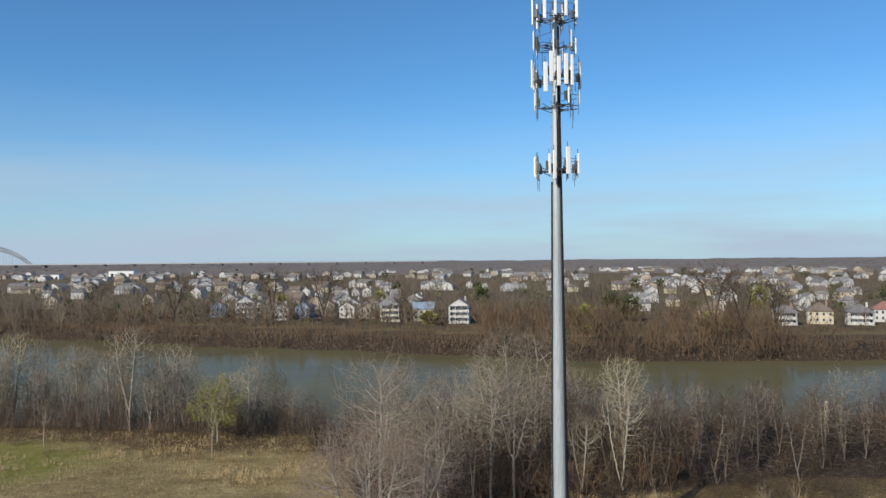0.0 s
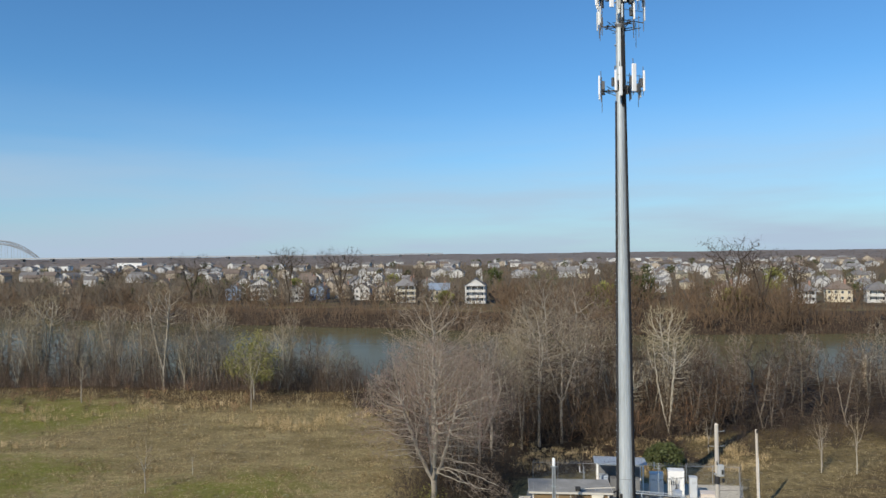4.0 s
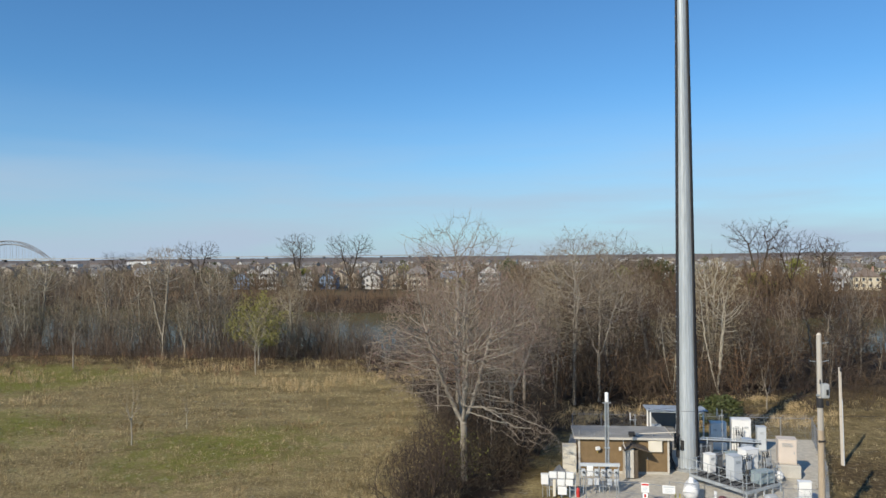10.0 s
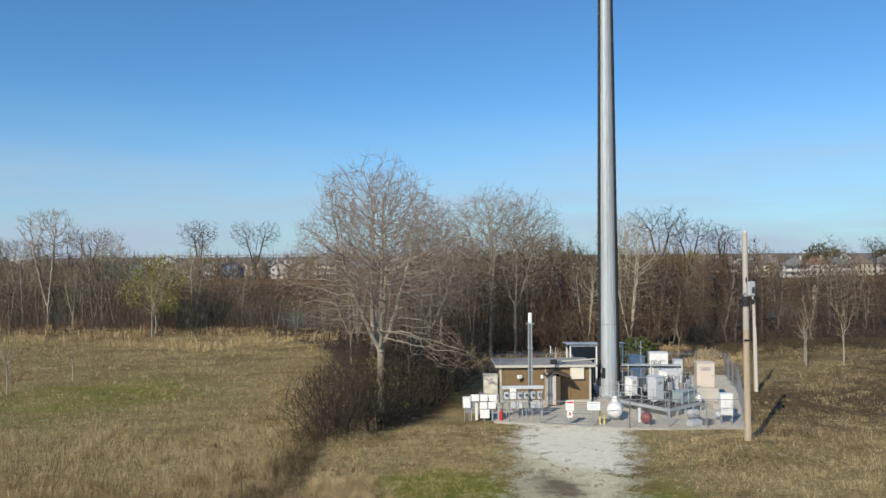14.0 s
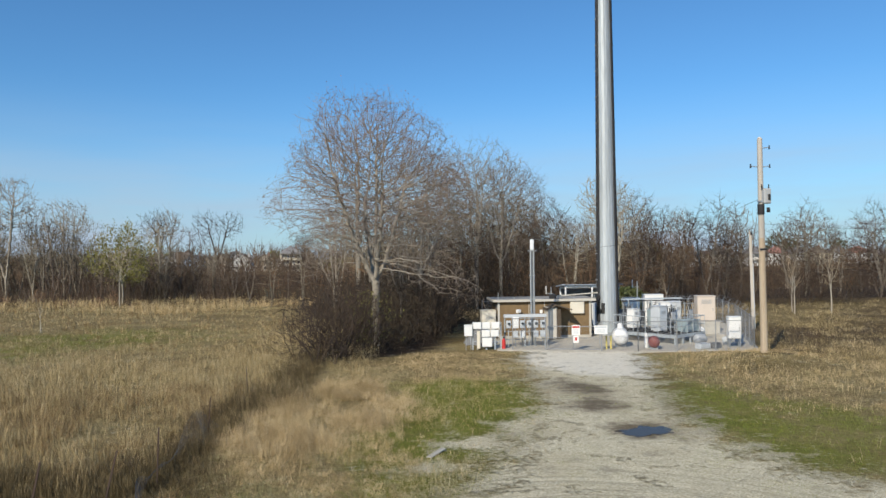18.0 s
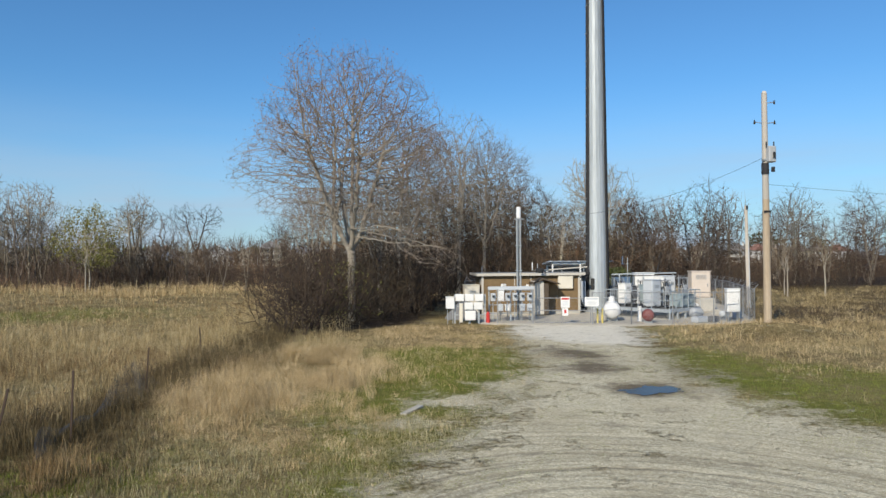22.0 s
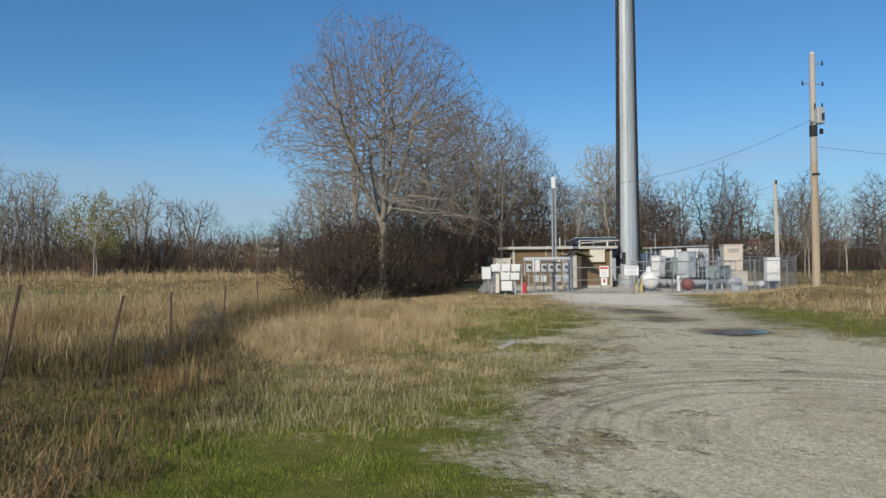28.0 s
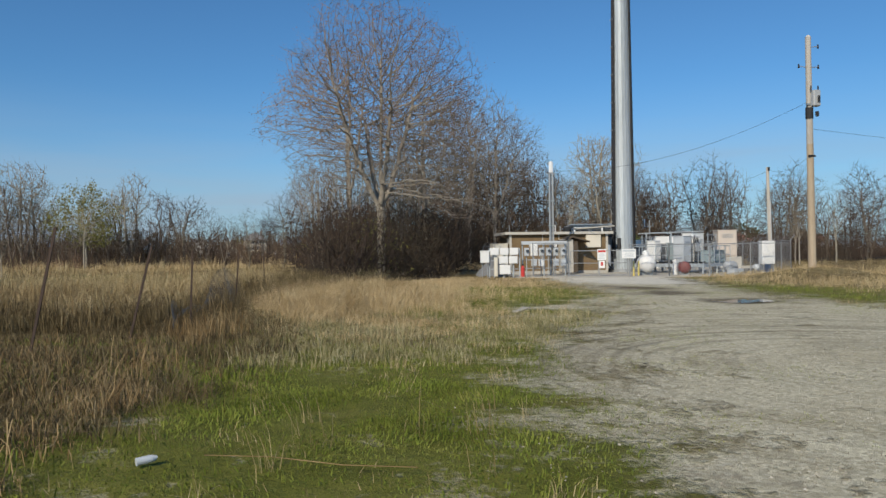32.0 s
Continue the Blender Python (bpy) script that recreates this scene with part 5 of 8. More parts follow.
# ---- utility poles and wires ----
def utility_pole():
    root = thing("utility_pole", pose(12.78, 50.6, 0.4, 0.3, -0.5, 0), "weathered brown wooden utility pole with a grey transformer cabinet", "utility pole")
    part("pole", tube((0, 0, -0.6), (0, 0, 6.2), 0.19, 0.158, 12), M["pole"], root)
    part("upper_pole", tube((0, 0, 6.2), (0, 0, 11.45), 0.158, 0.13, 12), M["pole_grey"], root, "greyed upper length of the pole")
    part("pole_cap", tube((0, 0, 11.45), (0, 0, 11.55), 0.135, 0.06, 12), M["pole_pale"], root)
    tr = part("transformer", box(0.16, -0.24, 8.0, 0.4, 0.32, 0.8, 0.05), M["tank_grey"], root, "grey boxed transformer")
    part("bracket", box(0, -0.12, 8.1, 0.5, 0.1, 0.08), M["steel_dull"], tr)
    part("vent", box(0.2, -0.45, 8.2, 0.12, 0.03, 0.3), M["dark"], tr)
    for dx in (-0.1, 0.3):
        part("bushing", tube((dx, -0.26, 8.8), (dx, -0.26, 9.02), 0.04, 0.03, 8), M["cable"], tr)
    part("cable_sleeve", tube((-0.02, -0.02, 7.45), (-0.01, -0.01, 7.98), 0.18, 0.18, 12), M["cable"], root)
    part("junction", box(0.36, -0.1, 7.55, 0.16, 0.12, 0.26, 0.02), M["cable"], root)
    for z, s in ((11.0, 1), (10.0, -1), (10.0, 1)):
        arm = part("insulator_arm", tube((0, 0, z - 0.05), (s * 0.55, 0, z + 0.02), 0.022, sides=6), M["steel_dull"], root)
        part("insulator", tube((s * 0.55, 0, z - 0.08), (s * 0.55, 0, z + 0.12), 0.05, 0.03, 8), M["cable"], arm)
    part("guy_clamp", box(0, -0.13, 5.55, 0.36, 0.08, 0.1), M["cable"], root)
    root2 = thing("service_pole", pose(22.2, 66.7, 0.0, 0, -1.0, 0), "bare bleached wooden service pole", "utility pole")
    part("pole", tube((0, 0, -0.5), (0, 0, 7.5), 0.14, 0.11, 10), M["pole_pale"], root2)
    part("weather_head", box(0, -0.1, 7.2, 0.12, 0.2, 0.3, 0.02), M["cable"], root2)
    part("service_conduit", tube((0.05, -0.15, 0.0), (0.05, -0.13, 5.0), 0.03, sides=6), M["grey"], root2)


utility_pole()


def wire(a, b, sag, label, r=0.009):
    a, b = Vector(a), Vector(b)
    n = 18
    pts = [a.lerp(b, i / n) - Vector((0, 0, 4 * sag * (i / n) * (1 - i / n))) for i in range(n + 1)]
    tagged(new("overhead_wire", strand("overhead_wire", pts, r, M["cable"])), label, "wire", "overhead wires")


wire((12.6, 50.6, 8.65), (3.15, 60.55, 6.3), 0.9, "slack black overhead cable strung between pole and mast", 0.009)
wire((12.7, 50.6, 6.0), (22.1, 66.65, 7.3), 0.4, "thin black overhead cable strung between two poles")
wire((12.9, 50.6, 7.35), (75, 60, 9.0), 1.2, "thin black overhead cable running off over the field", 0.008)
wire((22.1, 66.7, 7.2), (8.4, 71.0, 3.4), 0.5, "thin black service cable down to the yard")


def covered_pile():
    bm = bmesh.new()
    rows = []
    for i in range(7):
        f = i / 6
        rows.append([bm.verts.new((math.cos(2 * math.pi * k / 16) * (1 - f) * (1.1 + 0.12 * math.sin(3 * k)), math.sin(2 * math.pi * k / 16) * (1 - f) * (0.9 + 0.1 * math.cos(2 * k + i)), 1.35 * f ** 0.8 + 0.05 * math.sin(k * 2 + i))) for k in range(16)] if i < 6 else [bm.verts.new((0, 0, 1.4))])
    for a, b in zip(rows, rows[1:]):
        for k in range(16):
            if len(b) > 1:
                bm.faces.new((a[k], a[(k + 1) % 16], b[(k + 1) % 16], b[k]))
            else:
                bm.faces.new((a[k], a[(k + 1) % 16], b[0]))
    ob = tagged(part("tarpaulin", bm, M["tarp"]), "dark grey tarpaulin draped behind the white boxes", "tarpaulin")
    ob.matrix_world = pose(-0.1, 62.3, 0.03)


covered_pile()


def loose_yard_things():
    for x, y, w, d, h, mat, name, lab in ((12.4, 56.35, 0.9, 0.5, 0.3, "grey", "junction_box", "low grey ground-level junction box"), (13.3, 56.5, 0.7, 0.45, 0.28, "tarp", "junction_box", "low dark ground-level junction box"), (16.3, 60.6, 0.9, 0.7, 0.35, "concrete", "concrete_block", "rough concrete block on the gravel"), (15.9, 58.2, 0.5, 0.35, 0.5, "bluegrey", "junction_box", "blue-grey ground-level junction box")):
        root = thing(name, pose(x, y, 0.07, 0, 0, 20), lab, "box")
        part("body", box(0, 0, -0.02, w, d, h, 0.04), M[mat], root)
        part("lid", box(0, 0, h - 0.02, w * 0.94, d * 0.9, 0.04, 0.01), M[mat], root)
    tank(14.7, 57.6, 0.07, 0.2, 0.4, M["grey"], 20, "small pale grey cylinder lying by the platform", dome=False)
    # the first black box is made up to darken the gap beside the shelter
    cabinet("battery_cabinet", 8.75, 66.3, 0.07, 0.55, 0.6, 2.1, M["tarp"], "tall black box added to darken the gap between shelter and tower", rz=-5, doors=1)
    cabinet("battery_cabinet", 11.9, 67.4, 0.07, 1.1, 0.7, 1.6, M["tarp"], "low black power cabinet behind the tower", rz=10, doors=2)
    cabinet("equipment_cabinet", 14.9, 66.6, 0.07, 0.6, 0.6, 2.0, M["bluegrey"], "slim blue-grey cabinet beside the cable bridge", rz=12, doors=1)
    # hoses and cables on the gravel between shelter and tower
    for k, pts in enumerate((((8.4, 65.2, 2.2), (8.7, 65.4, 1.4), (8.8, 65.3, 0.5), (9.2, 65.2, 0.16)), ((8.4, 65.6, 2.0), (8.8, 65.7, 1.0), (9.1, 65.6, 0.3)), ((8.4, 64.9, 2.4), (8.9, 65.1, 2.5), (9.4, 65.3, 2.7)), ((8.4, 65.9, 1.6), (8.6, 66.0, 0.8), (9.2, 66.0, 0.2)))):
        tagged(new("feeder_hose", strand("feeder_hose", pts, 0.07, M["cable"], 7)), "thick black feeder hose between shelter and tower", "cable", "feeder hoses")


loose_yard_things()


def pipe_frame(x, y, z, rz, label, n, h, w):
    """Pipes and cable ladders standing between the cabinets."""
    root = thing("pipe_frame", pose(x, y, z, 0, 0, rz), label, "pipes", "pipe frames on the platform")
    for k in range(n):
        part("riser_pipe", tube((w * k / (n - 1), 0.08 * (k % 2), -0.02), (w * k / (n - 1), 0.08 * (k % 2), h - 0.12 * (k % 3)), 0.035, sides=7), M["steel_dark"] if k % 2 else M["steel_dull"], root)
    for q in (0.35, 0.7, 0.93):
        part("cross_pipe", tube((-0.1, 0.04, h * q), (w + 0.1, 0.04, h * q), 0.028, sides=6), M["steel_dull"], root)
    bx = part("breaker_box", box(w * 0.5, -0.12, h * 0.4, 0.42, 0.2, 0.55, 0.02), M["tank_grey"], root, "dull grey breaker box")
    part("latch", box(w * 0.5 + 0.15, -0.235, h * 0.4 + 0.25, 0.03, 0.03, 0.1), M["steel_dark"], bx)
    for k in range(3):
        part("cable_loop", strand_part([(w * 0.2 + 0.2 * k, -0.05, h * 0.9), (w * 0.25 + 0.2 * k, -0.16, h * 0.55), (w * 0.3 + 0.22 * k, -0.1, 0.1)]), M["cable"], root)


def strand_part(points):
    bm = bmesh.new()
    for a, b in zip(points, points[1:]):
        rod(bm, a, b, 0.03, sides=6)
    return bm


pipe_frame(12.3, 60.9, 0.67, 25, "dark pipes and cables standing between the platform cabinets", 6, 1.75, 1.0)
pipe_frame(13.9, 61.5, 0.67, 25, "steel pipes and a breaker box behind the generator housing", 5, 1.9, 0.9)
pipe_frame(10.4, 63.6, 0.07, 15, "dark cable pipes at the tower's foot", 5, 2.4, 0.8)
pipe_frame(15.3, 70.4, 0.07, -8, "dark pipes between the cabinets at the yard's back", 4, 2.0, 0.7)
cabinet("equipment_cabinet", 12.55, 63.4, 0.67, 0.7, 0.6, 1.25, M["teal"], "small teal-grey cabinet at the platform's back", rz=22.0, legs=0.15, doors=1)
tank(15.6, 62.6, 0.07, 0.28, 0.5, M["white"], 70, "small white drum lying beside the platform", dome=False)
tank(12.9, 57.6, 0.07, 0.3, 0.5, M["tank_grey"], 15, "grey drum lying before the platform", dome=False)


# ---- trees and scrub ----
rng = random.Random(21)


def crowned(seed, tips, height, rx, z0, trunk_r, twig, twiglets=3, reach=0.6, first=0.3, flare=1.0, droop=0.0, hollow=2.2, stems=1, uneven=1.0, leader=0.0):
    """A bare tree whose limbs fork again and again towards tips spread through its crown: rows of ends, radii and level."""
    g = np.random.default_rng(seed)
    d = g.normal(size=(tips, 3))
    d /= np.linalg.norm(d, axis=1, keepdims=True)
    d *= g.random((tips, 1)) ** (1 / (3.0 + hollow))
    ang = np.arctan2(d[:, 1], d[:, 0])
    lobes = 1 + uneven * 0.14 * np.sin(3 * ang + seed) + uneven * 0.10 * np.sin(5 * ang + 2 * seed + 3 * d[:, 2])
    up = 0.5 + 0.5 * d[:, 2]
    wide = 1 + (flare - 1) * up
    pts = np.stack([d[:, 0] * rx * lobes * wide, d[:, 1] * rx * lobes * wide, z0 + (height - z0) * up * (1 + uneven * 0.06 * np.sin(4 * ang + seed))], axis=1)
    rows = []

    def piece(a, b, ra, rb, lev, bend):
        if lev < 6 and np.linalg.norm(b - a) > 0.5:
            m = (a + b) / 2 + g.normal(0, bend, 3)
            rows.append((*a, *m, ra, (ra + rb) / 2, lev))
            rows.append((*m, *b, (ra + rb) / 2, rb, lev))
        else:
            rows.append((*a, *b, ra, rb, lev))

    def limb(idx, start, r, lev):
        n = len(idx)
        if n == 1:
            p = pts[idx[0]]
            piece(start, p, max(r, twig), twig * 0.8, 9, 0)
            out = p - start
            out /= max(np.linalg.norm(out), 1e-6)
            for _ in range(twiglets):
                q = out * 0.8 + g.normal(0, 0.45, 3) + np.array([0, 0, 0.35 - droop])
                b = p - out * reach * 0.35 * g.random()
                rows.append((*b, *(b + q * reach * g.uniform(0.6, 1.2)), twig * 0.75, 0.0, 9))
            return
        c = pts[idx].mean(axis=0)
        if lev == 0:
            b = np.array([c[0] * 0.05, c[1] * 0.05, z0 * 0.75 + height * first * 0.25])
        else:
            f = g.uniform(0.25, 0.38)
            b = start + (c - start) * f + g.normal(0, 0.035, 3) * min(1.5, np.linalg.norm(c - start))
        rb = max(trunk_r * (n / tips) ** 0.48 * (0.9 if lev else 0.8), twig)
        piece(start, b, max(r, twig), rb, lev, 0.05 * np.linalg.norm(b - start))
        k = 3 if (n > 30 and g.random() < 0.35) or (lev == 0 and n > 8) else 2
        cent = pts[g.choice(idx, k, replace=False)]
        for _ in range(2):
            lab = np.argmin((((pts[idx][:, None, :] - cent[None]) * np.array([1, 1, 0.85])) ** 2).sum(axis=2), axis=1)
            cent = np.array([pts[idx][lab == j].mean(axis=0) if (lab == j).any() else cent[j] for j in range(k)])
        groups = [idx[lab == j] for j in range(k) if (lab == j).any()]
        if len(groups) == 1:
            groups = [idx[: n // 2], idx[n // 2:]]
        for gr in groups:
            limb(gr, b, max(rb * (len(gr) / n) ** 0.4, twig), lev + 1)

    def mast(idx, start, r):
        """A leading stem that gives off a whorl of rising limbs again and again."""
        n = len(idx)
        if n < tips * 0.12 or start[2] > height * leader:
            limb(idx, start, r, 2)
            return
        order = idx[np.argsort(pts[idx][:, 2] - 0.32 * np.hypot(pts[idx][:, 0], pts[idx][:, 1]) + g.normal(0, 0.5, n))]
        low, rest = order[: int(n * 0.24)], order[int(n * 0.24):]
        turn = (ang[low] / (2 * math.pi) + g.random()) % 1.0
        sides = 3 if n < tips * 0.5 else 4
        b = start
        for j in range(sides):
            sec = low[(turn * sides).astype(int) % sides == j]
            step = np.array([g.normal(0, 0.035), g.normal(0, 0.035), height * 0.06 / sides])
            piece(b, b + step, r, r * 0.96, 1, 0.0)
            b, r = b + step, r * 0.96
            if len(sec) > 1:
                limb(sec, b, max(trunk_r * (len(sec) / tips) ** 0.48, twig), 2)
        mast(rest, b, min(r, trunk_r * (len(rest) / tips) ** 0.42))

    everyone = np.arange(tips)
    if leader:
        foot = np.array([0.0, 0.0, z0 * 0.8])
        rows.append((0, 0, -0.2, *foot, trunk_r * 1.15, trunk_r, 0))
        mast(everyone, foot, trunk_r)
    elif stems == 1:
        limb(everyone, np.array([0, 0, -0.2]), trunk_r, 0)
    else:
        lab = ((ang / (2 * math.pi) + 0.5) * stems).astype(int) % stems
        for j in range(stems):
            if (lab == j).sum() > 1:
                limb(everyone[lab == j], np.array([0, 0, -0.2]), trunk_r, 1)
    return np.array(rows)


def on_land(x, y, rz=0.0, s=1.0, sink=0.05):
    return pose(x, y, float(land(x, y)) - sink, 0, 0, rz) @ Matrix.Diagonal((s, s, s, 1))


def planted(ob, x, y, rz, s, sz=None):
    c = copy_thing(ob, pose(x, y, float(land(x, y)) - 0.05, 0, 0, rz))
    c.scale = (s, s, sz if sz else s)
    return c


def cloud(g, n, c, r, hollow=0.0, lumps=0.0):
    """Points spread through an egg-shaped space, gathered in loose lumps."""
    d = g.normal(size=(3 * n, 3))
    d *= g.random((3 * n, 1)) ** (1 / (3.0 + hollow)) / np.linalg.norm(d, axis=1, keepdims=True)
    edge = 1 + 0.10 * np.sin(4.1 * d[:, 0] + 3.0 * d[:, 2] + c[0]) + 0.09 * np.sin(5.3 * d[:, 1] - 4.0 * d[:, 2]) + 0.07 * np.sin(9 * d[:, 0] + 7 * d[:, 2])
    p = np.array(c) + d * np.array(r) * edge[:, None]
    f = np.sin(p[:, 0] * 1.7 + 2 * np.sin(p[:, 2] * 0.9)) + np.sin(p[:, 1] * 1.9 + p[:, 2] * 1.3) + np.sin(p[:, 2] * 2.1 + p[:, 0] * 0.8)
    return p[np.argsort(-(lumps * f + g.random(3 * n) * 3))][:n] if lumps else p[:n]


def vase(g, n, z0, z1, spread, foot=0.4, top=1.0):
    """Points inside a vase that opens upwards and rounds off at the top."""
    f = g.random(n) ** 0.7
    r = (foot + spread * f ** 0.8) * np.sqrt(np.clip(1 - np.clip((f - 0.72) / 0.28, 0, 1) ** 2 * 0.75, 0, 1)) * np.sqrt(g.random(n)) * top
    t = g.uniform(0, 2 * math.pi, n)
    return np.stack([r * np.cos(t), r * np.sin(t), z0 + (z1 - z0) * f], axis=1)


def grown(seed, targets, fork, twig, step=0.35, power=2.15, gnarl=0.12, twiglets=3, reach=0.5, rise=0.25, thin=2, most=0.4, stems=1, leaders=(), pull_to=1e9, lift=0.02):
    """A bare tree that grows towards free points of its crown: rows of ends, radii and level."""
    g = np.random.default_rng(seed)
    pts = np.asarray(targets)
    pos, par = [], []
    for k in range(stems):
        t = 2 * math.pi * k / stems
        spread = np.array([math.cos(t), math.sin(t)]) * (0.28 if stems > 1 else 0.0)
        last = -1
        for z in np.arange(-0.2, fork * (1 - 0.12 * k) + step, step):
            pos.append(np.array([*(spread * (0.3 + z)), z]) + g.normal(0, 0.02, 3))
            par.append(last)
            last = len(pos) - 1
    # leading stems that rise from the fork
    for dx, dy, top in leaders:
        last = int(np.argmin([abs(q[2] - fork) for q in pos]))
        a, n = pos[last].copy(), int((top - fork) / step)
        for k in range(1, n + 1):
            f = k / n
            pos.append(a + np.array([dx * f ** 0.75, dy * f ** 0.75, (top - fork) * f]) + g.normal(0, 0.04, 3))
            par.append(last)
            last = len(pos) - 1
    pos, par = np.array(pos), list(par)
    d = np.linalg.norm(pts[:, None] - pos[None], axis=2)
    near, dist = d.argmin(axis=1), d.min(axis=1)
    alive = np.ones(len(pts), dtype=bool)
    kids = np.zeros(200000, dtype=int)
    for _ in range(160):
        idx = np.nonzero(alive & (dist < pull_to))[0]
        if not len(idx):
            break
        way = pts[idx] - pos[near[idx]]
        way /= np.maximum(np.linalg.norm(way, axis=1, keepdims=True), 1e-6)
        who, inv = np.unique(near[idx], return_inverse=True)
        pull = np.zeros((len(who), 3))
        np.add.at(pull, inv, way)
        pull += g.normal(0, gnarl, pull.shape) * np.linalg.norm(pull, axis=1, keepdims=True) * 0.7 + np.linalg.norm(pull, axis=1, keepdims=True) * np.array([0, 0, lift])
        pull /= np.maximum(np.linalg.norm(pull, axis=1, keepdims=True), 1e-6)
        ok = kids[who] < 3
        if not ok.any():
            break
        fresh = pos[who[ok]] + pull[ok] * step
        kids[who[ok]] += 1
        first = len(pos)
        pos = np.concatenate([pos, fresh])
        par.extend(who[ok].tolist())
        idx = np.nonzero(alive)[0]
        d = np.linalg.norm(pts[idx][:, None] - fresh[None], axis=2)
        j = d.argmin(axis=1)
        dm = d[np.arange(len(idx)), j]
        better = dm < dist[idx]
        near[idx[better]], dist[idx[better]] = first + j[better], dm[better]
        alive[idx[dist[idx] < step * 1.25]] = False
    n = len(pos)
    par = np.array(par)
    count = np.bincount(par[par >= 0], minlength=n)
    tips = np.zeros(n)
    for i in range(n - 1, -1, -1):
        tips[i] = tips[i] if count[i] else 1.0
        if par[i] >= 0:
            tips[par[i]] += tips[i]
    rad = np.minimum(twig * tips ** (1 / power), most)
    rows = []
    for i in range(n):
        if par[i] < 0 or (count[i] == 1 and thin > 1 and i % thin):
            continue
        p = par[i]
        while par[p] >= 0 and count[p] == 1 and thin > 1 and p % thin:
            p = par[p]
        lev = 0 if rad[i] > most * 0.22 else 2 if rad[i] > twig * 2.6 else 9
        rows.append((*pos[p], *pos[i], min(rad[p], rad[i] * 1.6), rad[i], lev))
        if tips[i] < 2.5 and twiglets:
            out = pos[i] - pos[p]
            out /= max(np.linalg.norm(out), 1e-6)
            for _ in range(twiglets if count[i] == 0 else 1):
                q = out * 0.7 + g.normal(0, 0.45, 3) + np.array([0, 0, rise])
                rows.append((*pos[i], *(pos[i] + q * reach * g.uniform(0.5, 1.2)), rad[i] * 0.8, 0.0, 9))
    return np.array(rows)


# the great bare tree beside the yard: a round crown, and pale low limbs that arch over to one side
gt = np.random.default_rng(3)
arch = cloud(gt, 380, (3.8, -2.4, 5.2), (2.9, 3.0, 1.5))
arch[:, 2] -= 0.10 * (arch[:, 0] - 2.0) ** 2
big = grown(3, np.concatenate([cloud(gt, 8800, (0.1, 0.2, 10.9), (6.4, 6.4, 5.05), 1.1, 0.35), cloud(gt, 400, (-2.6, 0.0, 7.4), (3.4, 3.2, 2.2)), arch]), 4.3, 0.0085, 0.24, 2.2, 0.22, 4, 0.55, 0.25, 2, 0.27, leaders=((0.2, 0.3, 12.5), (-2.6, -0.6, 11.0), (2.2, 0.4, 11.0), (0.4, -2.4, 10.0), (-0.6, 2.5, 10.0)), pull_to=2.6, lift=0.3)
big_tree = tree_thing(big, on_land(-6.9, 63.3), M["bark_big"], M["twig_mauve"], "great spreading bare tree with grey limbs and reddish buds", split=7, trunk_sides=6)
ends = big[(big[:, 7] <= 0) & (big[:, 5] > 7.5)][:, 3:6]
new("bloom", leaf_mesh("bloom", ends, 0.05, M["bud"], 18)).parent = big_tree
mid_a = grown(8, np.concatenate([cloud(gt, 2000, (0.9, 0, 10.0), (4.2, 4.2, 4.6), 0.5, 0.5), cloud(gt, 200, (-0.5, 0, 6.0), (2.0, 2.0, 2.0))]), 4.5, 0.0105, 0.3, 2.3, 0.2, 3, 0.7, 0.3, 2, 0.19, leaders=((0.4, 0, 11.0), (2.4, 0.5, 10.0), (-1.2, -1.0, 9.5)), pull_to=3.0, lift=0.3)
t_a = tree_thing(mid_a, on_land(-2.6, 74.5, 0), M["bark_big"], M["twig"], "bare grey tree in the thicket by the yard", group="bare trees", split=7, trunk_sides=5)
mid_b = grown(14, vase(gt, 1150, 1.8, 13.3, 4.6), 0.9, 0.0145, 0.34, 2.3, 0.2, 3, 0.8, 0.4, 2, 0.13, stems=2, leaders=((1.2, 0.6, 9.5), (-1.6, 0.3, 9.0), (0.2, -1.5, 9.0)), pull_to=3.2, lift=0.25)
t_b = tree_thing(mid_b, on_land(22.8, 95.0, 10), M["bark_pale"], M["twig_pale"], "pale upright bare tree with rising limbs", group="bare trees", split=7, trunk_sides=5)
mid_c = grown(23, vase(gt, 1150, 4.0, 18.0, 5.0), 3.5, 0.023, 0.4, 2.3, 0.2, 3, 0.9, 0.4, 2, 0.17, leaders=((0.8, 0.5, 14.0), (-2.4, 0.4, 13.0), (1.6, -1.8, 12.5)), pull_to=3.6, lift=0.25)
t_c = tree_thing(mid_c, on_land(-57, 131.0, 0), M["bark_pale"], M["twig_pale"], "pale bare cottonwood rising over the bank", group="bare trees", split=7, trunk_sides=5)
mid_d = grown(31, np.concatenate([cloud(gt, 850, (0, 0, 7.4), (4.0, 4.0, 5.0), 0.3, 0.3), cloud(gt, 180, (0, 0, 2.4), (3.0, 3.0, 2.0))]), 1.6, 0.0145, 0.36, 2.35, 0.22, 3, 0.8, 0.4, 2, 0.14, stems=2, leaders=((1.0, 0.4, 8.0), (-1.2, -0.5, 8.5)), pull_to=3.2, lift=0.25)
t_d = tree_thing(mid_d, on_land(5, 96.0, 0), M["bark"], M["twig_brown"], "brown bare tree in dense woods", group="bare trees", split=7, trunk_sides=5)
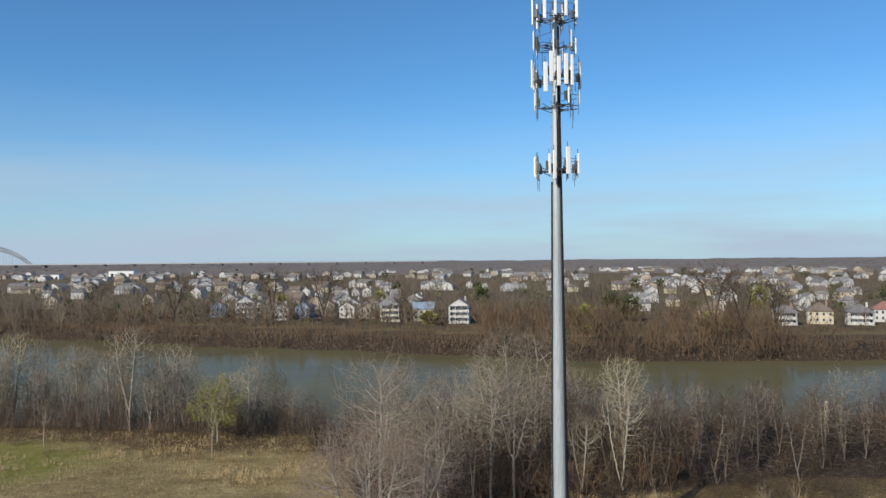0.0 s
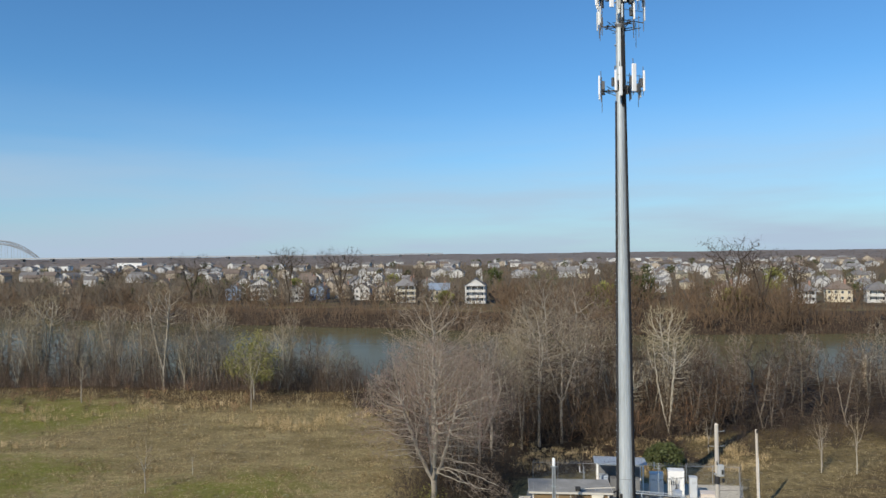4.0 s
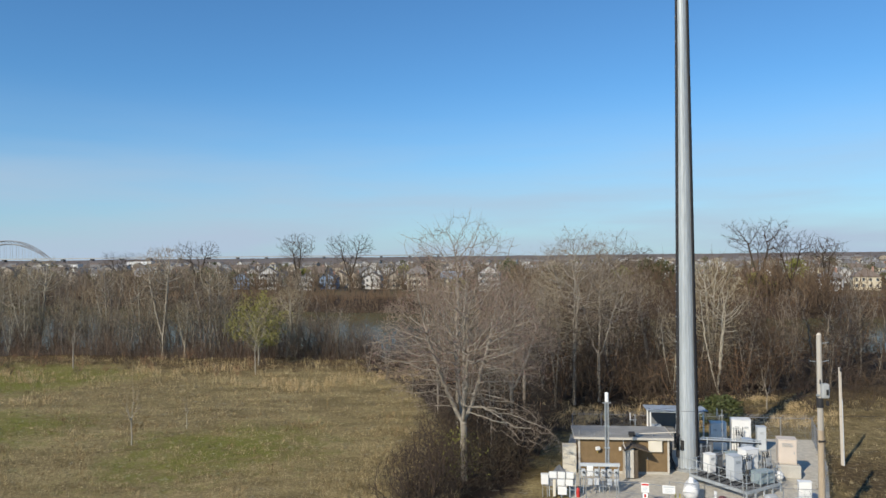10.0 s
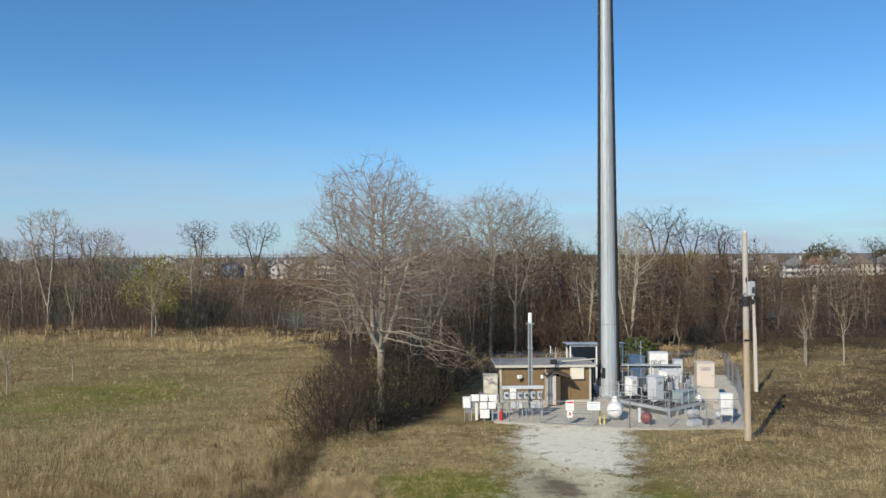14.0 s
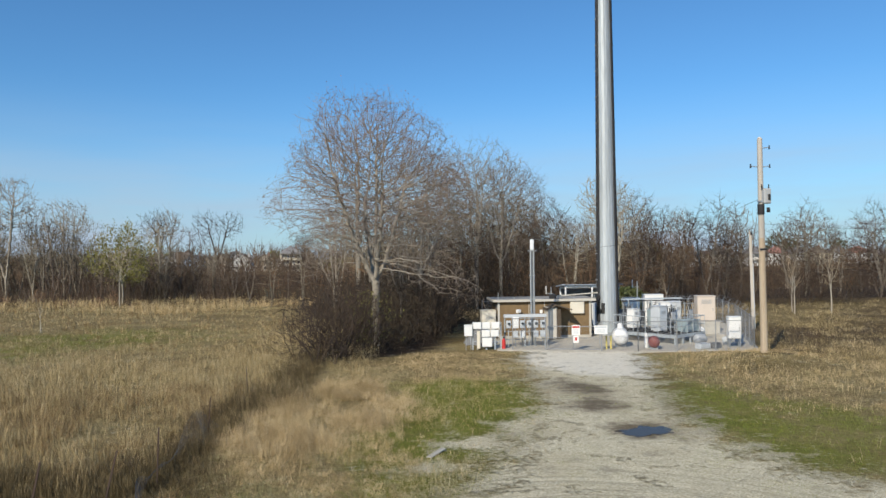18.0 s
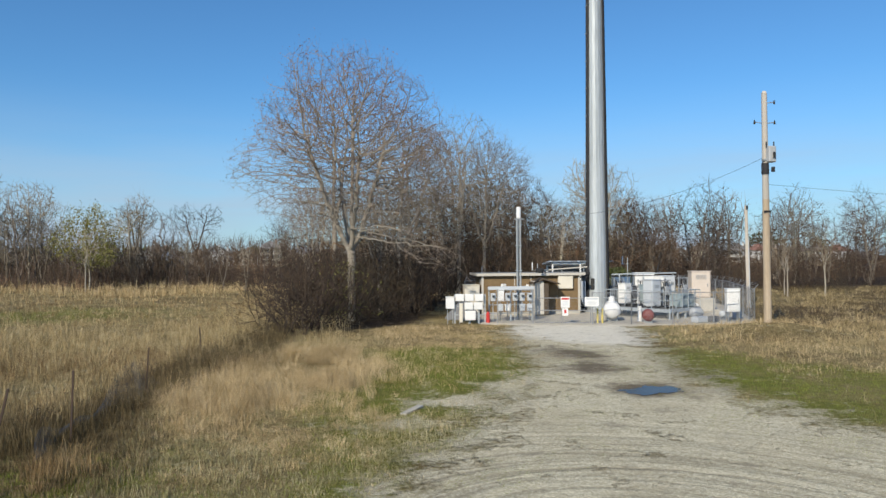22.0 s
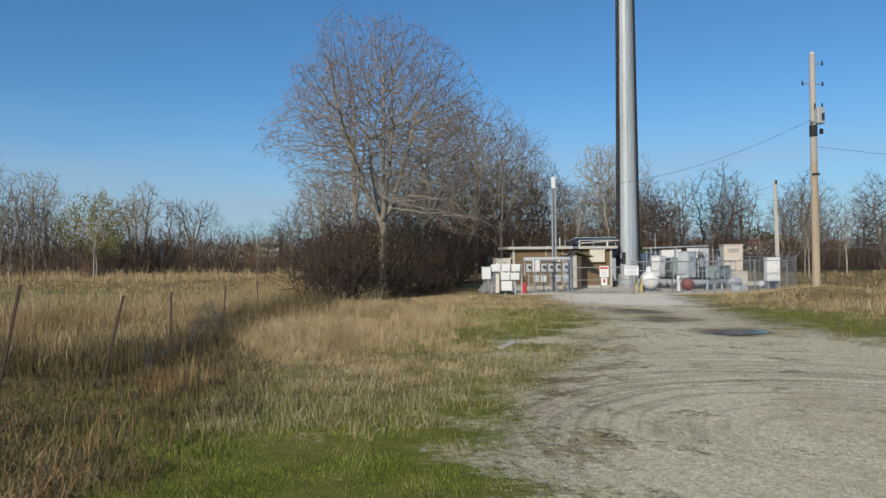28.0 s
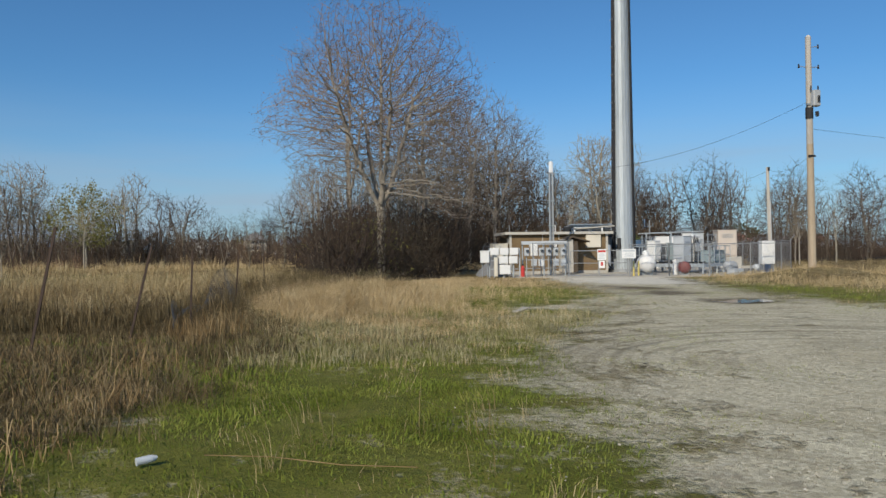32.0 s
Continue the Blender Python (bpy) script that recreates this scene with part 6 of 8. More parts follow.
mid_e = grown(37, np.concatenate([cloud(gt, 420, (-4, 0, 17.5), (6.0, 6.0, 6.0), 0.8, 0.6), cloud(gt, 420, (4.5, 1, 18.0), (5.5, 6.0, 5.5), 0.8, 0.6)]), 5.5, 0.038, 0.75, 2.25, 0.3, 3, 1.4, 0.2, 2, 0.5, leaders=((-3.0, 0, 15.0), (3.4, 0.5, 16.0), (0.5, 0, 14.0)), pull_to=5.0, lift=0.2)
t_e = tree_thing(mid_e, on_land(106, 262.0, 0), M["twig_dark"], M["twig_dark"], "old gnarled dark bare tree on the far bank", group="old bare trees on the far bank", split=5, trunk_sides=5)

# the woods behind the yard and along the bank
by_yard = [(t_a, 5.3, 90, 1.22), (t_a, -1.0, 80, 1.1), (t_a, -7.4, 80.5, 1.34), (t_a, 8.2, 91, 1.12), (t_a, -9.5, 86, 0.68), (t_a, -2.5, 87, 0.7), (t_a, -4.6, 70.0, 0.62), (t_b, -6.0, 93, 0.85), (t_d, 3.0, 88, 0.95), (t_d, 9.5, 93, 0.95), (t_d, 15.5, 98, 1.0), (t_b, 17.5, 94.5, 0.72), (t_d, 27.0, 97, 0.9), (t_d, 30.5, 101, 0.9)]
behind = [(t_d, -13, 97, 0.6), (t_d, -17, 106, 0.5), (t_d, -20, 113, 0.5), (t_d, -23, 121, 0.6), (t_b, -9, 102, 0.95), (t_d, -3, 100, 0.95), (t_b, 3, 100, 0.86), (t_d, 8, 103, 0.90), (t_b, 13, 106, 0.95), (t_d, 20, 106, 0.86), (t_d, -12, 111, 0.7), (t_d, -6, 110, 0.90), (t_b, 0, 108, 0.95), (t_a, 5, 112, 0.85), (t_d, 11, 115, 0.90), (t_b, -9, 120, 0.95), (t_d, -1, 118, 0.95), (t_b, 7, 121, 0.95), (t_d, 17, 116, 0.90), (t_d, 25, 112, 0.82), (t_d, -16, 125, 0.5), (t_d, 14, 124, 0.86), (t_b, 22, 122, 0.9)]
downstream = [(t_d, 36, 98, 0.8), (t_d, 41, 103, 0.8), (t_d, 47, 98, 0.75), (t_d, 53, 104, 0.8), (t_d, 60, 99, 0.75), (t_d, 66, 106, 0.85), (t_d, 73, 102, 0.8), (t_d, 80, 108, 0.85), (t_d, 88, 106, 0.9), (t_d, 96, 112, 0.9), (t_d, 104, 118, 0.9), (t_a, 44, 112, 0.45), (t_d, 34, 114, 0.7), (t_d, 56, 112, 0.65), (t_d, 112, 124, 0.95), (t_d, 118, 118, 0.9)]
tall = [(t_a, 9.6, 113, 1.42), (t_a, 13.6, 113.5, 1.36), (t_b, 17, 113, 0.95), (t_d, 21, 110, 1.0), (t_c, 25, 104, 0.82), (t_d, -1, 95, 0.95), (t_d, 6, 98, 0.95), (t_d, 12, 101, 1.0), (t_d, 17, 104, 1.05), (t_d, 22, 99, 0.85), (t_d, 27, 103, 0.95)]
for src, x, y, s in by_yard + behind + [(a, b, c, d * 1.2) for a, b, c, d in downstream] + tall:
    planted(src, x, y, rng.uniform(0, 360), s * rng.uniform(0.94, 1.06))
for k in range(38):
    x = -134 + k * 2.85 + rng.uniform(-1.3, 1.3)
    y = float(np.interp(x, NEAR_X, NEAR_Y)) - rng.uniform(3.5, 9.0)
    src = (t_c, t_d, t_b, t_c, t_d)[k % 5]
    planted(src, x, y, rng.uniform(0, 360), rng.uniform(0.52, 0.85) * (0.85 if src is t_d else 1.0))

for src, x, s in ((t_c, -83, 1.02), (t_c, -91.5, 0.95), (t_c, -49.5, 0.85), (t_b, -53.5, 0.95), (t_b, -74, 0.98), (t_b, -86, 1.1), (t_c, -100, 0.95), (t_b, -63, 0.9), (t_b, -46, 0.8)):
    planted(src, x, float(np.interp(x, NEAR_X, NEAR_Y)) - rng.uniform(4, 7), rng.uniform(0, 360), s)

# the filling of the thickets: thinner trees of the same woods
mid_f = grown(53, cloud(gt, 420, (0, 0, 6.2), (3.0, 3.0, 5.2), 0.3, 0.3), 1.2, 0.023, 0.42, 2.35, 0.22, 3, 0.8, 0.45, 2, 0.12, stems=2, leaders=((0.6, 0.2, 7.0), (-0.8, -0.4, 7.0)), pull_to=3.2, lift=0.25)
t_f = tree_thing(mid_f, on_land(-30, 129.0, 0), M["bark"], M["twig_brown"], "dark brown bare tree crowding the bank", group="bare trees", split=4, trunk_sides=5)
mid_g = grown(55, vase(gt, 430, 2.5, 14.0, 2.8), 1.6, 0.023, 0.42, 2.35, 0.2, 3, 0.9, 0.5, 2, 0.12, stems=2, leaders=((0.6, 0.2, 9.0), (-0.9, -0.4, 8.5)), pull_to=3.2, lift=0.25)
t_g = tree_thing(mid_g, on_land(-34, 131.0, 0), M["bark"], M["twig"], "grey bare tree crowding the bank", group="bare trees", split=4, trunk_sides=5)
for k in range(86):
    x = -150 + 1.48 * k + rng.uniform(-1, 1)
    y = float(np.interp(x, NEAR_X, NEAR_Y)) - rng.uniform(2.5, 10)
    planted((t_f, t_g, t_g)[k % 3], x, y, rng.uniform(0, 360), rng.uniform(0.75, 1.05), rng.uniform(0.5, 1.15) * (0.5 if x > -46 else 1.0))
for k in range(44):
    x, y = 26 + 2.2 * k + rng.uniform(-2, 2), rng.uniform(96, 122) + 0.12 * k
    planted((t_f, t_f, t_g)[k % 3], x, y, rng.uniform(0, 360), rng.uniform(0.75, 1.05), rng.uniform(0.65, 0.95))

# saplings out in the field
sap = crowned(41, 34, 6.6, 1.1, 2.0, 0.07, 0.011, 2, 0.5, 0.3, 1.1)
t_s = tree_thing(sap, on_land(-36.3, 73.8, 0), M["bark_pale"], M["twig_pale"], "thin pale sapling alone in the field", group="saplings in the field", split=3, trunk_sides=5)
for x, y, s in ((-65.5, 118.5, 1.5), (-36.0, 111.8, 1.35), (-33.5, 79.5, 0.55), (37.0, 77.6, 1.1), (33.6, 78.2, 1.0), (24.5, 86, 0.8), (34.6, 80, 0.9)):
    planted(t_s, x, y, rng.uniform(0, 360), s)
yel = crowned(47, 150, 10.4, 4.0, 2.6, 0.12, 0.014, 2, 0.7)
tree_thing(yel, on_land(-38.0, 120.5), M["bark_pale"], M["twig_pale"], "young tree flushed with yellow-green spring leaves", split=4, trunk_sides=5, leaves=leaf_mesh("foliage", tip_points(yel, 3800, 0.4, 3, 3.0), 0.17, M["leaf_spring"], 4))
ivy = np.random.default_rng(6)
cl = np.stack([ivy.normal(0, 0.9, 700) - 7.3, ivy.normal(0, 0.7, 700) + 63.6, ivy.uniform(0.2, 3.6, 700)], axis=1)
tagged(new("vine_leaves", leaf_mesh("vine_leaves", cl, 0.1, M["leaf_spring"], 12)), "olive-green vine leaves clinging round the tree's foot", "vine", kind="stuff")

# undergrowth: domes of arching stems
shrubs = []
for k, (mat, lab) in enumerate((("twig_dark", "dark tangled bare bramble thicket"), ("twig_brown", "brown bare many-stemmed shrub"), ("twig_russet", "russet bare many-stemmed shrub"), ("twig_brown", "brown bare twiggy scrub"))):
    rows = grown(60 + k, cloud(gt, 330, (0, 0, 2.0), (2.1, 2.1, 1.8), 0.4, 0.3), 0.35, 0.0085, 0.28, 2.4, 0.2, 2, 0.45, 0.2, 2, 0.05, stems=5)
    sh = new("shrub", segments_mesh("shrub", rows[:, :8], M[mat], 3))
    tagged(sh, lab, "shrub", "undergrowth")
    shrubs.append(sh)
shrubs[0].matrix_world = on_land(-10.7, 54.8, 0, 1.2)
shrubs[1].matrix_world = on_land(-4.0, 80.0)
shrubs[2].matrix_world = on_land(30.0, 99.0)
shrubs[3].matrix_world = on_land(-22.0, 129.0)
for x, y, s in ((-11.7, 55.8, 0.95), (-9.7, 55.6, 1.0), (-10.4, 56.8, 1.15), (-9.0, 58.2, 0.9), (-6.6, 59.6, 0.4), (-4.2, 61.4, 0.5), (-6.0, 62.6, 0.7), (-2.9, 63.6, 0.8), (-11.2, 59.6, 0.9), (-9.6, 61.5, 0.9), (-4.6, 64.6, 1.1), (-2.6, 66.0, 1.1), (-9.0, 65, 1.0), (-2.2, 70, 1.1), (-4.5, 71, 1.2), (-7.5, 69.5, 1.1), (-6.8, 75, 1.2), (-2.2, 75, 1.2), (-9.8, 74, 1.1), (-8.0, 60.0, 0.5), (-5.2, 60.6, 0.45)):
    planted(shrubs[0], x, y, rng.uniform(0, 360), s)
for x, y, s in ((1, 84, 1.2), (4, 86.5, 1.3), (7.5, 88, 1.3), (11, 90.5, 1.3), (14, 92, 1.2), (-2, 79, 1.3), (18.5, 97, 1.3), (22, 98, 1.1), (2.5, 90, 1.4), (9, 93, 1.4), (30, 99, 1.1), (34, 97, 1.0), (13, 95, 1.4), (-5, 84, 1.4), (5.5, 91, 1.5)):
    planted(shrubs[0], x, y, rng.uniform(0, 360), s, s * 1.3)


# the dense dark thicket at the great tree's foot
bramble_rows = grown(58, cloud(gt, 2300, (0, 0, 2.4), (2.7, 2.4, 2.6), 0.2, 0.25), 0.5, 0.009, 0.22, 2.4, 0.2, 3, 0.42, 0.15, 2, 0.06, stems=6)
bramble = tagged(new("bramble_thicket", segments_mesh("bramble_thicket", bramble_rows[:, :8], M["twig_dark"], 3)), "dense dark brown bramble thicket under the great tree", "thicket", "brambles under the great tree")
bramble.matrix_world = on_land(-9.2, 57.6)
for x, y, s, sz in ((-7.3, 60.4, 0.85, 0.8), (-10.4, 60.6, 0.8, 0.8), (-5.0, 63.2, 0.85, 0.85), (-8.6, 64.0, 1.0, 0.95), (-2.6, 66.4, 0.95, 1.0), (-5.6, 67.4, 1.1, 1.1), (-0.9, 69.6, 0.9, 1.1), (-3.2, 71.0, 1.15, 1.0), (-8.2, 69.5, 1.1, 0.9), (0.0, 74.0, 1.0, 1.0), (-6.4, 75.5, 1.2, 1.0)):
    planted(bramble, x, y, rng.uniform(0, 360), s, sz)


def joined_trees(name, spots, rows_of, material, label, category="woods"):
    """Countless trees or shrubs as one mesh: turned and scaled copies of a few bare ones."""
    out = []
    for k, (x, y, s, sz) in enumerate(spots):
        r = rows_of[k % len(rows_of)]
        t = rng.uniform(0, 2 * math.pi)
        c, n = math.cos(t) * s, math.sin(t) * s
        z = float(land(x, y))
        m = r[:, :8].copy()
        for o in (0, 3):
            m[:, o], m[:, o + 1] = r[:, o] * c - r[:, o + 1] * n + x, r[:, o] * n + r[:, o + 1] * c + y
            m[:, o + 2] = r[:, o + 2] * sz + z
        out.append(m)
    tagged(new(name, segments_mesh(name, np.concatenate(out), material, 3)), label, category, kind="stuff")


thicket = {"twig_dark": [], "twig_brown": [], "twig_russet": []}
count = 0
while count < 210:
    x, y = (rng.uniform(-27, 105), rng.uniform(70, 133)) if count < 110 else (rng.uniform(-8, 34), rng.uniform(82, 112))
    if float(inside_distance(np.array([x]), np.array([y]), WOODS)[0]) < 1.0 or (-1 < x < 25 and y < 86):
        continue
    thicket[rng.choice(("twig_dark", "twig_brown", "twig_brown", "twig_russet"))].append((x, y, rng.uniform(1.05, 1.6), rng.uniform(1.1, 1.9)))
    count += 1
for k in range(86):
    x = -138 + k * 1.35
    thicket[rng.choice(("twig_dark", "twig_dark", "twig_brown"))].append((x, float(np.interp(x, NEAR_X, NEAR_Y)) - rng.uniform(3, 11), rng.uniform(1.0, 1.7), rng.uniform(1.1, 2.1)))
for k in range(60):
    x = rng.uniform(-112, -24)
    s = rng.uniform(0.18, 0.5)
    thicket[rng.choice(("twig_dark", "twig_brown", "twig_russet"))].append((x, float(np.interp(x, NEAR_X, NEAR_Y)) - rng.uniform(11, 30), s, s))
brush_rows = [grown(66 + k, cloud(gt, 120, (0, 0, 2.0), (2.2, 2.2, 1.9), 0.3, 0.2), 0.3, 0.017, 0.42, 2.5, 0.22, 2, 0.6, 0.2, 2, 0.05, stems=4) for k in range(3)]
for key, spots in thicket.items():
    joined_trees("undergrowth", spots, brush_rows, M[key], {"twig_dark": "dark tangled", "twig_brown": "brown bare", "twig_russet": "russet bare"}[key] + " undergrowth through the woods and along the bank", "undergrowth")

for k in range(44):
    x, y = rng.uniform(25, 80), rng.uniform(84, 103)
    if y - 84 < 0.12 * (x - 25):
        continue
    planted(rng.choice((shrubs[0], shrubs[0], shrubs[1])), x, y, rng.uniform(0, 360), rng.uniform(0.55, 1.1), rng.uniform(0.5, 1.2))

for k in range(60):
    x, y = rng.uniform(13, 62), rng.uniform(84, 103)
    if y < 87 and x < 24 or y - 84 < 0.1 * (x - 25):
        continue
    planted(rng.choice((shrubs[0], shrubs[0], shrubs[1])), x, y, rng.uniform(0, 360), rng.uniform(0.6, 1.15), rng.uniform(0.6, 1.3))

# evergreen bush behind the yard
g2 = np.random.default_rng(9)
p = g2.normal(size=(2600, 3))
p = p / np.linalg.norm(p, axis=1, keepdims=True) * (g2.uniform(0.5, 1.0, (2600, 1)) ** 0.4) * np.array([2.1, 1.8, 1.5]) * (1 + 0.16 * np.sin(p[:, :1] * 5) * np.cos(p[:, 1:2] * 4))
p[:, 2] += 1.35
ev = thing("evergreen_bush", on_land(17.6, 80.0), "rounded dark green evergreen bush behind the fence", "bush")
new("foliage", leaf_mesh("foliage", p[p[:, 2] > 0.0], 0.2, M["leaf_green"], 2)).parent = ev
new("stems", segments_mesh("stems", crowned(71, 24, 2.4, 1.4, 0.2, 0.06, 0.015, 0, stems=4)[:, :8], M["bark"], 4)).parent = ev

# ---- the far bank ----
far_rows = [crowned(81 + k, 20, 10.0, 3.5, 0.6, 0.18, 0.095, 2, 1.4, 0.2, 1.1, 0.0, 0.8) for k in range(4)]


bank_spots = []
for k in range(260):
    if k < 110:
        x, d, s = rng.uniform(12, 118), rng.uniform(3, 74), rng.uniform(0.85, 1.5)
    elif k < 180:
        x, d, s = rng.uniform(-330, -125), rng.uniform(4, 75), rng.uniform(0.55, 1.0)
    else:
        x, d, s = rng.uniform(-130, 330), rng.uniform(3, 34), rng.uniform(0.35, 0.75)
    bank_spots.append((x, float(np.interp(x, FAR_X, FAR_Y)) + d, s, s))
for k in range(150):
    x = rng.uniform(-340, 40) if k < 110 else rng.uniform(100, 330)
    bank_spots.append((x, float(np.interp(x, FAR_X, FAR_Y)) + rng.uniform(28, 78), *[rng.uniform(0.6, 1.2)] * 2))
for k in range(60):
    x = rng.uniform(15, 118)
    bank_spots.append((x, float(np.interp(x, FAR_X, FAR_Y)) + rng.uniform(4, 60), *[rng.uniform(1.1, 1.65)] * 2))
joined_trees("far_bank_woods", bank_spots, far_rows, M["scrub_far"], "russet and brown bare woods along the far bank")
for x, y, s in ((-127, 340, 1.02), (-80, 335, 1.14), (-56, 332, 1.12), (97, 266, 1.18), (118, 262, 0.9), (-185, 385, 0.85), (62, 300, 0.8), (-20, 315, 0.7), (205, 300, 0.75)):
    planted(t_e, x, y, rng.uniform(0, 360), s)


def scrub_band(name, seed, count, where, size, material, label):
    """Countless bare stems as one mesh, in uneven clumps."""
    g = np.random.default_rng(seed)
    x, y = where(g, count)
    z = land(x, y)
    lumps = 0.35 + 0.65 * np.clip(0.5 + 0.5 * np.sin(x * 0.21 + 2 * np.sin(x * 0.047 + seed)) * np.cos(y * 0.19 + x * 0.03) + 0.3 * np.sin(x * 0.9 + y * 0.7), 0, 1.2)
    h = (size[0] + (size[1] - size[0]) * g.random(count) ** 1.5) * lumps
    a = g.uniform(0, 2 * math.pi, count)
    lean = g.uniform(0.1, 0.75, count)
    bx, by = x + np.cos(a) * lean * h * 0.4, y + np.sin(a) * lean * h * 0.4
    tx, ty = x + np.cos(a) * lean * h, y + np.sin(a) * lean * h
    r = size[2]
    s1 = np.stack([x, y, z - 0.2, bx, by, z + h * 0.55, np.full(count, r), np.full(count, r * 0.7)], axis=1)
    s2 = np.stack([bx, by, z + h * 0.55, tx, ty, z + h, np.full(count, r * 0.7), np.zeros(count)], axis=1)
    tagged(new(name, segments_mesh(name, np.concatenate([s1, s2]), material, 3)), label, "scrub", kind="stuff")


def along_far(lo, hi, depth, first=0.0):
    def where(g, n):
        x = g.uniform(lo, hi, n)
        return x, np.interp(x, FAR_X, FAR_Y) + first + depth * g.random(n)
    return where


def along_near(lo, hi, depth):
    def where(g, n):
        x = g.uniform(lo, hi, n)
        return x, np.interp(x, NEAR_X, NEAR_Y) - 2 - depth * g.random(n)
    return where


scrub_band("bank_scrub", 1, 13000, along_far(-340, 330, 22, 0), (1.0, 5.5, 0.06), M["scrub_far"], "russet and brown bare scrub lining the far bank")
scrub_band("bank_scrub", 2, 8000, along_far(-340, 330, 52, 10), (1.5, 6.5, 0.07), M["scrub_far"], "brown bare scrub behind the far bank")
scrub_band("shore_scrub", 3, 11000, along_near(-140, 120, 10), (1.5, 8.5, 0.03), M["twig_brown"], "brown bare stems crowding the near bank")
scrub_band("shore_scrub", 4, 5000, along_near(-140, -25, 7), (2.0, 9.0, 0.03), M["twig"], "grey bare saplings crowding the near bank")


def mound_leaves(x, y, rx, rz, n, size, mat, label, seed):
    g = np.random.default_rng(seed)
    q = g.normal(size=(n, 3))
    q = q / np.linalg.norm(q, axis=1, keepdims=True) * g.uniform(0.45, 1.0, (n, 1)) * np.array([rx, rx, rz])
    q[:, :2] *= (1 + 0.25 * np.sin(q[:, 2:3] * 1.7))
    q[:, 2] += rz * 0.85
    root = thing("tree", on_land(x, y), label, "tree", "evergreens on the far bank")
    new("crown", leaf_mesh("crown", q, size, M[mat], seed)).parent = root
    part("trunk", tube((0, 0, -0.5), (0, 0, rz), 0.3, 0.15, 6), M["bark"], root)


for k, (x, y, rx, rz, mat) in enumerate(((76, 335, 6, 8, "leaf_green"), (85, 338, 5, 7, "leaf_green"), (225, 370, 7, 9, "leaf_green"), (250, 395, 6, 8, "leaf_green"), (100, 275, 5, 5, "leaf_spring"), (55, 290, 6, 6, "leaf_spring"), (-8, 326, 4, 3.5, "leaf_spring"), (-112, 415, 6, 6, "leaf_spring"), (-95, 420, 5, 5.5, "leaf_spring"), (-150, 420, 6, 6, "leaf_green"), (-300, 420, 8, 6, "leaf_green"), (300, 420, 7, 8, "leaf_green"), (180, 420, 6, 7, "leaf_spring"), (20, 420, 5, 8, "leaf_green"), (-40, 440, 5, 6, "leaf_spring"))):
    mound_leaves(x, y, rx, rz, 900, 0.75, mat, "dark evergreen tree among houses" if mat == "leaf_green" else "tree in early yellow-green leaf among houses", 200 + k)


# ---- houses across the water ----
def gable_roof(w, d, h, over, along_x):
    bm = bmesh.new()
    W, D = w / 2 + over, d / 2 + over
    t = 0.25
    for dz in (0.0, t):
        if along_x:
            pts = [(-W, -D, dz), (W, -D, dz), (W, 0, h + dz), (-W, 0, h + dz), (-W, D, dz), (W, D, dz)]
        else:
            pts = [(-W, -D, dz), (-W, D, dz), (0, D, h + dz), (0, -D, h + dz), (W, -D, dz), (W, D, dz)]
        v = [bm.verts.new(p) for p in pts]
        bm.faces.new((v[0], v[1], v[2], v[3]))
        bm.faces.new((v[3], v[2], v[5], v[4]))
    vs = list(bm.verts)
    lo, hi = vs[:6], vs[6:]
    for a, b in ((0, 1), (1, 2), (2, 5), (5, 4), (4, 3), (3, 0)):
        bm.faces.new((lo[a], lo[b], hi[b], hi[a]))
    return bm


def hip_roof(w, d, h, over):
    bm = bmesh.new()
    W, D = w / 2 + over, d / 2 + over
    r = max(W - D, 0.4)
    base = [bm.verts.new(p) for p in ((-W, -D, 0), (W, -D, 0), (W, D, 0), (-W, D, 0))]
    low = [bm.verts.new(p) for p in ((-W, -D, -0.25), (W, -D, -0.25), (W, D, -0.25), (-W, D, -0.25))]
    a, b = bm.verts.new((-r, 0, h)), bm.verts.new((r, 0, h))
    for f in ((base[0], base[1], b, a), (base[1], base[2], b), (base[2], base[3], a, b), (base[3], base[0], a), tuple(reversed(low))):
        bm.faces.new(f)
    for i in range(4):
        bm.faces.new((low[i], low[(i + 1) % 4], base[(i + 1) % 4], base[i]))
    return bm


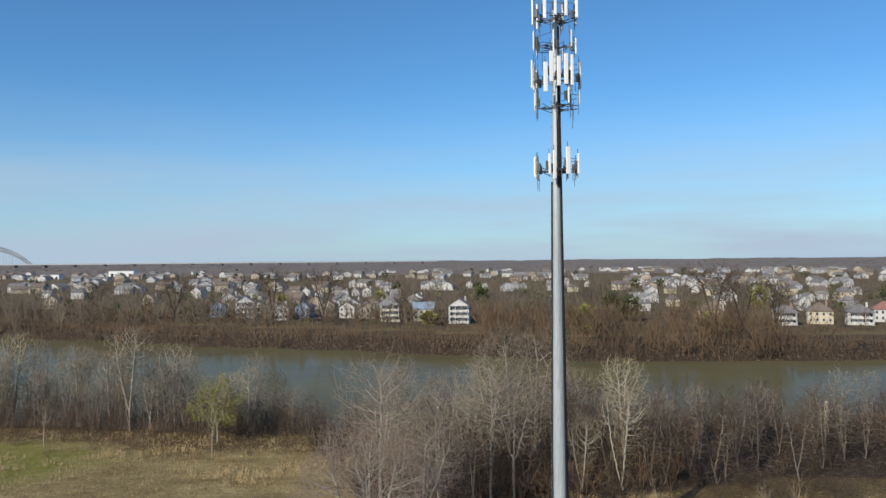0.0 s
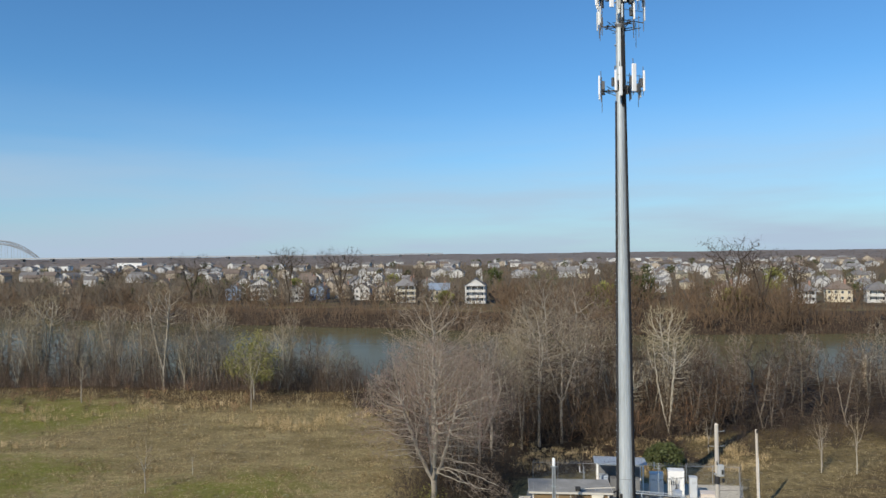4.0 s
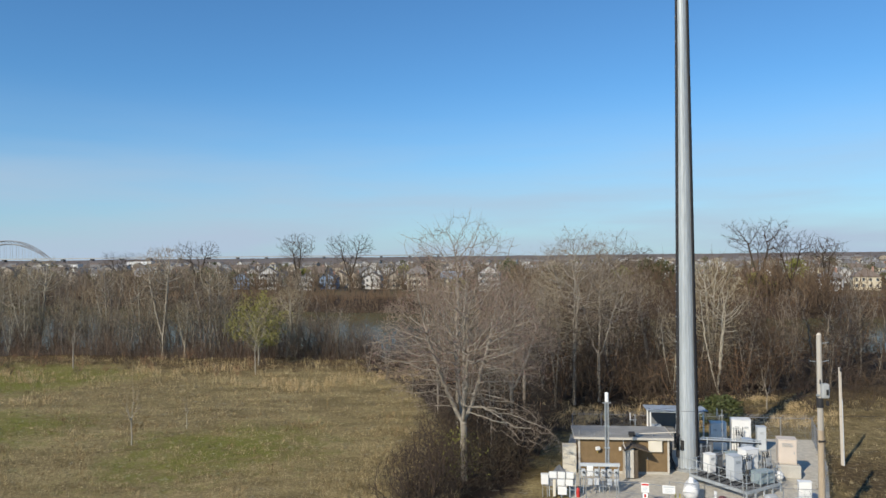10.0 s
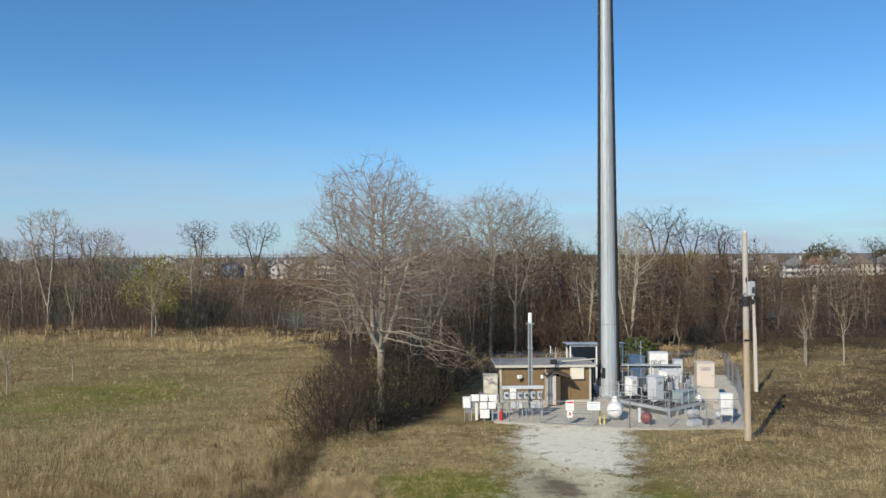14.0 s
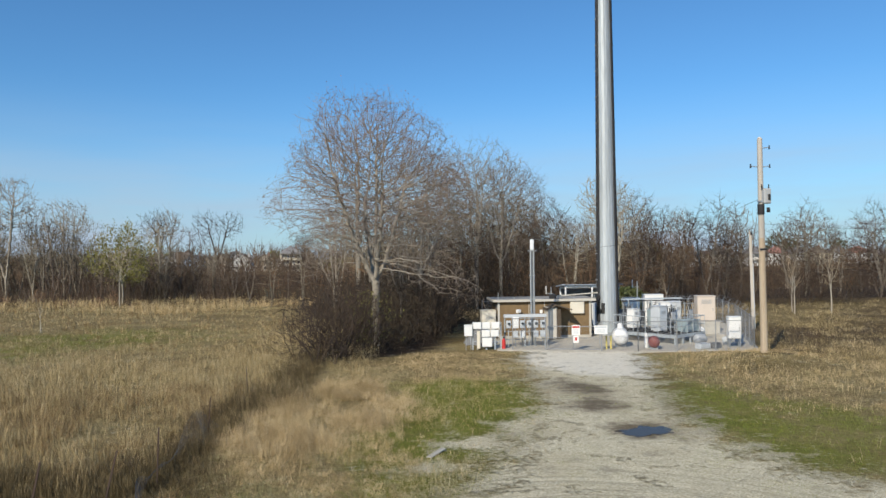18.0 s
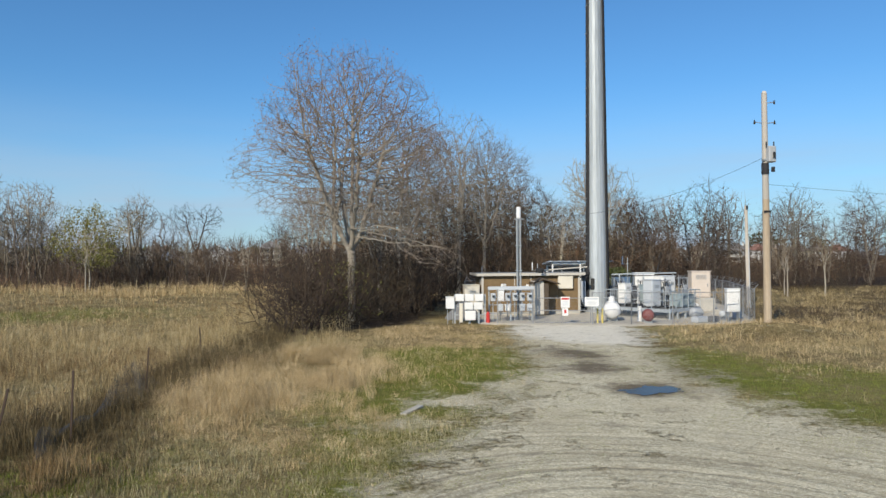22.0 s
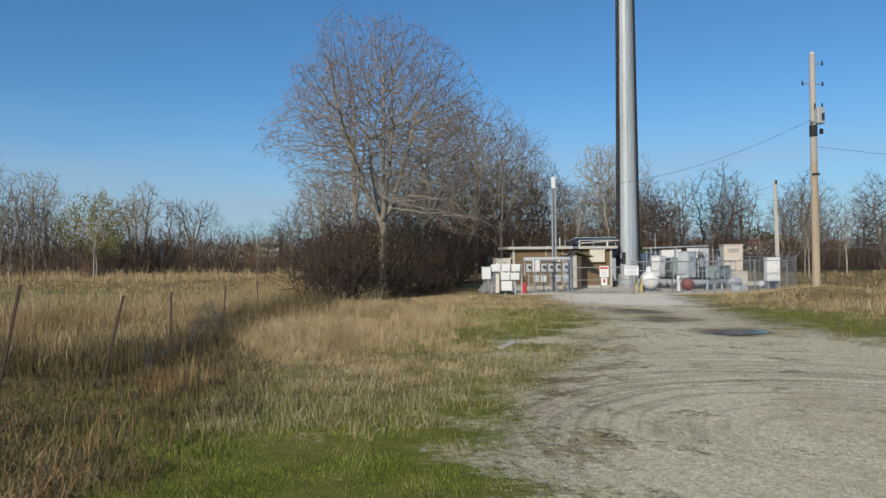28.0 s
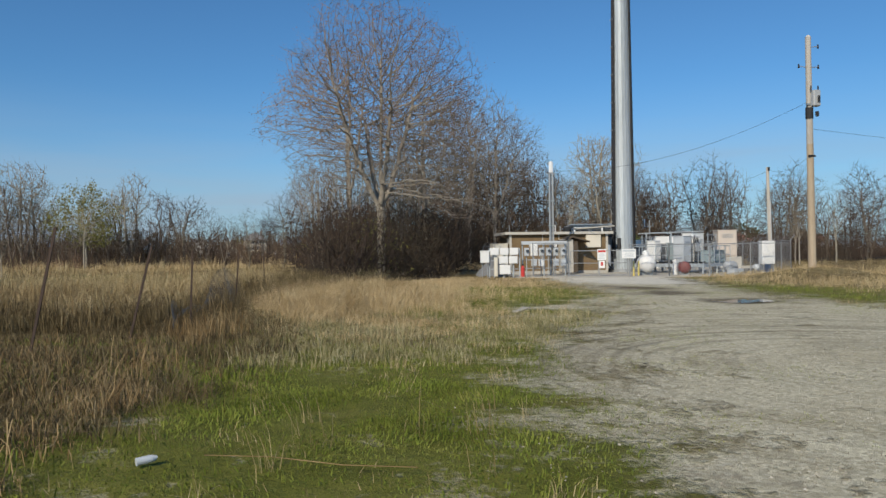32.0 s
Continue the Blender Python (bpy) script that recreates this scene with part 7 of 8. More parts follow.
def house(m, w, d, storeys, wall, roof, style, balcony, label, plain=False):
    root = thing("house", m, label, "house", "houses across the water")
    sh = 3.0
    H = storeys * sh + 0.5
    bm = box(0, 0, -0.5, w, d, H + 0.5)
    rh = w * 0.36 if style == "front" else d * 0.34
    if style != "hip":
        if style == "front":
            v = [bm.verts.new(p) for p in ((-w / 2, -d / 2, H), (w / 2, -d / 2, H), (0, -d / 2, H + rh), (-w / 2, d / 2, H), (w / 2, d / 2, H), (0, d / 2, H + rh))]
        else:
            v = [bm.verts.new(p) for p in ((-w / 2, -d / 2, H), (-w / 2, d / 2, H), (-w / 2, 0, H + rh), (w / 2, -d / 2, H), (w / 2, d / 2, H), (w / 2, 0, H + rh))]
        bm.faces.new(v[:3])
        bm.faces.new(v[3:])
    part("wall", bm, M[wall], root)
    rb = hip_roof(w, d, rh, 0.5) if style == "hip" else gable_roof(w, d, rh, 0.45, style != "front")
    rf = part("roof", rb, M[roof], root)
    rf.location = (0, 0, H + (0.25 if style == "hip" else 0.02))
    ch = part("chimney", box(w * 0.28, d * 0.1, H - rf.location.z, 0.9, 0.7, rh + 1.0), M["h_brick"] if wall != "h_white" else M["h_white"], rf)
    cols = 2 if plain else max(2, round(w / 2.8))
    for s in range(storeys):
        for c in range(cols):
            x = -w / 2 + w * (c + 0.5) / cols
            win = part("window", box(x, -d / 2 - 0.04, 0.5 + s * sh + 0.85, 1.25, 0.1, 1.6), M["h_white"], root)
            part("pane", box(x, -d / 2 - 0.10, 0.5 + s * sh + 0.95, 1.05, 0.04, 1.4), M["pane"], win)
        for yy in () if plain else (-d * 0.22, d * 0.22):
            win = part("window", box(-w / 2 - 0.04, yy, 0.5 + s * sh + 0.85, 0.1, 1.1, 1.5), M["h_white"], root)
            part("pane", box(-w / 2 - 0.1, yy, 0.5 + s * sh + 0.95, 0.04, 0.9, 1.3), M["pane"], win)
    if balcony:
        for s in range(storeys):
            z = 0.5 + s * sh
            dk = part("balcony", box(0, -d / 2 - 1.1, z - 0.2, w * 0.86, 2.2, 0.2), M["h_white"], root)
            part("railing", box(0, -d / 2 - 2.12, z + 0.8, w * 0.86, 0.08, 0.1), M["h_white"], dk)
            for k in range(7):
                part("baluster", box(-w * 0.42 + w * 0.84 * k / 6, -d / 2 - 2.12, z, 0.1, 0.08, 0.8), M["h_white"], dk)
        for k in range(4):
            part("column", box(-w * 0.42 + w * 0.84 * k / 3, -d / 2 - 2.05, -0.3, 0.28, 0.28, storeys * sh + 0.6), M["h_white"], root)
        part("porch_roof", box(0, -d / 2 - 1.1, storeys * sh + 0.35, w * 0.9, 2.5, 0.25), M[roof], root)
    return root


def base(x, y, rz=0):
    return pose(x, y, float(land(x, y)), 0, 0, rz)


H1 = house(base(-104, 378, 8), 11, 12, 3, "h_white", "r_grey", "front", True, "tall white house with stacked balconies on the far bank")
H2 = house(base(-119, 380, 14), 9, 12, 2, "h_blue", "r_grey", "front", False, "blue gabled house on the far bank")
H3 = house(base(-82, 362, 10), 9, 11, 2, "h_white", "r_brown", "front", False, "white gabled house on the far bank")
H4 = house(base(-27, 348, 4), 11, 12, 3, "h_cream", "r_pale", "hip", True, "cream hip-roofed house with porches on the far bank")
H5 = house(base(6, 336, -6), 11, 12, 3, "h_white", "r_grey", "front", True, "tall white balconied house on the far bank")
H6 = house(base(145, 314, -20), 11, 11, 2, "h_grey", "r_grey", "hip", True, "grey hip-roofed house with double porch on the far bank")
H7 = house(base(163, 320, -22), 12, 12, 2, "h_cream", "r_brown", "hip", False, "cream hip-roofed house on the far bank")
H8 = house(base(176, 312, -22), 12, 11, 2, "h_white", "r_grey", "hip", True, "white porch-fronted house on the far bank")
H9 = house(base(195, 326, -24), 11, 12, 2, "h_white", "r_red", "hip", False, "white house with a red-brown roof on the far bank")
H10 = house(base(-11, 352, 2), 12, 11, 2, "h_cream", "r_blue", "side", False, "cream house with a blue-grey roof on the far bank")
H11 = house(base(-92, 384, 8), 9, 11, 2, "h_tan", "r_brown", "front", False, "tan gabled house on the far bank")
kinds = [H1, H2, H3, H4, H5, H7, H8, H9, H10, H11, H3, H7, H11]
row = [(-73, 376, 1), (-62, 385, 9), (-50, 372, 2), (-40, 366, 9), (210, 332, 6), (226, 340, 5), (242, 346, 6), (258, 352, 7), (-249, 462, 9), (118, 330, 5), (-190, 470, 9)]
for x, y, k in row:
    copy_thing(kinds[k], base(x, y, rng.uniform(-15, 15))).scale = (0.84, 0.84, 0.84)
S1 = house(base(-60, 420, 20), 10, 12, 2, "h_white", "r_grey", "front", False, "white gabled house in the town beyond", True)
S2 = house(base(-90, 432, -10), 11, 11, 2, "h_tan", "r_brown", "side", False, "tan gabled house in the town beyond", True)
S3 = house(base(-30, 426, 5), 10, 11, 2, "h_grey", "r_pale", "hip", False, "grey hip-roofed house in the town beyond", True)
S4 = house(base(230, 372, 5), 11, 12, 2, "h_cream", "r_grey", "hip", False, "cream hip-roofed house in the town beyond", True)
S5 = house(base(-130, 440, 5), 9, 11, 2, "h_white", "r_pale", "front", False, "white pale-roofed house in the town beyond", True)
plain_kinds = [S1, S2, S3, S4, S5, S1, S5]
for ob in (H1, H2, H3, H4, H5, H6, H7, H8, H9, H10, H11):
    ob.scale = (0.84, 0.84, 0.84)
for r in range(11):
    yy = 402 + r * 36
    for c in range(28):
        fx = -0.56 + 1.14 * (c + rng.random() * 0.8) / 28
        x, y = fx * yy, yy + rng.uniform(-10, 10)
        if (-0.02 < fx < 0.24 and y < 620) or rng.random() < 0.46 or (fx < -0.3 and y < 560):
            continue
        ob = copy_thing(rng.choice(plain_kinds), base(x, y, rng.choice((0, 90, 180, 270)) + rng.uniform(-12, 12)))
        k = rng.uniform(0.55, 0.85)
        ob.scale = (k, k, k)
town_spots = []
for k in range(1300):
    y = 345 + 520 * rng.random() ** 1.4
    x = rng.uniform(-0.66, 0.66) * y
    if k % 4 == 0:
        x, y = rng.uniform(-330, 40), rng.uniform(325, 365) + (60 if x < -150 else 0)
    town_spots.append((x, y, *[rng.uniform(0.75, 1.5)] * 2))
town_rows = [crowned(91 + k, 11, 9.0, 3.2, 0.8, 0.2, 0.13, 2, 1.5, 0.2, 1.1, 0.0, 0.8) for k in range(4)]
joined_trees("town_trees", town_spots, town_rows, M["twig_far"], "grey-brown bare trees among the far houses")
def over_town(g, n):
    y = 395 + 560 * g.random(n) ** 1.2
    return g.uniform(-0.66, 0.66, n) * y, y


scrub_band("town_scrub", 5, 6500, over_town, (2.0, 8.0, 0.15), M["twig_far"], "grey-brown bare trees crowding between the far houses")
scrub_band("town_scrub", 6, 3500, over_town, (2.0, 6.5, 0.16), M["scrub_far"], "brown bare trees crowding between the far houses")


# the town's further rows of roofs, warehouses and trees
def far_roofs(seed, n, wall, roof, label):
    """Countless small gabled houses, far off: one mesh of walls and one of roofs."""
    g = np.random.default_rng(seed)
    y = 640 + 860 * g.random(n) ** 0.9
    x = g.uniform(-0.66, 0.68, n) * y
    keep = np.sin(x * 0.011 + 2 * np.sin(y * 0.006)) + np.sin(y * 0.013 + x * 0.004) > -0.75
    x, y = x[keep], y[keep]
    n = len(x)
    t = g.choice((0.0, math.pi / 2), n) + g.normal(0, 0.2, n)
    w, d, h, r = g.uniform(4.5, 7, n), g.uniform(5, 8, n), g.uniform(4, 6.5, n), g.uniform(2.2, 3.4, n)
    z = land(x, y)
    c, q = np.cos(t), np.sin(t)

    def at(u, v, k):
        return np.stack([x + u * c - v * q, y + u * q + v * c, z + k], axis=1)

    o = np.zeros(n)
    body = np.stack([at(-w, -d, o - 1), at(w, -d, o - 1), at(w, d, o - 1), at(-w, d, o - 1), at(-w, -d, h), at(w, -d, h), at(w, d, h), at(-w, d, h), at(o, -d, h + r), at(o, d, h + r)], axis=1).reshape(-1, 3)
    i = (np.arange(n) * 10)[:, None]
    me = raw_mesh("far_houses", body, [np.concatenate([i + np.array([[0, 1, 5, 4]]), i + np.array([[1, 2, 6, 5]]), i + np.array([[2, 3, 7, 6]]), i + np.array([[3, 0, 4, 7]])]), np.concatenate([i + np.array([[4, 5, 8]]), i + np.array([[6, 7, 9]])])], M[wall])
    tagged(new("far_houses", me), label, "houses", kind="stuff")
    e = 0.6
    top = np.stack([at(-w - e, -d - e, h - 0.3), at(o, -d - e, h + r + 0.15), at(w + e, -d - e, h - 0.3), at(-w - e, d + e, h - 0.3), at(o, d + e, h + r + 0.15), at(w + e, d + e, h - 0.3)], axis=1).reshape(-1, 3)
    i = (np.arange(n) * 6)[:, None]
    me = raw_mesh("far_house_roofs", top, [np.concatenate([i + np.array([[0, 1, 4, 3]]), i + np.array([[1, 2, 5, 4]])])], M[roof])
    tagged(new("far_house_roofs", me), "roofs of " + label, "roofs", kind="stuff")


far_roofs(401, 105, "h_white", "r_grey", "white gabled houses far across the town")
far_roofs(402, 110, "h_tan", "r_brown", "tan gabled houses far across the town")
far_roofs(403, 85, "h_grey", "r_pale", "grey pale-roofed houses far across the town")


def over_far_town(g, n):
    y = 620 + 1150 * g.random(n) ** 0.9
    return g.uniform(-0.7, 0.7, n) * y, y


scrub_band("town_scrub", 7, 9000, over_far_town, (4.0, 12.0, 0.4), M["twig_far"], "grey-brown bare trees crowding the far town")
scrub_band("town_scrub", 8, 4500, over_far_town, (3.0, 9.0, 0.35), M["scrub_far"], "brown bare trees crowding the far town")


def crown_clumps(name, seed, n, where, size, leaf, mat, label):
    """Countless far leafy crowns as one mesh of leaf sprays."""
    g = np.random.default_rng(seed)
    x, y = where(g, n)
    per = 90
    q = g.normal(size=(n * per, 3))
    q = q / np.linalg.norm(q, axis=1, keepdims=True) * g.uniform(0.4, 1.0, (n * per, 1))
    s = np.repeat(g.uniform(size[0], size[1], n), per)[:, None]
    c = np.repeat(np.stack([x, y, land(x, y)], axis=1), per, axis=0) + q * s * np.array([1, 1, 0.9]) + np.concatenate([np.zeros((n * per, 2)), s * 1.15], axis=1)
    tagged(new(name, leaf_mesh(name, c, leaf, M[mat], seed)), label, "trees", kind="stuff")


def among_houses(g, n):
    y = 372 + 420 * g.random(n) ** 1.3
    return g.uniform(-0.6, 0.62, n) * y, y


crown_clumps("evergreen_trees", 411, 46, over_far_town, (3.0, 6.0), 1.5, "leaf_green", "dark evergreens scattered through the far town")
crown_clumps("evergreen_trees", 412, 44, among_houses, (2.2, 4.2), 0.9, "leaf_green", "dark evergreens among the houses")
crown_clumps("budding_trees", 413, 60, among_houses, (2.2, 4.6), 0.5, "leaf_bud", "trees in first olive-green leaf among the houses")


def warehouse(x, y, w, d, h):
    root = thing("warehouse", base(x, y, 4), "long low white warehouse beyond the houses", "warehouse", "warehouses beyond the town")
    part("wall", box(0, 0, -1, w, d, h + 1), M["h_bright"], root)
    part("roof", box(0, 0, h, w + 1, d + 1, 0.6), M["r_pale"], root)
    for k in range(4):
        part("loading_door", box(-w * 0.36 + w * 0.24 * k, -d / 2 - 0.1, 0, w * 0.1, 0.3, h * 0.55), M["pane"], root)


warehouse(-590, 1330, 44, 26, 11)
warehouse(-640, 1180, 30, 18, 8)
warehouse(330, 1420, 60, 24, 8)
warehouse(420, 1500, 46, 22, 8)


# ---- distance ----
def far_woods():
    """The canopy of endless leafless woods, as one rough sheet."""
    g = np.random.default_rng(77)
    rows_y = [1250.0]
    while rows_y[-1] < 4850:
        rows_y.append(rows_y[-1] * 1.018)
    rows_y = np.array(rows_y)
    f = np.linspace(-0.85, 0.85, 480)
    fx, gy = np.meshgrid(f, rows_y)
    x = fx * gy + g.uniform(-1, 1, fx.shape) * gy * 0.0016
    y = gy * (1 + g.uniform(-0.008, 0.008, fx.shape))
    h = 9 + 2.0 * np.sin(x * 0.006 + y * 0.003) + 1.5 * np.sin(x * 0.021 + 1) + g.uniform(-0.8, 1.2, fx.shape)
    h *= smooth(1250, 1700, y)
    z = land(x, y) + h - 0.3
    v = np.stack([x, y, z], axis=-1).reshape(-1, 3)
    nx, ny = len(f), len(rows_y)
    i = (np.arange(ny - 1)[:, None] * nx + np.arange(nx - 1)[None, :]).ravel()
    tagged(new("far_woods", raw_mesh("far_woods", v, [np.stack([i, i + 1, i + nx + 1, i + nx], axis=1)], M["wood_far"])), "grey-brown leafless woods reaching to the skyline", "woods", kind="stuff")


far_woods()


def bridge():
    """A tied-arch road bridge on the skyline."""
    root = thing("arch_bridge", pose(-1432, 2500, 0, 0, 0, 3), "distant grey steel double-arch road bridge", "bridge")
    part("deck", box(250, 0, 17, 2300, 26, 4), M["steel_dull"], root)
    for k in range(-8, 14):
        part("pier", box(k * 100 + 50, 0, -8, 8, 20, 26), M["steel_dark"], root)
    for c in (-137, -411):
        for yy in (-12, 12):
            bm = bmesh.new()
            n = 26
            up = [Vector((c - 137 + 274 * i / n, yy, 21 + 62 * (1 - (2 * i / n - 1) ** 2))) for i in range(n + 1)]
            lo = [Vector((c - 137 + 274 * i / n, yy, 21 + 50 * (1 - (2 * i / n - 1) ** 2))) for i in range(n + 1)]
            for line in (up, lo):
                for a, b in zip(line, line[1:]):
                    rod(bm, a, b, 1.6, sides=4)
            for i in range(n):
                rod(bm, up[i], lo[i + 1], 0.7, sides=4)
            part("arch_rib", bm, M["steel_dull"], root)
            for i in range(1, n, 2):
                part("hanger", tube(lo[i], (lo[i].x, yy, 20), 0.5, sides=4), M["steel_dull"], root)


bridge()


# ---- grass, gravel and small things on the ground ----
def blades(name, x, y, h, w, seed, material, label, bend=0.5, category="grass", comb=True):
    g = np.random.default_rng(seed)
    n = len(x)
    z = land(x, y) - 0.02
    a = g.uniform(0, 2 * math.pi, n)
    side = np.stack([np.cos(a), np.sin(a), np.zeros(n)], axis=1)
    b = 2.5 * math.pi * wave(x, y, 2.6) + g.normal(0, 0.75, n)
    if not comb:
        b = g.uniform(0, 2 * math.pi, n)
    a = np.where(g.random(n) < 0.6, b + math.pi / 2 + g.normal(0, 0.5, n), a)
    side = np.stack([np.cos(a), np.sin(a), np.zeros(n)], axis=1)
    lean = np.stack([np.cos(b), np.sin(b), np.zeros(n)], axis=1) * (g.uniform(0.05, bend, n) * h)[:, None]
    root = np.stack([x, y, z], axis=1)
    midp = root + lean * 0.3 + np.stack([np.zeros(n), np.zeros(n), h * 0.58], axis=1)
    tip = root + lean + np.stack([np.zeros(n), np.zeros(n), h * (1 - 0.45 * np.minimum(1.2, np.linalg.norm(lean, axis=1) / h) ** 2)], axis=1)
    s = side * (w / 2)[:, None]
    v = np.stack([root - s, root + s, midp + s * 0.8, midp - s * 0.8, tip], axis=1).reshape(-1, 3)
    o = (np.arange(n) * 5)[:, None]
    me = raw_mesh(name, v, [o + np.array([[0, 1, 2, 3]]), o + np.array([[3, 2, 4]])], material)
    return tagged(new(name, me), label, category, kind="stuff")


def arched(name, x, y, cx, cy, h, w, seed, material, label, droop=0.5, category="grass"):
    """Long grass blades that spring from their tussock and arch over."""
    g = np.random.default_rng(seed)
    n = len(x)
    b = np.arctan2(y - cy, x - cx) + g.normal(0, 1.0, n) + 0.5 * np.sin(cx * 1.1 + cy)
    way = np.stack([np.cos(b), np.sin(b), np.zeros(n)], axis=1)
    a = b + math.pi / 2 + g.normal(0, 0.6, n)
    side = np.stack([np.cos(a), np.sin(a), np.zeros(n)], axis=1) * (w / 2)[:, None]
    up = np.array([[0, 0, 1.0]])
    root = np.stack([x, y, land(x, y) - 0.02], axis=1)
    over = g.uniform(0.1, 1.0, n) * droop
    p1 = root + up * (h * 1.15)[:, None] + way * (h * 0.1)[:, None]
    p2 = root + up * (h * np.clip(1.05 - 1.1 * over, 0.05, 1.2))[:, None] + way * (h * (0.15 + 0.9 * over))[:, None]
    rows = []
    for t, k in ((0.0, 1.0), (0.38, 0.95), (0.72, 0.7), (1.0, 0.0)):
        c = root * (1 - t) ** 2 + p1 * (2 * t * (1 - t)) + p2 * t ** 2
        rows += [c - side * k, c + side * k] if k else [c]
    v = np.stack(rows, axis=1).reshape(-1, 3)
    o = (np.arange(n) * 7)[:, None]
    me = raw_mesh(name, v, [np.concatenate([o + np.array([[0, 1, 3, 2]]), o + np.array([[2, 3, 5, 4]])]), o + np.array([[4, 5, 6]])], material)
    return tagged(new(name, me), label, category, kind="stuff")


def tussocks(name, seed, n, per, bounds, keep, h0, h1, w0, mat, label, clump, droop):
    """Tussocks of arching blades, each with its own height."""
    g = np.random.default_rng(seed)
    x0, x1, y0, y1 = bounds
    cx, cy = g.uniform(x0, x1, 8 * n), g.uniform(y0, y1, 8 * n)
    k = g.random(8 * n) < keep(cx, cy)
    cx, cy = cx[k][:n], cy[k][:n]
    size = g.uniform(0.4, 1.2, len(cx)) * (0.6 + 0.8 * wave(cx, cy, 0.8))
    q = np.repeat(np.arange(len(cx)), per)
    m = len(q)
    x, y = cx[q] + g.normal(0, clump, m) * size[q], cy[q] + g.normal(0, clump, m) * size[q]
    h = g.uniform(h0, h1, m) * size[q]
    arched(name, x, y, cx[q], cy[q], h, g.uniform(0.6, 1.3, m) * w0, seed, M[mat], label, droop)


def scatter(seed, n, x0, x1, y0, y1, keep, clump=0.0):
    g = np.random.default_rng(seed)
    x, y = g.uniform(x0, x1, n), g.uniform(y0, y1, n)
    k = g.random(n) < keep(x, y)
    x, y = x[k], y[k]
    if clump:
        q = g.integers(0, max(1, len(x) // 9), len(x))
        x = x[q] + g.normal(0, clump, len(x))
        y = y[q] + g.normal(0, clump, len(y))
    return x, y


def wave(x, y, f):
    return 0.5 + 0.25 * (np.sin(x * f + 1.3 * np.sin(y * f * 0.7)) + np.sin(y * f * 1.1 + 1.7 * np.sin(x * f * 0.6 + 2)))


def tall_keep(x, y):
    road, green, woods, town, mud = masks(x, y)
    left = smooth(-8.2, -10.5, x + 0.0 * y)
    edge = inside_distance(x, y, ROAD)
    verge = smooth(-0.6, -2.6, edge) * (1 - 0.55 * smooth(-11, -12.5, x) * smooth(32, 29, y))
    return np.clip((1 - road) * (1 - 0.93 * green) * verge, 0, 1) * (0.25 + 0.75 * np.clip(2.2 * wave(x, y, 0.75) * (0.4 + wave(x, y, 2.1)) - 0.55, 0, 1))


def straw(name, seed, n, x0, x1, y0, y1, h0, h1, w0, label, clump=0.12, bend=0.55):
    x, y = scatter(seed, n, x0, x1, y0, y1, tall_keep, clump)
    g = np.random.default_rng(seed + 900)
    h = g.uniform(h0, h1, len(x)) * (0.35 + 1.1 * wave(x, y, 0.42) * (0.5 + wave(x, y, 1.3)))
    blades(name, x, y, h, g.uniform(0.6, 1.3, len(x)) * w0, seed, M["straw"], label, bend)


def beyond_fence(x, y):
    """Left of the fallen fence."""
    fx = np.interp(y, [34.5, 36.7, 43.3, 46.3, 56.5], [-15.5, -14.5, -13.4, -11.9, -11.2])
    return smooth(0.2, -0.6, x - fx) * smooth(33.4, 34.6, y + 0.12 * (x + 15.5))


def within(poly, soft=0.7):
    return lambda x, y: smooth(-soft, soft, inside_distance(x, y, poly) + 1.2 * (wave(x, y, 2.0) - 0.5))


def bunches(name, seed, n, bounds, keep, h0, h1, w0, mat, label, clump, bend, per=9, low=lambda x, y: np.ones(len(x))):
    """Bunch grass: blades gathered in tussocks of uneven height."""
    g = np.random.default_rng(seed)
    x0, x1, y0, y1 = bounds
    cx, cy = g.uniform(x0, x1, 6 * n // per), g.uniform(y0, y1, 6 * n // per)
    k = g.random(len(cx)) < keep(cx, cy)
    cx, cy = cx[k][: n // per], cy[k][: n // per]
    size = g.uniform(0.45, 1.15, len(cx)) * (0.55 + 0.9 * wave(cx, cy, 0.9))
    q = g.integers(0, len(cx), n)
    x, y = cx[q] + g.normal(0, clump, n) * size[q], cy[q] + g.normal(0, clump, n) * size[q]
    h = (h0 + (h1 - h0) * g.random(n)) * size[q] * low(cx, cy)[q]
    blades(name, x, y, h, g.uniform(0.6, 1.3, n) * w0, seed, M[mat], label, bend)


tussocks("dry_grass", 301, 1700, 22, (-36, -11, 33.5, 58), beyond_fence, 0.35, 0.95, 0.008, "straw", "tall dry straw-coloured grass beyond the fallen fence", 0.18, 1.1)
tussocks("dry_grass", 317, 3400, 9, (-60, -8, 44, 78), tall_keep, 0.18, 0.48, 0.016, "straw", "dry grass tussocks over the field", 0.16, 0.8)
tussocks("matted_grass", 318, 1400, 8, (-60, -8, 44, 84), tall_keep, 0.15, 0.42, 0.02, "matted", "brown grass tussocks over the field", 0.16, 0.9)
tussocks("dry_grass", 319, 2600, 8, (-120, -12, 76, 130), tall_keep, 0.2, 0.55, 0.028, "straw", "dry grass tussocks in the far field", 0.3, 1.0)
tussocks("matted_grass", 320, 2600, 6, (-120, -12, 76, 132), tall_keep, 0.2, 0.5, 0.032, "matted", "brown grass tussocks in the far field", 0.3, 0.9)
tussocks("dry_grass", 323, 1800, 10, (6, 62, 34, 92), lambda x, y: tall_keep(x, y) * smooth(36, 52, y), 0.15, 0.45, 0.018, "straw", "brown dead grass tussocks round the yard", 0.2, 0.9)
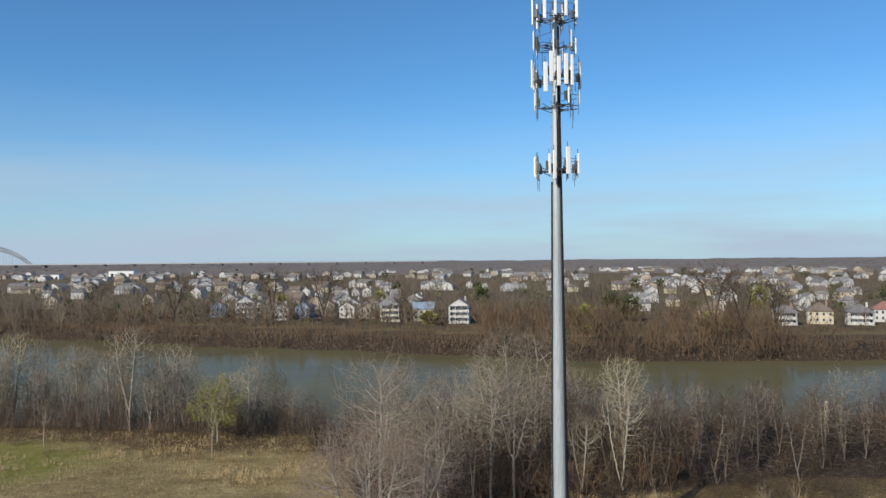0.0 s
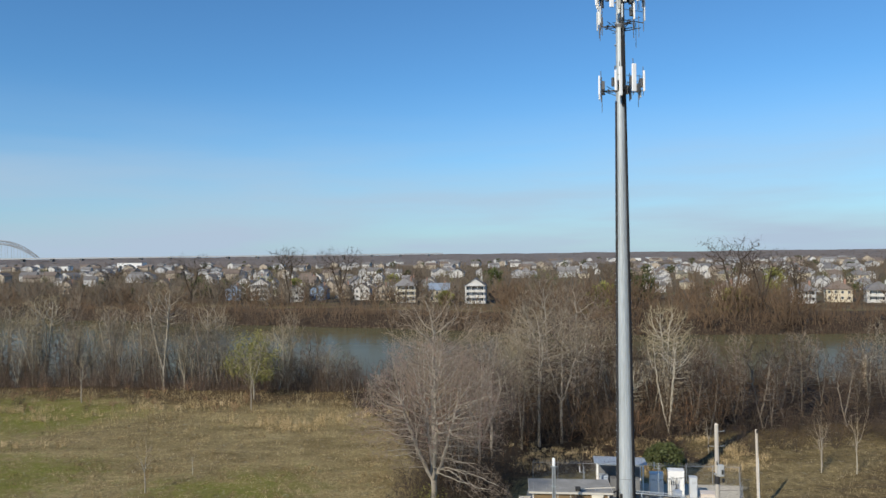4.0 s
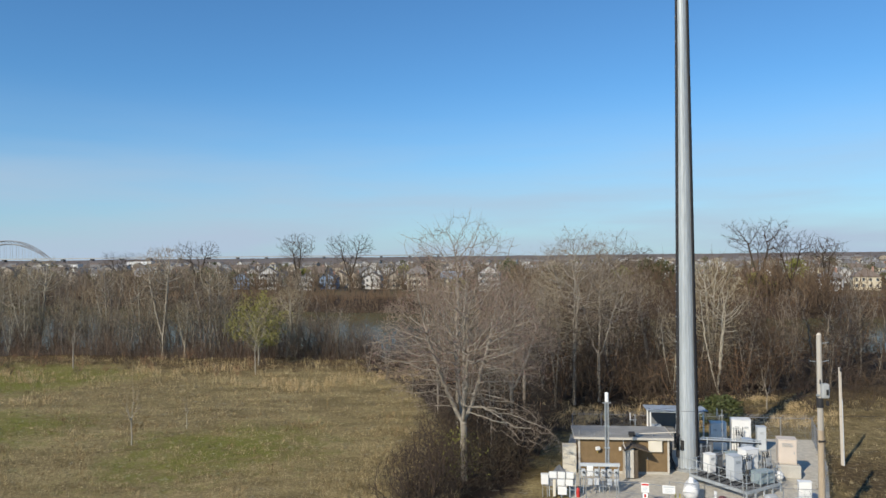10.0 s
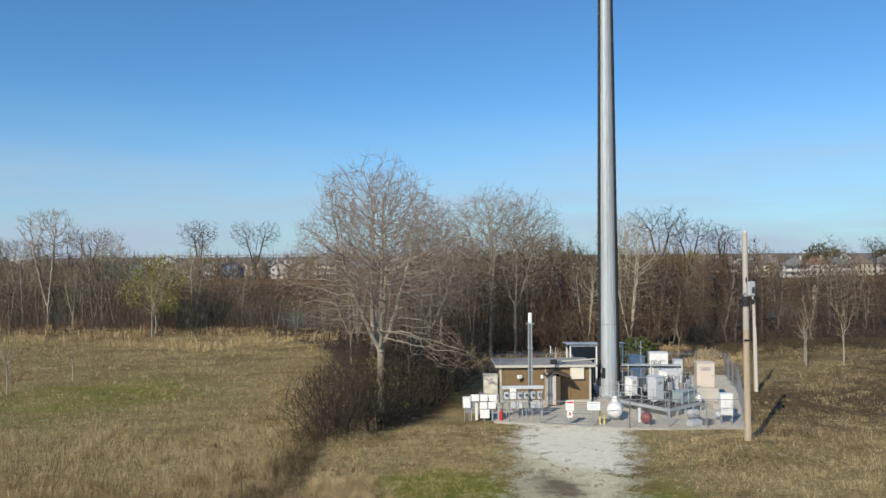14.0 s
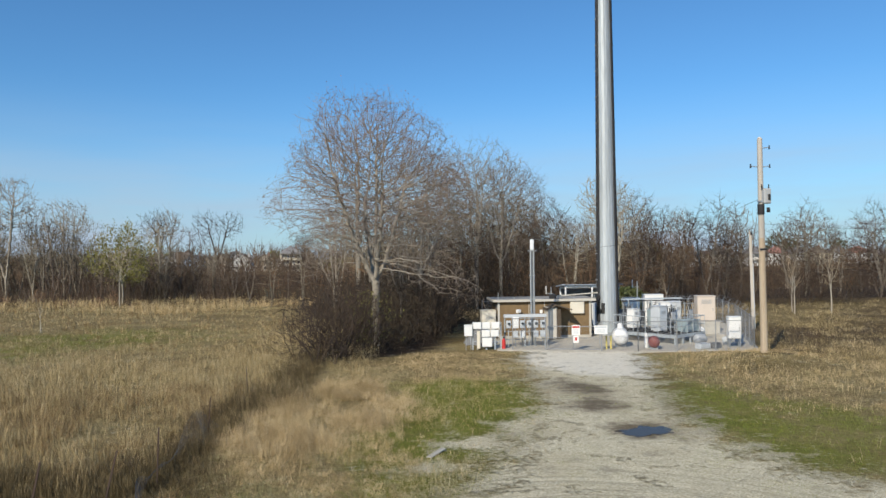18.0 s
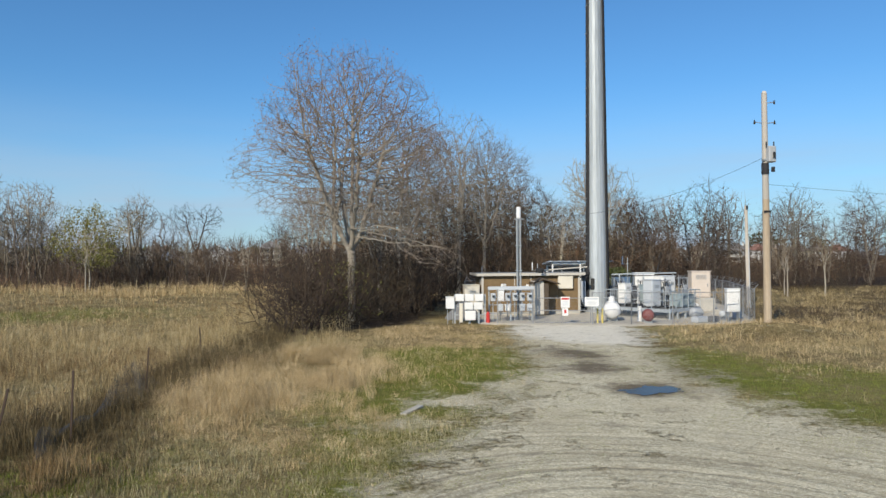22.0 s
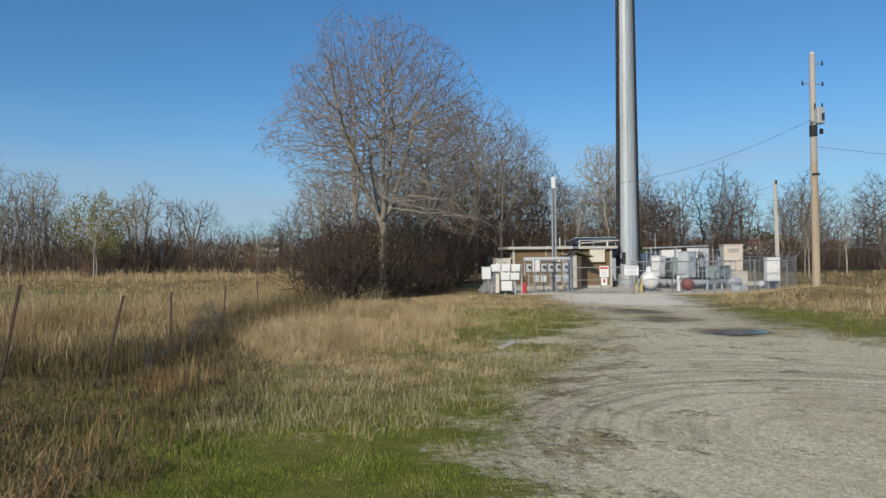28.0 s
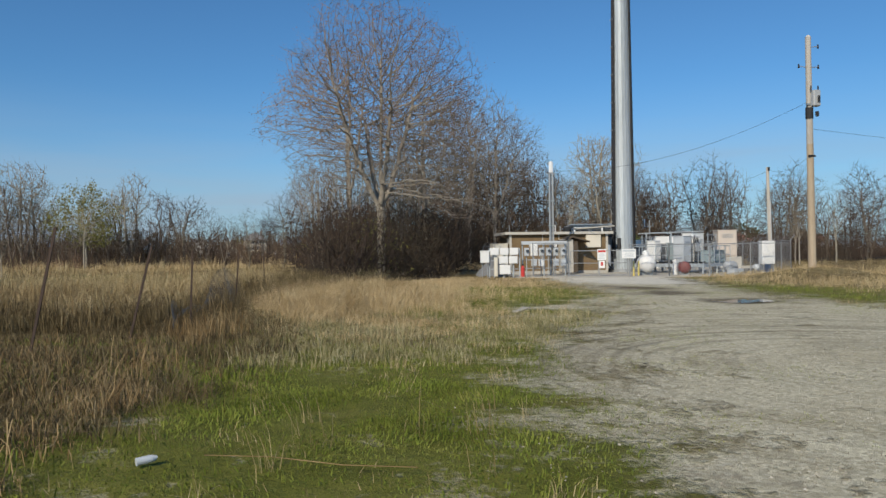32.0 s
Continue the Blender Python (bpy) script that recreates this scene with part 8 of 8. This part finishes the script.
tussocks("matted_grass", 330, 1500, 10, (13, 62, 48, 92), lambda x, y: tall_keep(x, y) * smooth(12, 17, x), 0.15, 0.5, 0.02, "rank", "dark brown dead weeds round the yard", 0.22, 0.9)
tussocks("dry_grass", 334, 500, 16, (1.5, 30, 78, 93), lambda x, y: smooth(0.4, 0.6, wave(x, y, 0.5)), 0.3, 0.85, 0.02, "tan", "golden dry grass behind the yard", 0.25, 0.8)
STANDS = ((-30, 103, 4.5, 1.6), (-22.5, 104, 3.0, 1.3), (-50, 113, 4.0, 1.5), (-66, 106, 3.5, 1.2), (-60, 108.5, 2.5, 1.0), (-26, 99.5, 3.0, 1.2), (-15.5, 108, 3.0, 1.4), (-42, 116, 4.0, 1.2), (-74, 112, 5.0, 1.4), (-58, 92, 3.0, 0.9))
tussocks("dry_grass", 331, 420, 22, (-85, -10, 88, 122), lambda x, y: sum(np.exp(-(((x - u) / a) ** 2 + ((y - w) / c) ** 2)) for u, w, a, c in STANDS), 0.6, 1.45, 0.026, "tan", "tall pale grass standing in patches in the far field", 0.3, 0.6)
tussocks("matted_grass", 332, 900, 9, (-100, -20, 60, 126), lambda x, y: masks(x, y)[1] * (0.15 + wave(x, y, 0.6)), 0.12, 0.4, 0.026, "rank", "brown weeds standing in the field's green patches", 0.3, 0.9)
tussocks("dead_weeds", 333, 200, 46, (-21, -14.6, 32, 38), lambda x, y: np.exp(-(inside_distance(x, y, FENCE_LINE + FENCE_LINE[-2:0:-1]) / 0.9) ** 2), 0.2, 0.6, 0.008, "rank", "dark dead weeds heaped at the fallen fence", 0.2, 1.2)
tussocks("dry_grass", 335, 12, 60, (-15.6, -12.6, 30.2, 33.2), lambda x, y: np.exp(-(((x + 13.9) / 0.7) ** 2 + ((y - 31.8) / 0.7) ** 2)), 0.35, 0.8, 0.006, "matted", "tall pale grass clump at the verge's corner", 0.14, 0.9)
tussocks("dry_grass", 336, 70, 34, (-18, -13.0, 24, 32.5), within(VERGE_BROWN, 0.6), 0.2, 0.5, 0.007, "matted", "pale bent grass tangled in the brown verge", 0.22, 2.2)
tussocks("weeds", 337, 240, 40, (-18, -12.8, 22, 33), lambda x, y: within(VERGE_BROWN, 0.9)(x, y) * smooth(0.4, 0.65, wave(x, y, 1.1)), 0.06, 0.22, 0.009, "grass", "low green weeds among the brown grass of the verge", 0.2, 1.3)
tussocks("weeds", 338, 420, 44, (-16.2, -12.4, 29.2, 36.5), lambda x, y: smooth(0.3, -0.5, inside_distance(x, y, VERGE_TAN)) * (0.35 + wave(x, y, 1.6)), 0.08, 0.3, 0.008, "rank", "low dark weeds along the foot of the fallen fence", 0.18, 1.4)
tussocks("weeds", 328, 520, 34, (-13.2, -5.5, 28.5, 38), lambda x, y: smooth(0.3, -0.8, inside_distance(x, y, ROAD)) * smooth(38, 33, y), 0.06, 0.24, 0.007, "olive", "low grey-olive weeds between the verge and the gravel", 0.14, 1.3)
tussocks("matted_grass", 324, 420, 55, (-19.5, -12.4, 22, 34), within(VERGE_BROWN, 0.9), 0.1, 0.36, 0.007, "rank", "coarse brown grass tussocks beside the verge", 0.16, 1.7)
tussocks("dry_grass", 325, 90, 45, (-19.5, -12.4, 22, 34), within(VERGE_BROWN, 0.9), 0.14, 0.45, 0.006, "matted", "tall pale grass tussocks beside the verge", 0.1, 1.2)
bunches("dry_grass", 306, 38000, (-14.5, -6.5, 30, 49), lambda x, y: within(VERGE_TAN, 1.2)(x, y) * (0.25 + 0.75 * smooth(0.3, 0.6, wave(x, y, 1.4))), 0.3, 0.85, 0.0045, "tan", "pale tan bunch grass beside the drive", 0.17, 2.1, 30, lambda x, y: 0.3 + 0.7 * smooth(33, 38.5, y))
bunches("dry_grass", 307, 11000, (-9.5, 2, 29, 57.5), lambda x, y: (1 - masks(x, y)[0]) ** 2 * smooth(0.2, -0.6, inside_distance(x, y, VERGE_TAN)), 0.08, 0.32, 0.006, "tan", "short dry grass along the drive's edge", 0.2, 1.3)
bunches("dry_grass", 308, 900, (-15.5, -9.5, 22, 33), within(GREENS[0]), 0.1, 0.4, 0.004, "straw", "dry grass tufts standing in the green verge", 0.06, 1.2, 14)
straw("dry_grass", 302, 30000, -48, -7, 44, 72, 0.35, 0.8, 0.009, "tall dry straw-coloured grass in the field", 0.26, 2.0)
straw("dry_grass", 303, 28000, 3, 52, 30, 80, 0.22, 0.55, 0.01, "tall dry grass round the equipment yard", 0.26, 2.0)
straw("dry_grass", 304, 20000, -110, -12, 66, 128, 0.2, 0.5, 0.016, "dry grass over the open field", 0.6, 2.0)
straw("dry_grass", 305, 5000, -95, -20, 100, 128, 0.7, 1.4, 0.035, "pale tall grass tussocks at the field's far edge", 0.6, 0.7)


def green_keep(x, y):
    road, green, woods, town, mud = masks(x, y)
    patch = np.clip(1.7 * wave(x, y, 1.15) - 0.1 + 0.5 * wave(x, y, 4.1), 0, 1)
    return np.clip(green * np.clip(1 - 1.5 * road, 0, 1), 0, 1) * (0.12 + 0.88 * patch)


x, y = scatter(311, 190000, -16, -8.5, 21, 33.5, green_keep)
g = np.random.default_rng(311)
blades("green_grass", x, y, g.uniform(0.02, 0.075, len(x)) * (0.5 + wave(x, y, 3.3)), g.uniform(0.006, 0.012, len(x)), 311, M["grass"], "short green spring grass beside the drive", 1.5)
bunches("dry_grass", 310, 7000, (-6, 1.4, 48.5, 58.3), lambda x, y: (1 - masks(x, y)[0]) ** 2, 0.08, 0.26, 0.009, "tan", "short pale grass before the meter racks", 0.25, 2.0, 14)
bunches("dry_grass", 309, 15000, (5, 24, 38, 56.5), lambda x, y: (1 - masks(x, y)[0]) ** 2 * np.clip(1 - 1.2 * masks(x, y)[1], 0, 1), 0.15, 0.45, 0.008, "tan", "pale tan grass between the drive and the pole", 0.25, 2.0, 14)
bunches("matted_grass", 314, 16000, (-19, -12.5, 26, 34), within(VERGE_BROWN), 0.08, 0.28, 0.006, "rank", "brown matted dead grass beside the verge", 0.16, 2.4, 22)
bunches("matted_grass", 316, 22000, (-28, -11.5, 33.5, 49), lambda x, y: beyond_fence(x, y) * smooth(0.15, 0.6, wave(x, y, 0.8)), 0.4, 0.95, 0.006, "matted", "brown leaning dead grass beyond the fallen fence", 0.2, 1.6, 24)
bunches("dead_weeds", 315, 24000, (-22, -10.5, 33, 57), lambda x, y: np.exp(-(inside_distance(x, y, FENCE_LINE + FENCE_LINE[-2:0:-1]) / 0.8) ** 2), 0.35, 0.9, 0.008, "rank", "dark brown dead weeds along the fallen fence", 0.2, 1.0)


def short_keep(x, y):
    road, green, woods, town, mud = masks(x, y)
    return np.clip(green * np.clip(1 - 1.4 * road, 0, 1), 0, 1) * np.clip(1.5 - 1.9 * wave(x, y, 1.15), 0, 1)


x, y = scatter(313, 5000, -16, -4, 21, 38, short_keep, 0.09)
g = np.random.default_rng(313)
blades("dry_grass", x, y, g.uniform(0.04, 0.14, len(x)), g.uniform(0.003, 0.006, len(x)), 313, M["straw"], "short dry grass mixed into the green verge", 1.4)
x, y = scatter(312, 90000, -14, 14, 30, 55, green_keep)
g = np.random.default_rng(312)
blades("green_grass", x, y, g.uniform(0.04, 0.14, len(x)), g.uniform(0.008, 0.014, len(x)), 312, M["grass"], "short green grass along the drive", 0.9)


def creep(x, y):
    """Patches of low weeds near the gravel's edge."""
    d = inside_distance(x, y, ROAD)
    return np.exp(-((d - 0.7) / 1.8) ** 2) * smooth(0.53, 0.66, wave(x, y, 1.7) * 0.6 + wave(x * 1.9 + 3, y * 1.7, 2.9) * 0.4)


x, y = scatter(326, 420000, -13, 6, 21, 47, creep)
g = np.random.default_rng(326)
blades("low_weeds", x, y, g.uniform(0.01, 0.045, len(x)), g.uniform(0.006, 0.013, len(x)), 326, M["weed"], "low green weeds creeping over the gravel's edge", 1.6, comb=False)
x, y = scatter(327, 150000, -13, 6, 21, 47, lambda x, y: creep(x * 1.07 + 2.0, y))
g = np.random.default_rng(327)
blades("low_weeds", x, y, g.uniform(0.01, 0.05, len(x)), g.uniform(0.006, 0.012, len(x)), 327, M["rank"], "low brown weeds creeping over the gravel's edge", 1.6, comb=False)


def stones(name, seed, n, x0, x1, y0, y1, s0, s1, label):
    g = np.random.default_rng(seed)
    x, y = scatter(seed, n, x0, x1, y0, y1, lambda a, b: masks(a, b)[0] * (0.25 + 0.75 * wave(a, b, 1.9)))
    n = len(x)
    s = s0 + (s1 - s0) * g.random(n) ** 3
    c = np.stack([x, y, land(x, y) + s * 0.25], axis=1)
    corners = np.array([(1, 0, 0), (0, 1, 0), (-1, 0, 0), (0, -1, 0), (0, 0, 0.75), (0, 0, -0.75)], dtype=float)
    t = g.uniform(0, 2 * math.pi, n)
    R = np.stack([np.cos(t), -np.sin(t), np.zeros(n), np.sin(t), np.cos(t), np.zeros(n), np.zeros(n), np.zeros(n), np.ones(n)], axis=1).reshape(n, 3, 3)
    v = np.einsum("nij,kj->nki", R, corners) * s[:, None, None] * g.uniform(0.6, 1.25, (n, 6, 1)) + c[:, None, :]
    o = (np.arange(n) * 6)[:, None]
    f = np.concatenate([o + np.array([[a, b, e]]) for a, b, e in ((0, 1, 4), (1, 2, 4), (2, 3, 4), (3, 0, 4), (1, 0, 5), (2, 1, 5), (3, 2, 5), (0, 3, 5))])
    tagged(new(name, raw_mesh(name, v.reshape(-1, 3), [f], M["gravel"])), label, "gravel", kind="stuff")


stones("loose_gravel", 321, 16000, -11.5, 0, 21.5, 29, 0.005, 0.016, "loose pale gravel on the drive")
stones("loose_gravel", 322, 4000, -10, 8, 29, 42, 0.008, 0.02, "scattered pale gravel on the drive")


def puddle():
    bm = bmesh.new()
    pts = []
    for k in range(72):
        t = 2 * math.pi * k / 72
        r = 1 + 0.2 * math.sin(2 * t + 0.5) + 0.14 * math.sin(5 * t) + 0.1 * math.sin(9 * t + 1) + 0.07 * math.sin(17 * t) + 0.05 * math.sin(29 * t + 2)
        pts.append(bm.verts.new((0.35 + 0.92 * r * math.cos(t), 37.75 + 0.62 * r * math.sin(t), -0.016)))
    bm.faces.new(pts)
    tagged(part("puddle", bm, M["puddle"]), "shallow rain puddle on the gravel drive", "puddle", kind="structure")


puddle()


def litter():
    pl = tagged(part("plank", box(0, 0, 0, 0.95, 0.16, 0.04, 0.008), M["plank"]), "weathered grey plank lying on the grass", "plank")
    pl.matrix_world = pose(-6.9, 36.2, 0.03, 2, -2, 54)
    bt = thing("plastic_bottle", pose(-13.32, 24.42, float(land(-13.32, 24.42)) + 0.05, 0, 86, 25), "clear crushed plastic bottle lying in the grass", "bottle")
    part("bottle_body", tube((0, 0, -0.06), (0, 0, 0.04), 0.028, 0.026, 12), M["grey"], bt)
    part("bottle_neck", tube((0, 0, 0.04), (0, 0, 0.075), 0.026, 0.011, 12), M["white"], bt)
    sp = [(-12.95 + 0.45 * k, 24.45 - 0.21 * k) for k in range(4)]
    tagged(new("fallen_stalk", strand("fallen_stalk", [(a, b, float(land(a, b)) + 0.05 + 0.02 * (k % 2)) for k, (a, b) in enumerate(sp)], 0.0035, M["matted"])), "long dry stalk lying on the grass", "stalk")


litter()


def old_fence():
    for x, y, h, lean in ((-15.9, 30.3, 1.85, 11), (-14.95, 32.0, 1.6, 13), (-14.3, 34.4, 1.5, 2), (-13.75, 38.7, 1.45, 4), (-13.2, 45.0, 1.4, -2), (-16.1, 27.5, 1.5, 3)):
        z = float(land(x, y))
        root = thing("fence_post", pose(x, y, z, 0, lean, 0), "thin rusty steel fence post leaning in the grass", "post", "old field fence posts")
        part("post_shaft", box(0, 0, -0.3, 0.034, 0.034, h + 0.3), M["rust"], root)
        part("post_fin", box(0, 0.035, -0.3, 0.012, 0.03, h + 0.25), M["rust"], root)
    # wire mesh torn loose: still held at one post, and slumping to the ground along the line
    segs = []
    lo = [(-14.5, 32.7), (-14.6, 34.6), (-14.5, 36.4), (-13.9, 38.4), (-13.7, 39.6)]

    def sheet(u, v):
        x = float(np.interp(u, np.linspace(0, 1, 5), [q[0] for q in lo]))
        y = float(np.interp(u, np.linspace(0, 1, 5), [q[1] for q in lo]))
        top = 0.34 + 0.85 * math.exp(-((u - 0.76) / 0.17) ** 2) + 0.22 * math.exp(-((u - 0.12) / 0.12) ** 2) + 0.07 * math.sin(u * 23)
        return x + 0.35 * v * (1 - top) + 0.05 * math.sin(9 * u + 4 * v), y - 0.25 * v, float(land(x, y)) + v * top

    n, m = 84, 15
    for i in range(n):
        for j in range(m):
            for di in (1, -1):
                if 0 <= i + di <= n:
                    segs.append((*sheet(i / n, j / m), *sheet((i + di) / n, (j + 1) / m), 0.0019, 0.0019))
    tagged(new("fallen_fence_mesh", segments_mesh("fallen_fence_mesh", segs, M["steel_dark"], 3)), "slumped grey chain-link mesh hanging from a leaning post", "fence")


old_fence()
for x, y, s in ((14.0, 51.2, 0.26), (15.0, 52.3, 0.38), (16.4, 52.9, 0.42), (17.4, 52.4, 0.36), (18.2, 53.6, 0.32), (13.6, 49.6, 0.2)):
    planted(shrubs[0], x, y, rng.uniform(0, 360), s)
# brambles along the fallen fence
for k in range(16):
    f = k / 15
    y = 35 + 21 * f
    x = float(np.interp(y, [34.5, 36.7, 43.3, 46.3, 56.5], [-15.5, -14.5, -13.4, -11.9, -11.2])) + rng.uniform(-0.6, 0.6)
    planted(shrubs[0], x, y, rng.uniform(0, 360), rng.uniform(0.16, 0.34))


def stump():
    root = thing("dead_trunk", on_land(64, 124), "dead broken trunk standing at the water's edge", "dead tree")
    part("trunk", tube((0, 0, -4), (0.1, 0, 5.0), 0.45, 0.36, 9), M["pole"], root)
    part("broken_top", tube((0.1, 0, 5.0), (0.2, 0, 5.6), 0.36, 0.12, 7), M["pole_pale"], root)


stump()
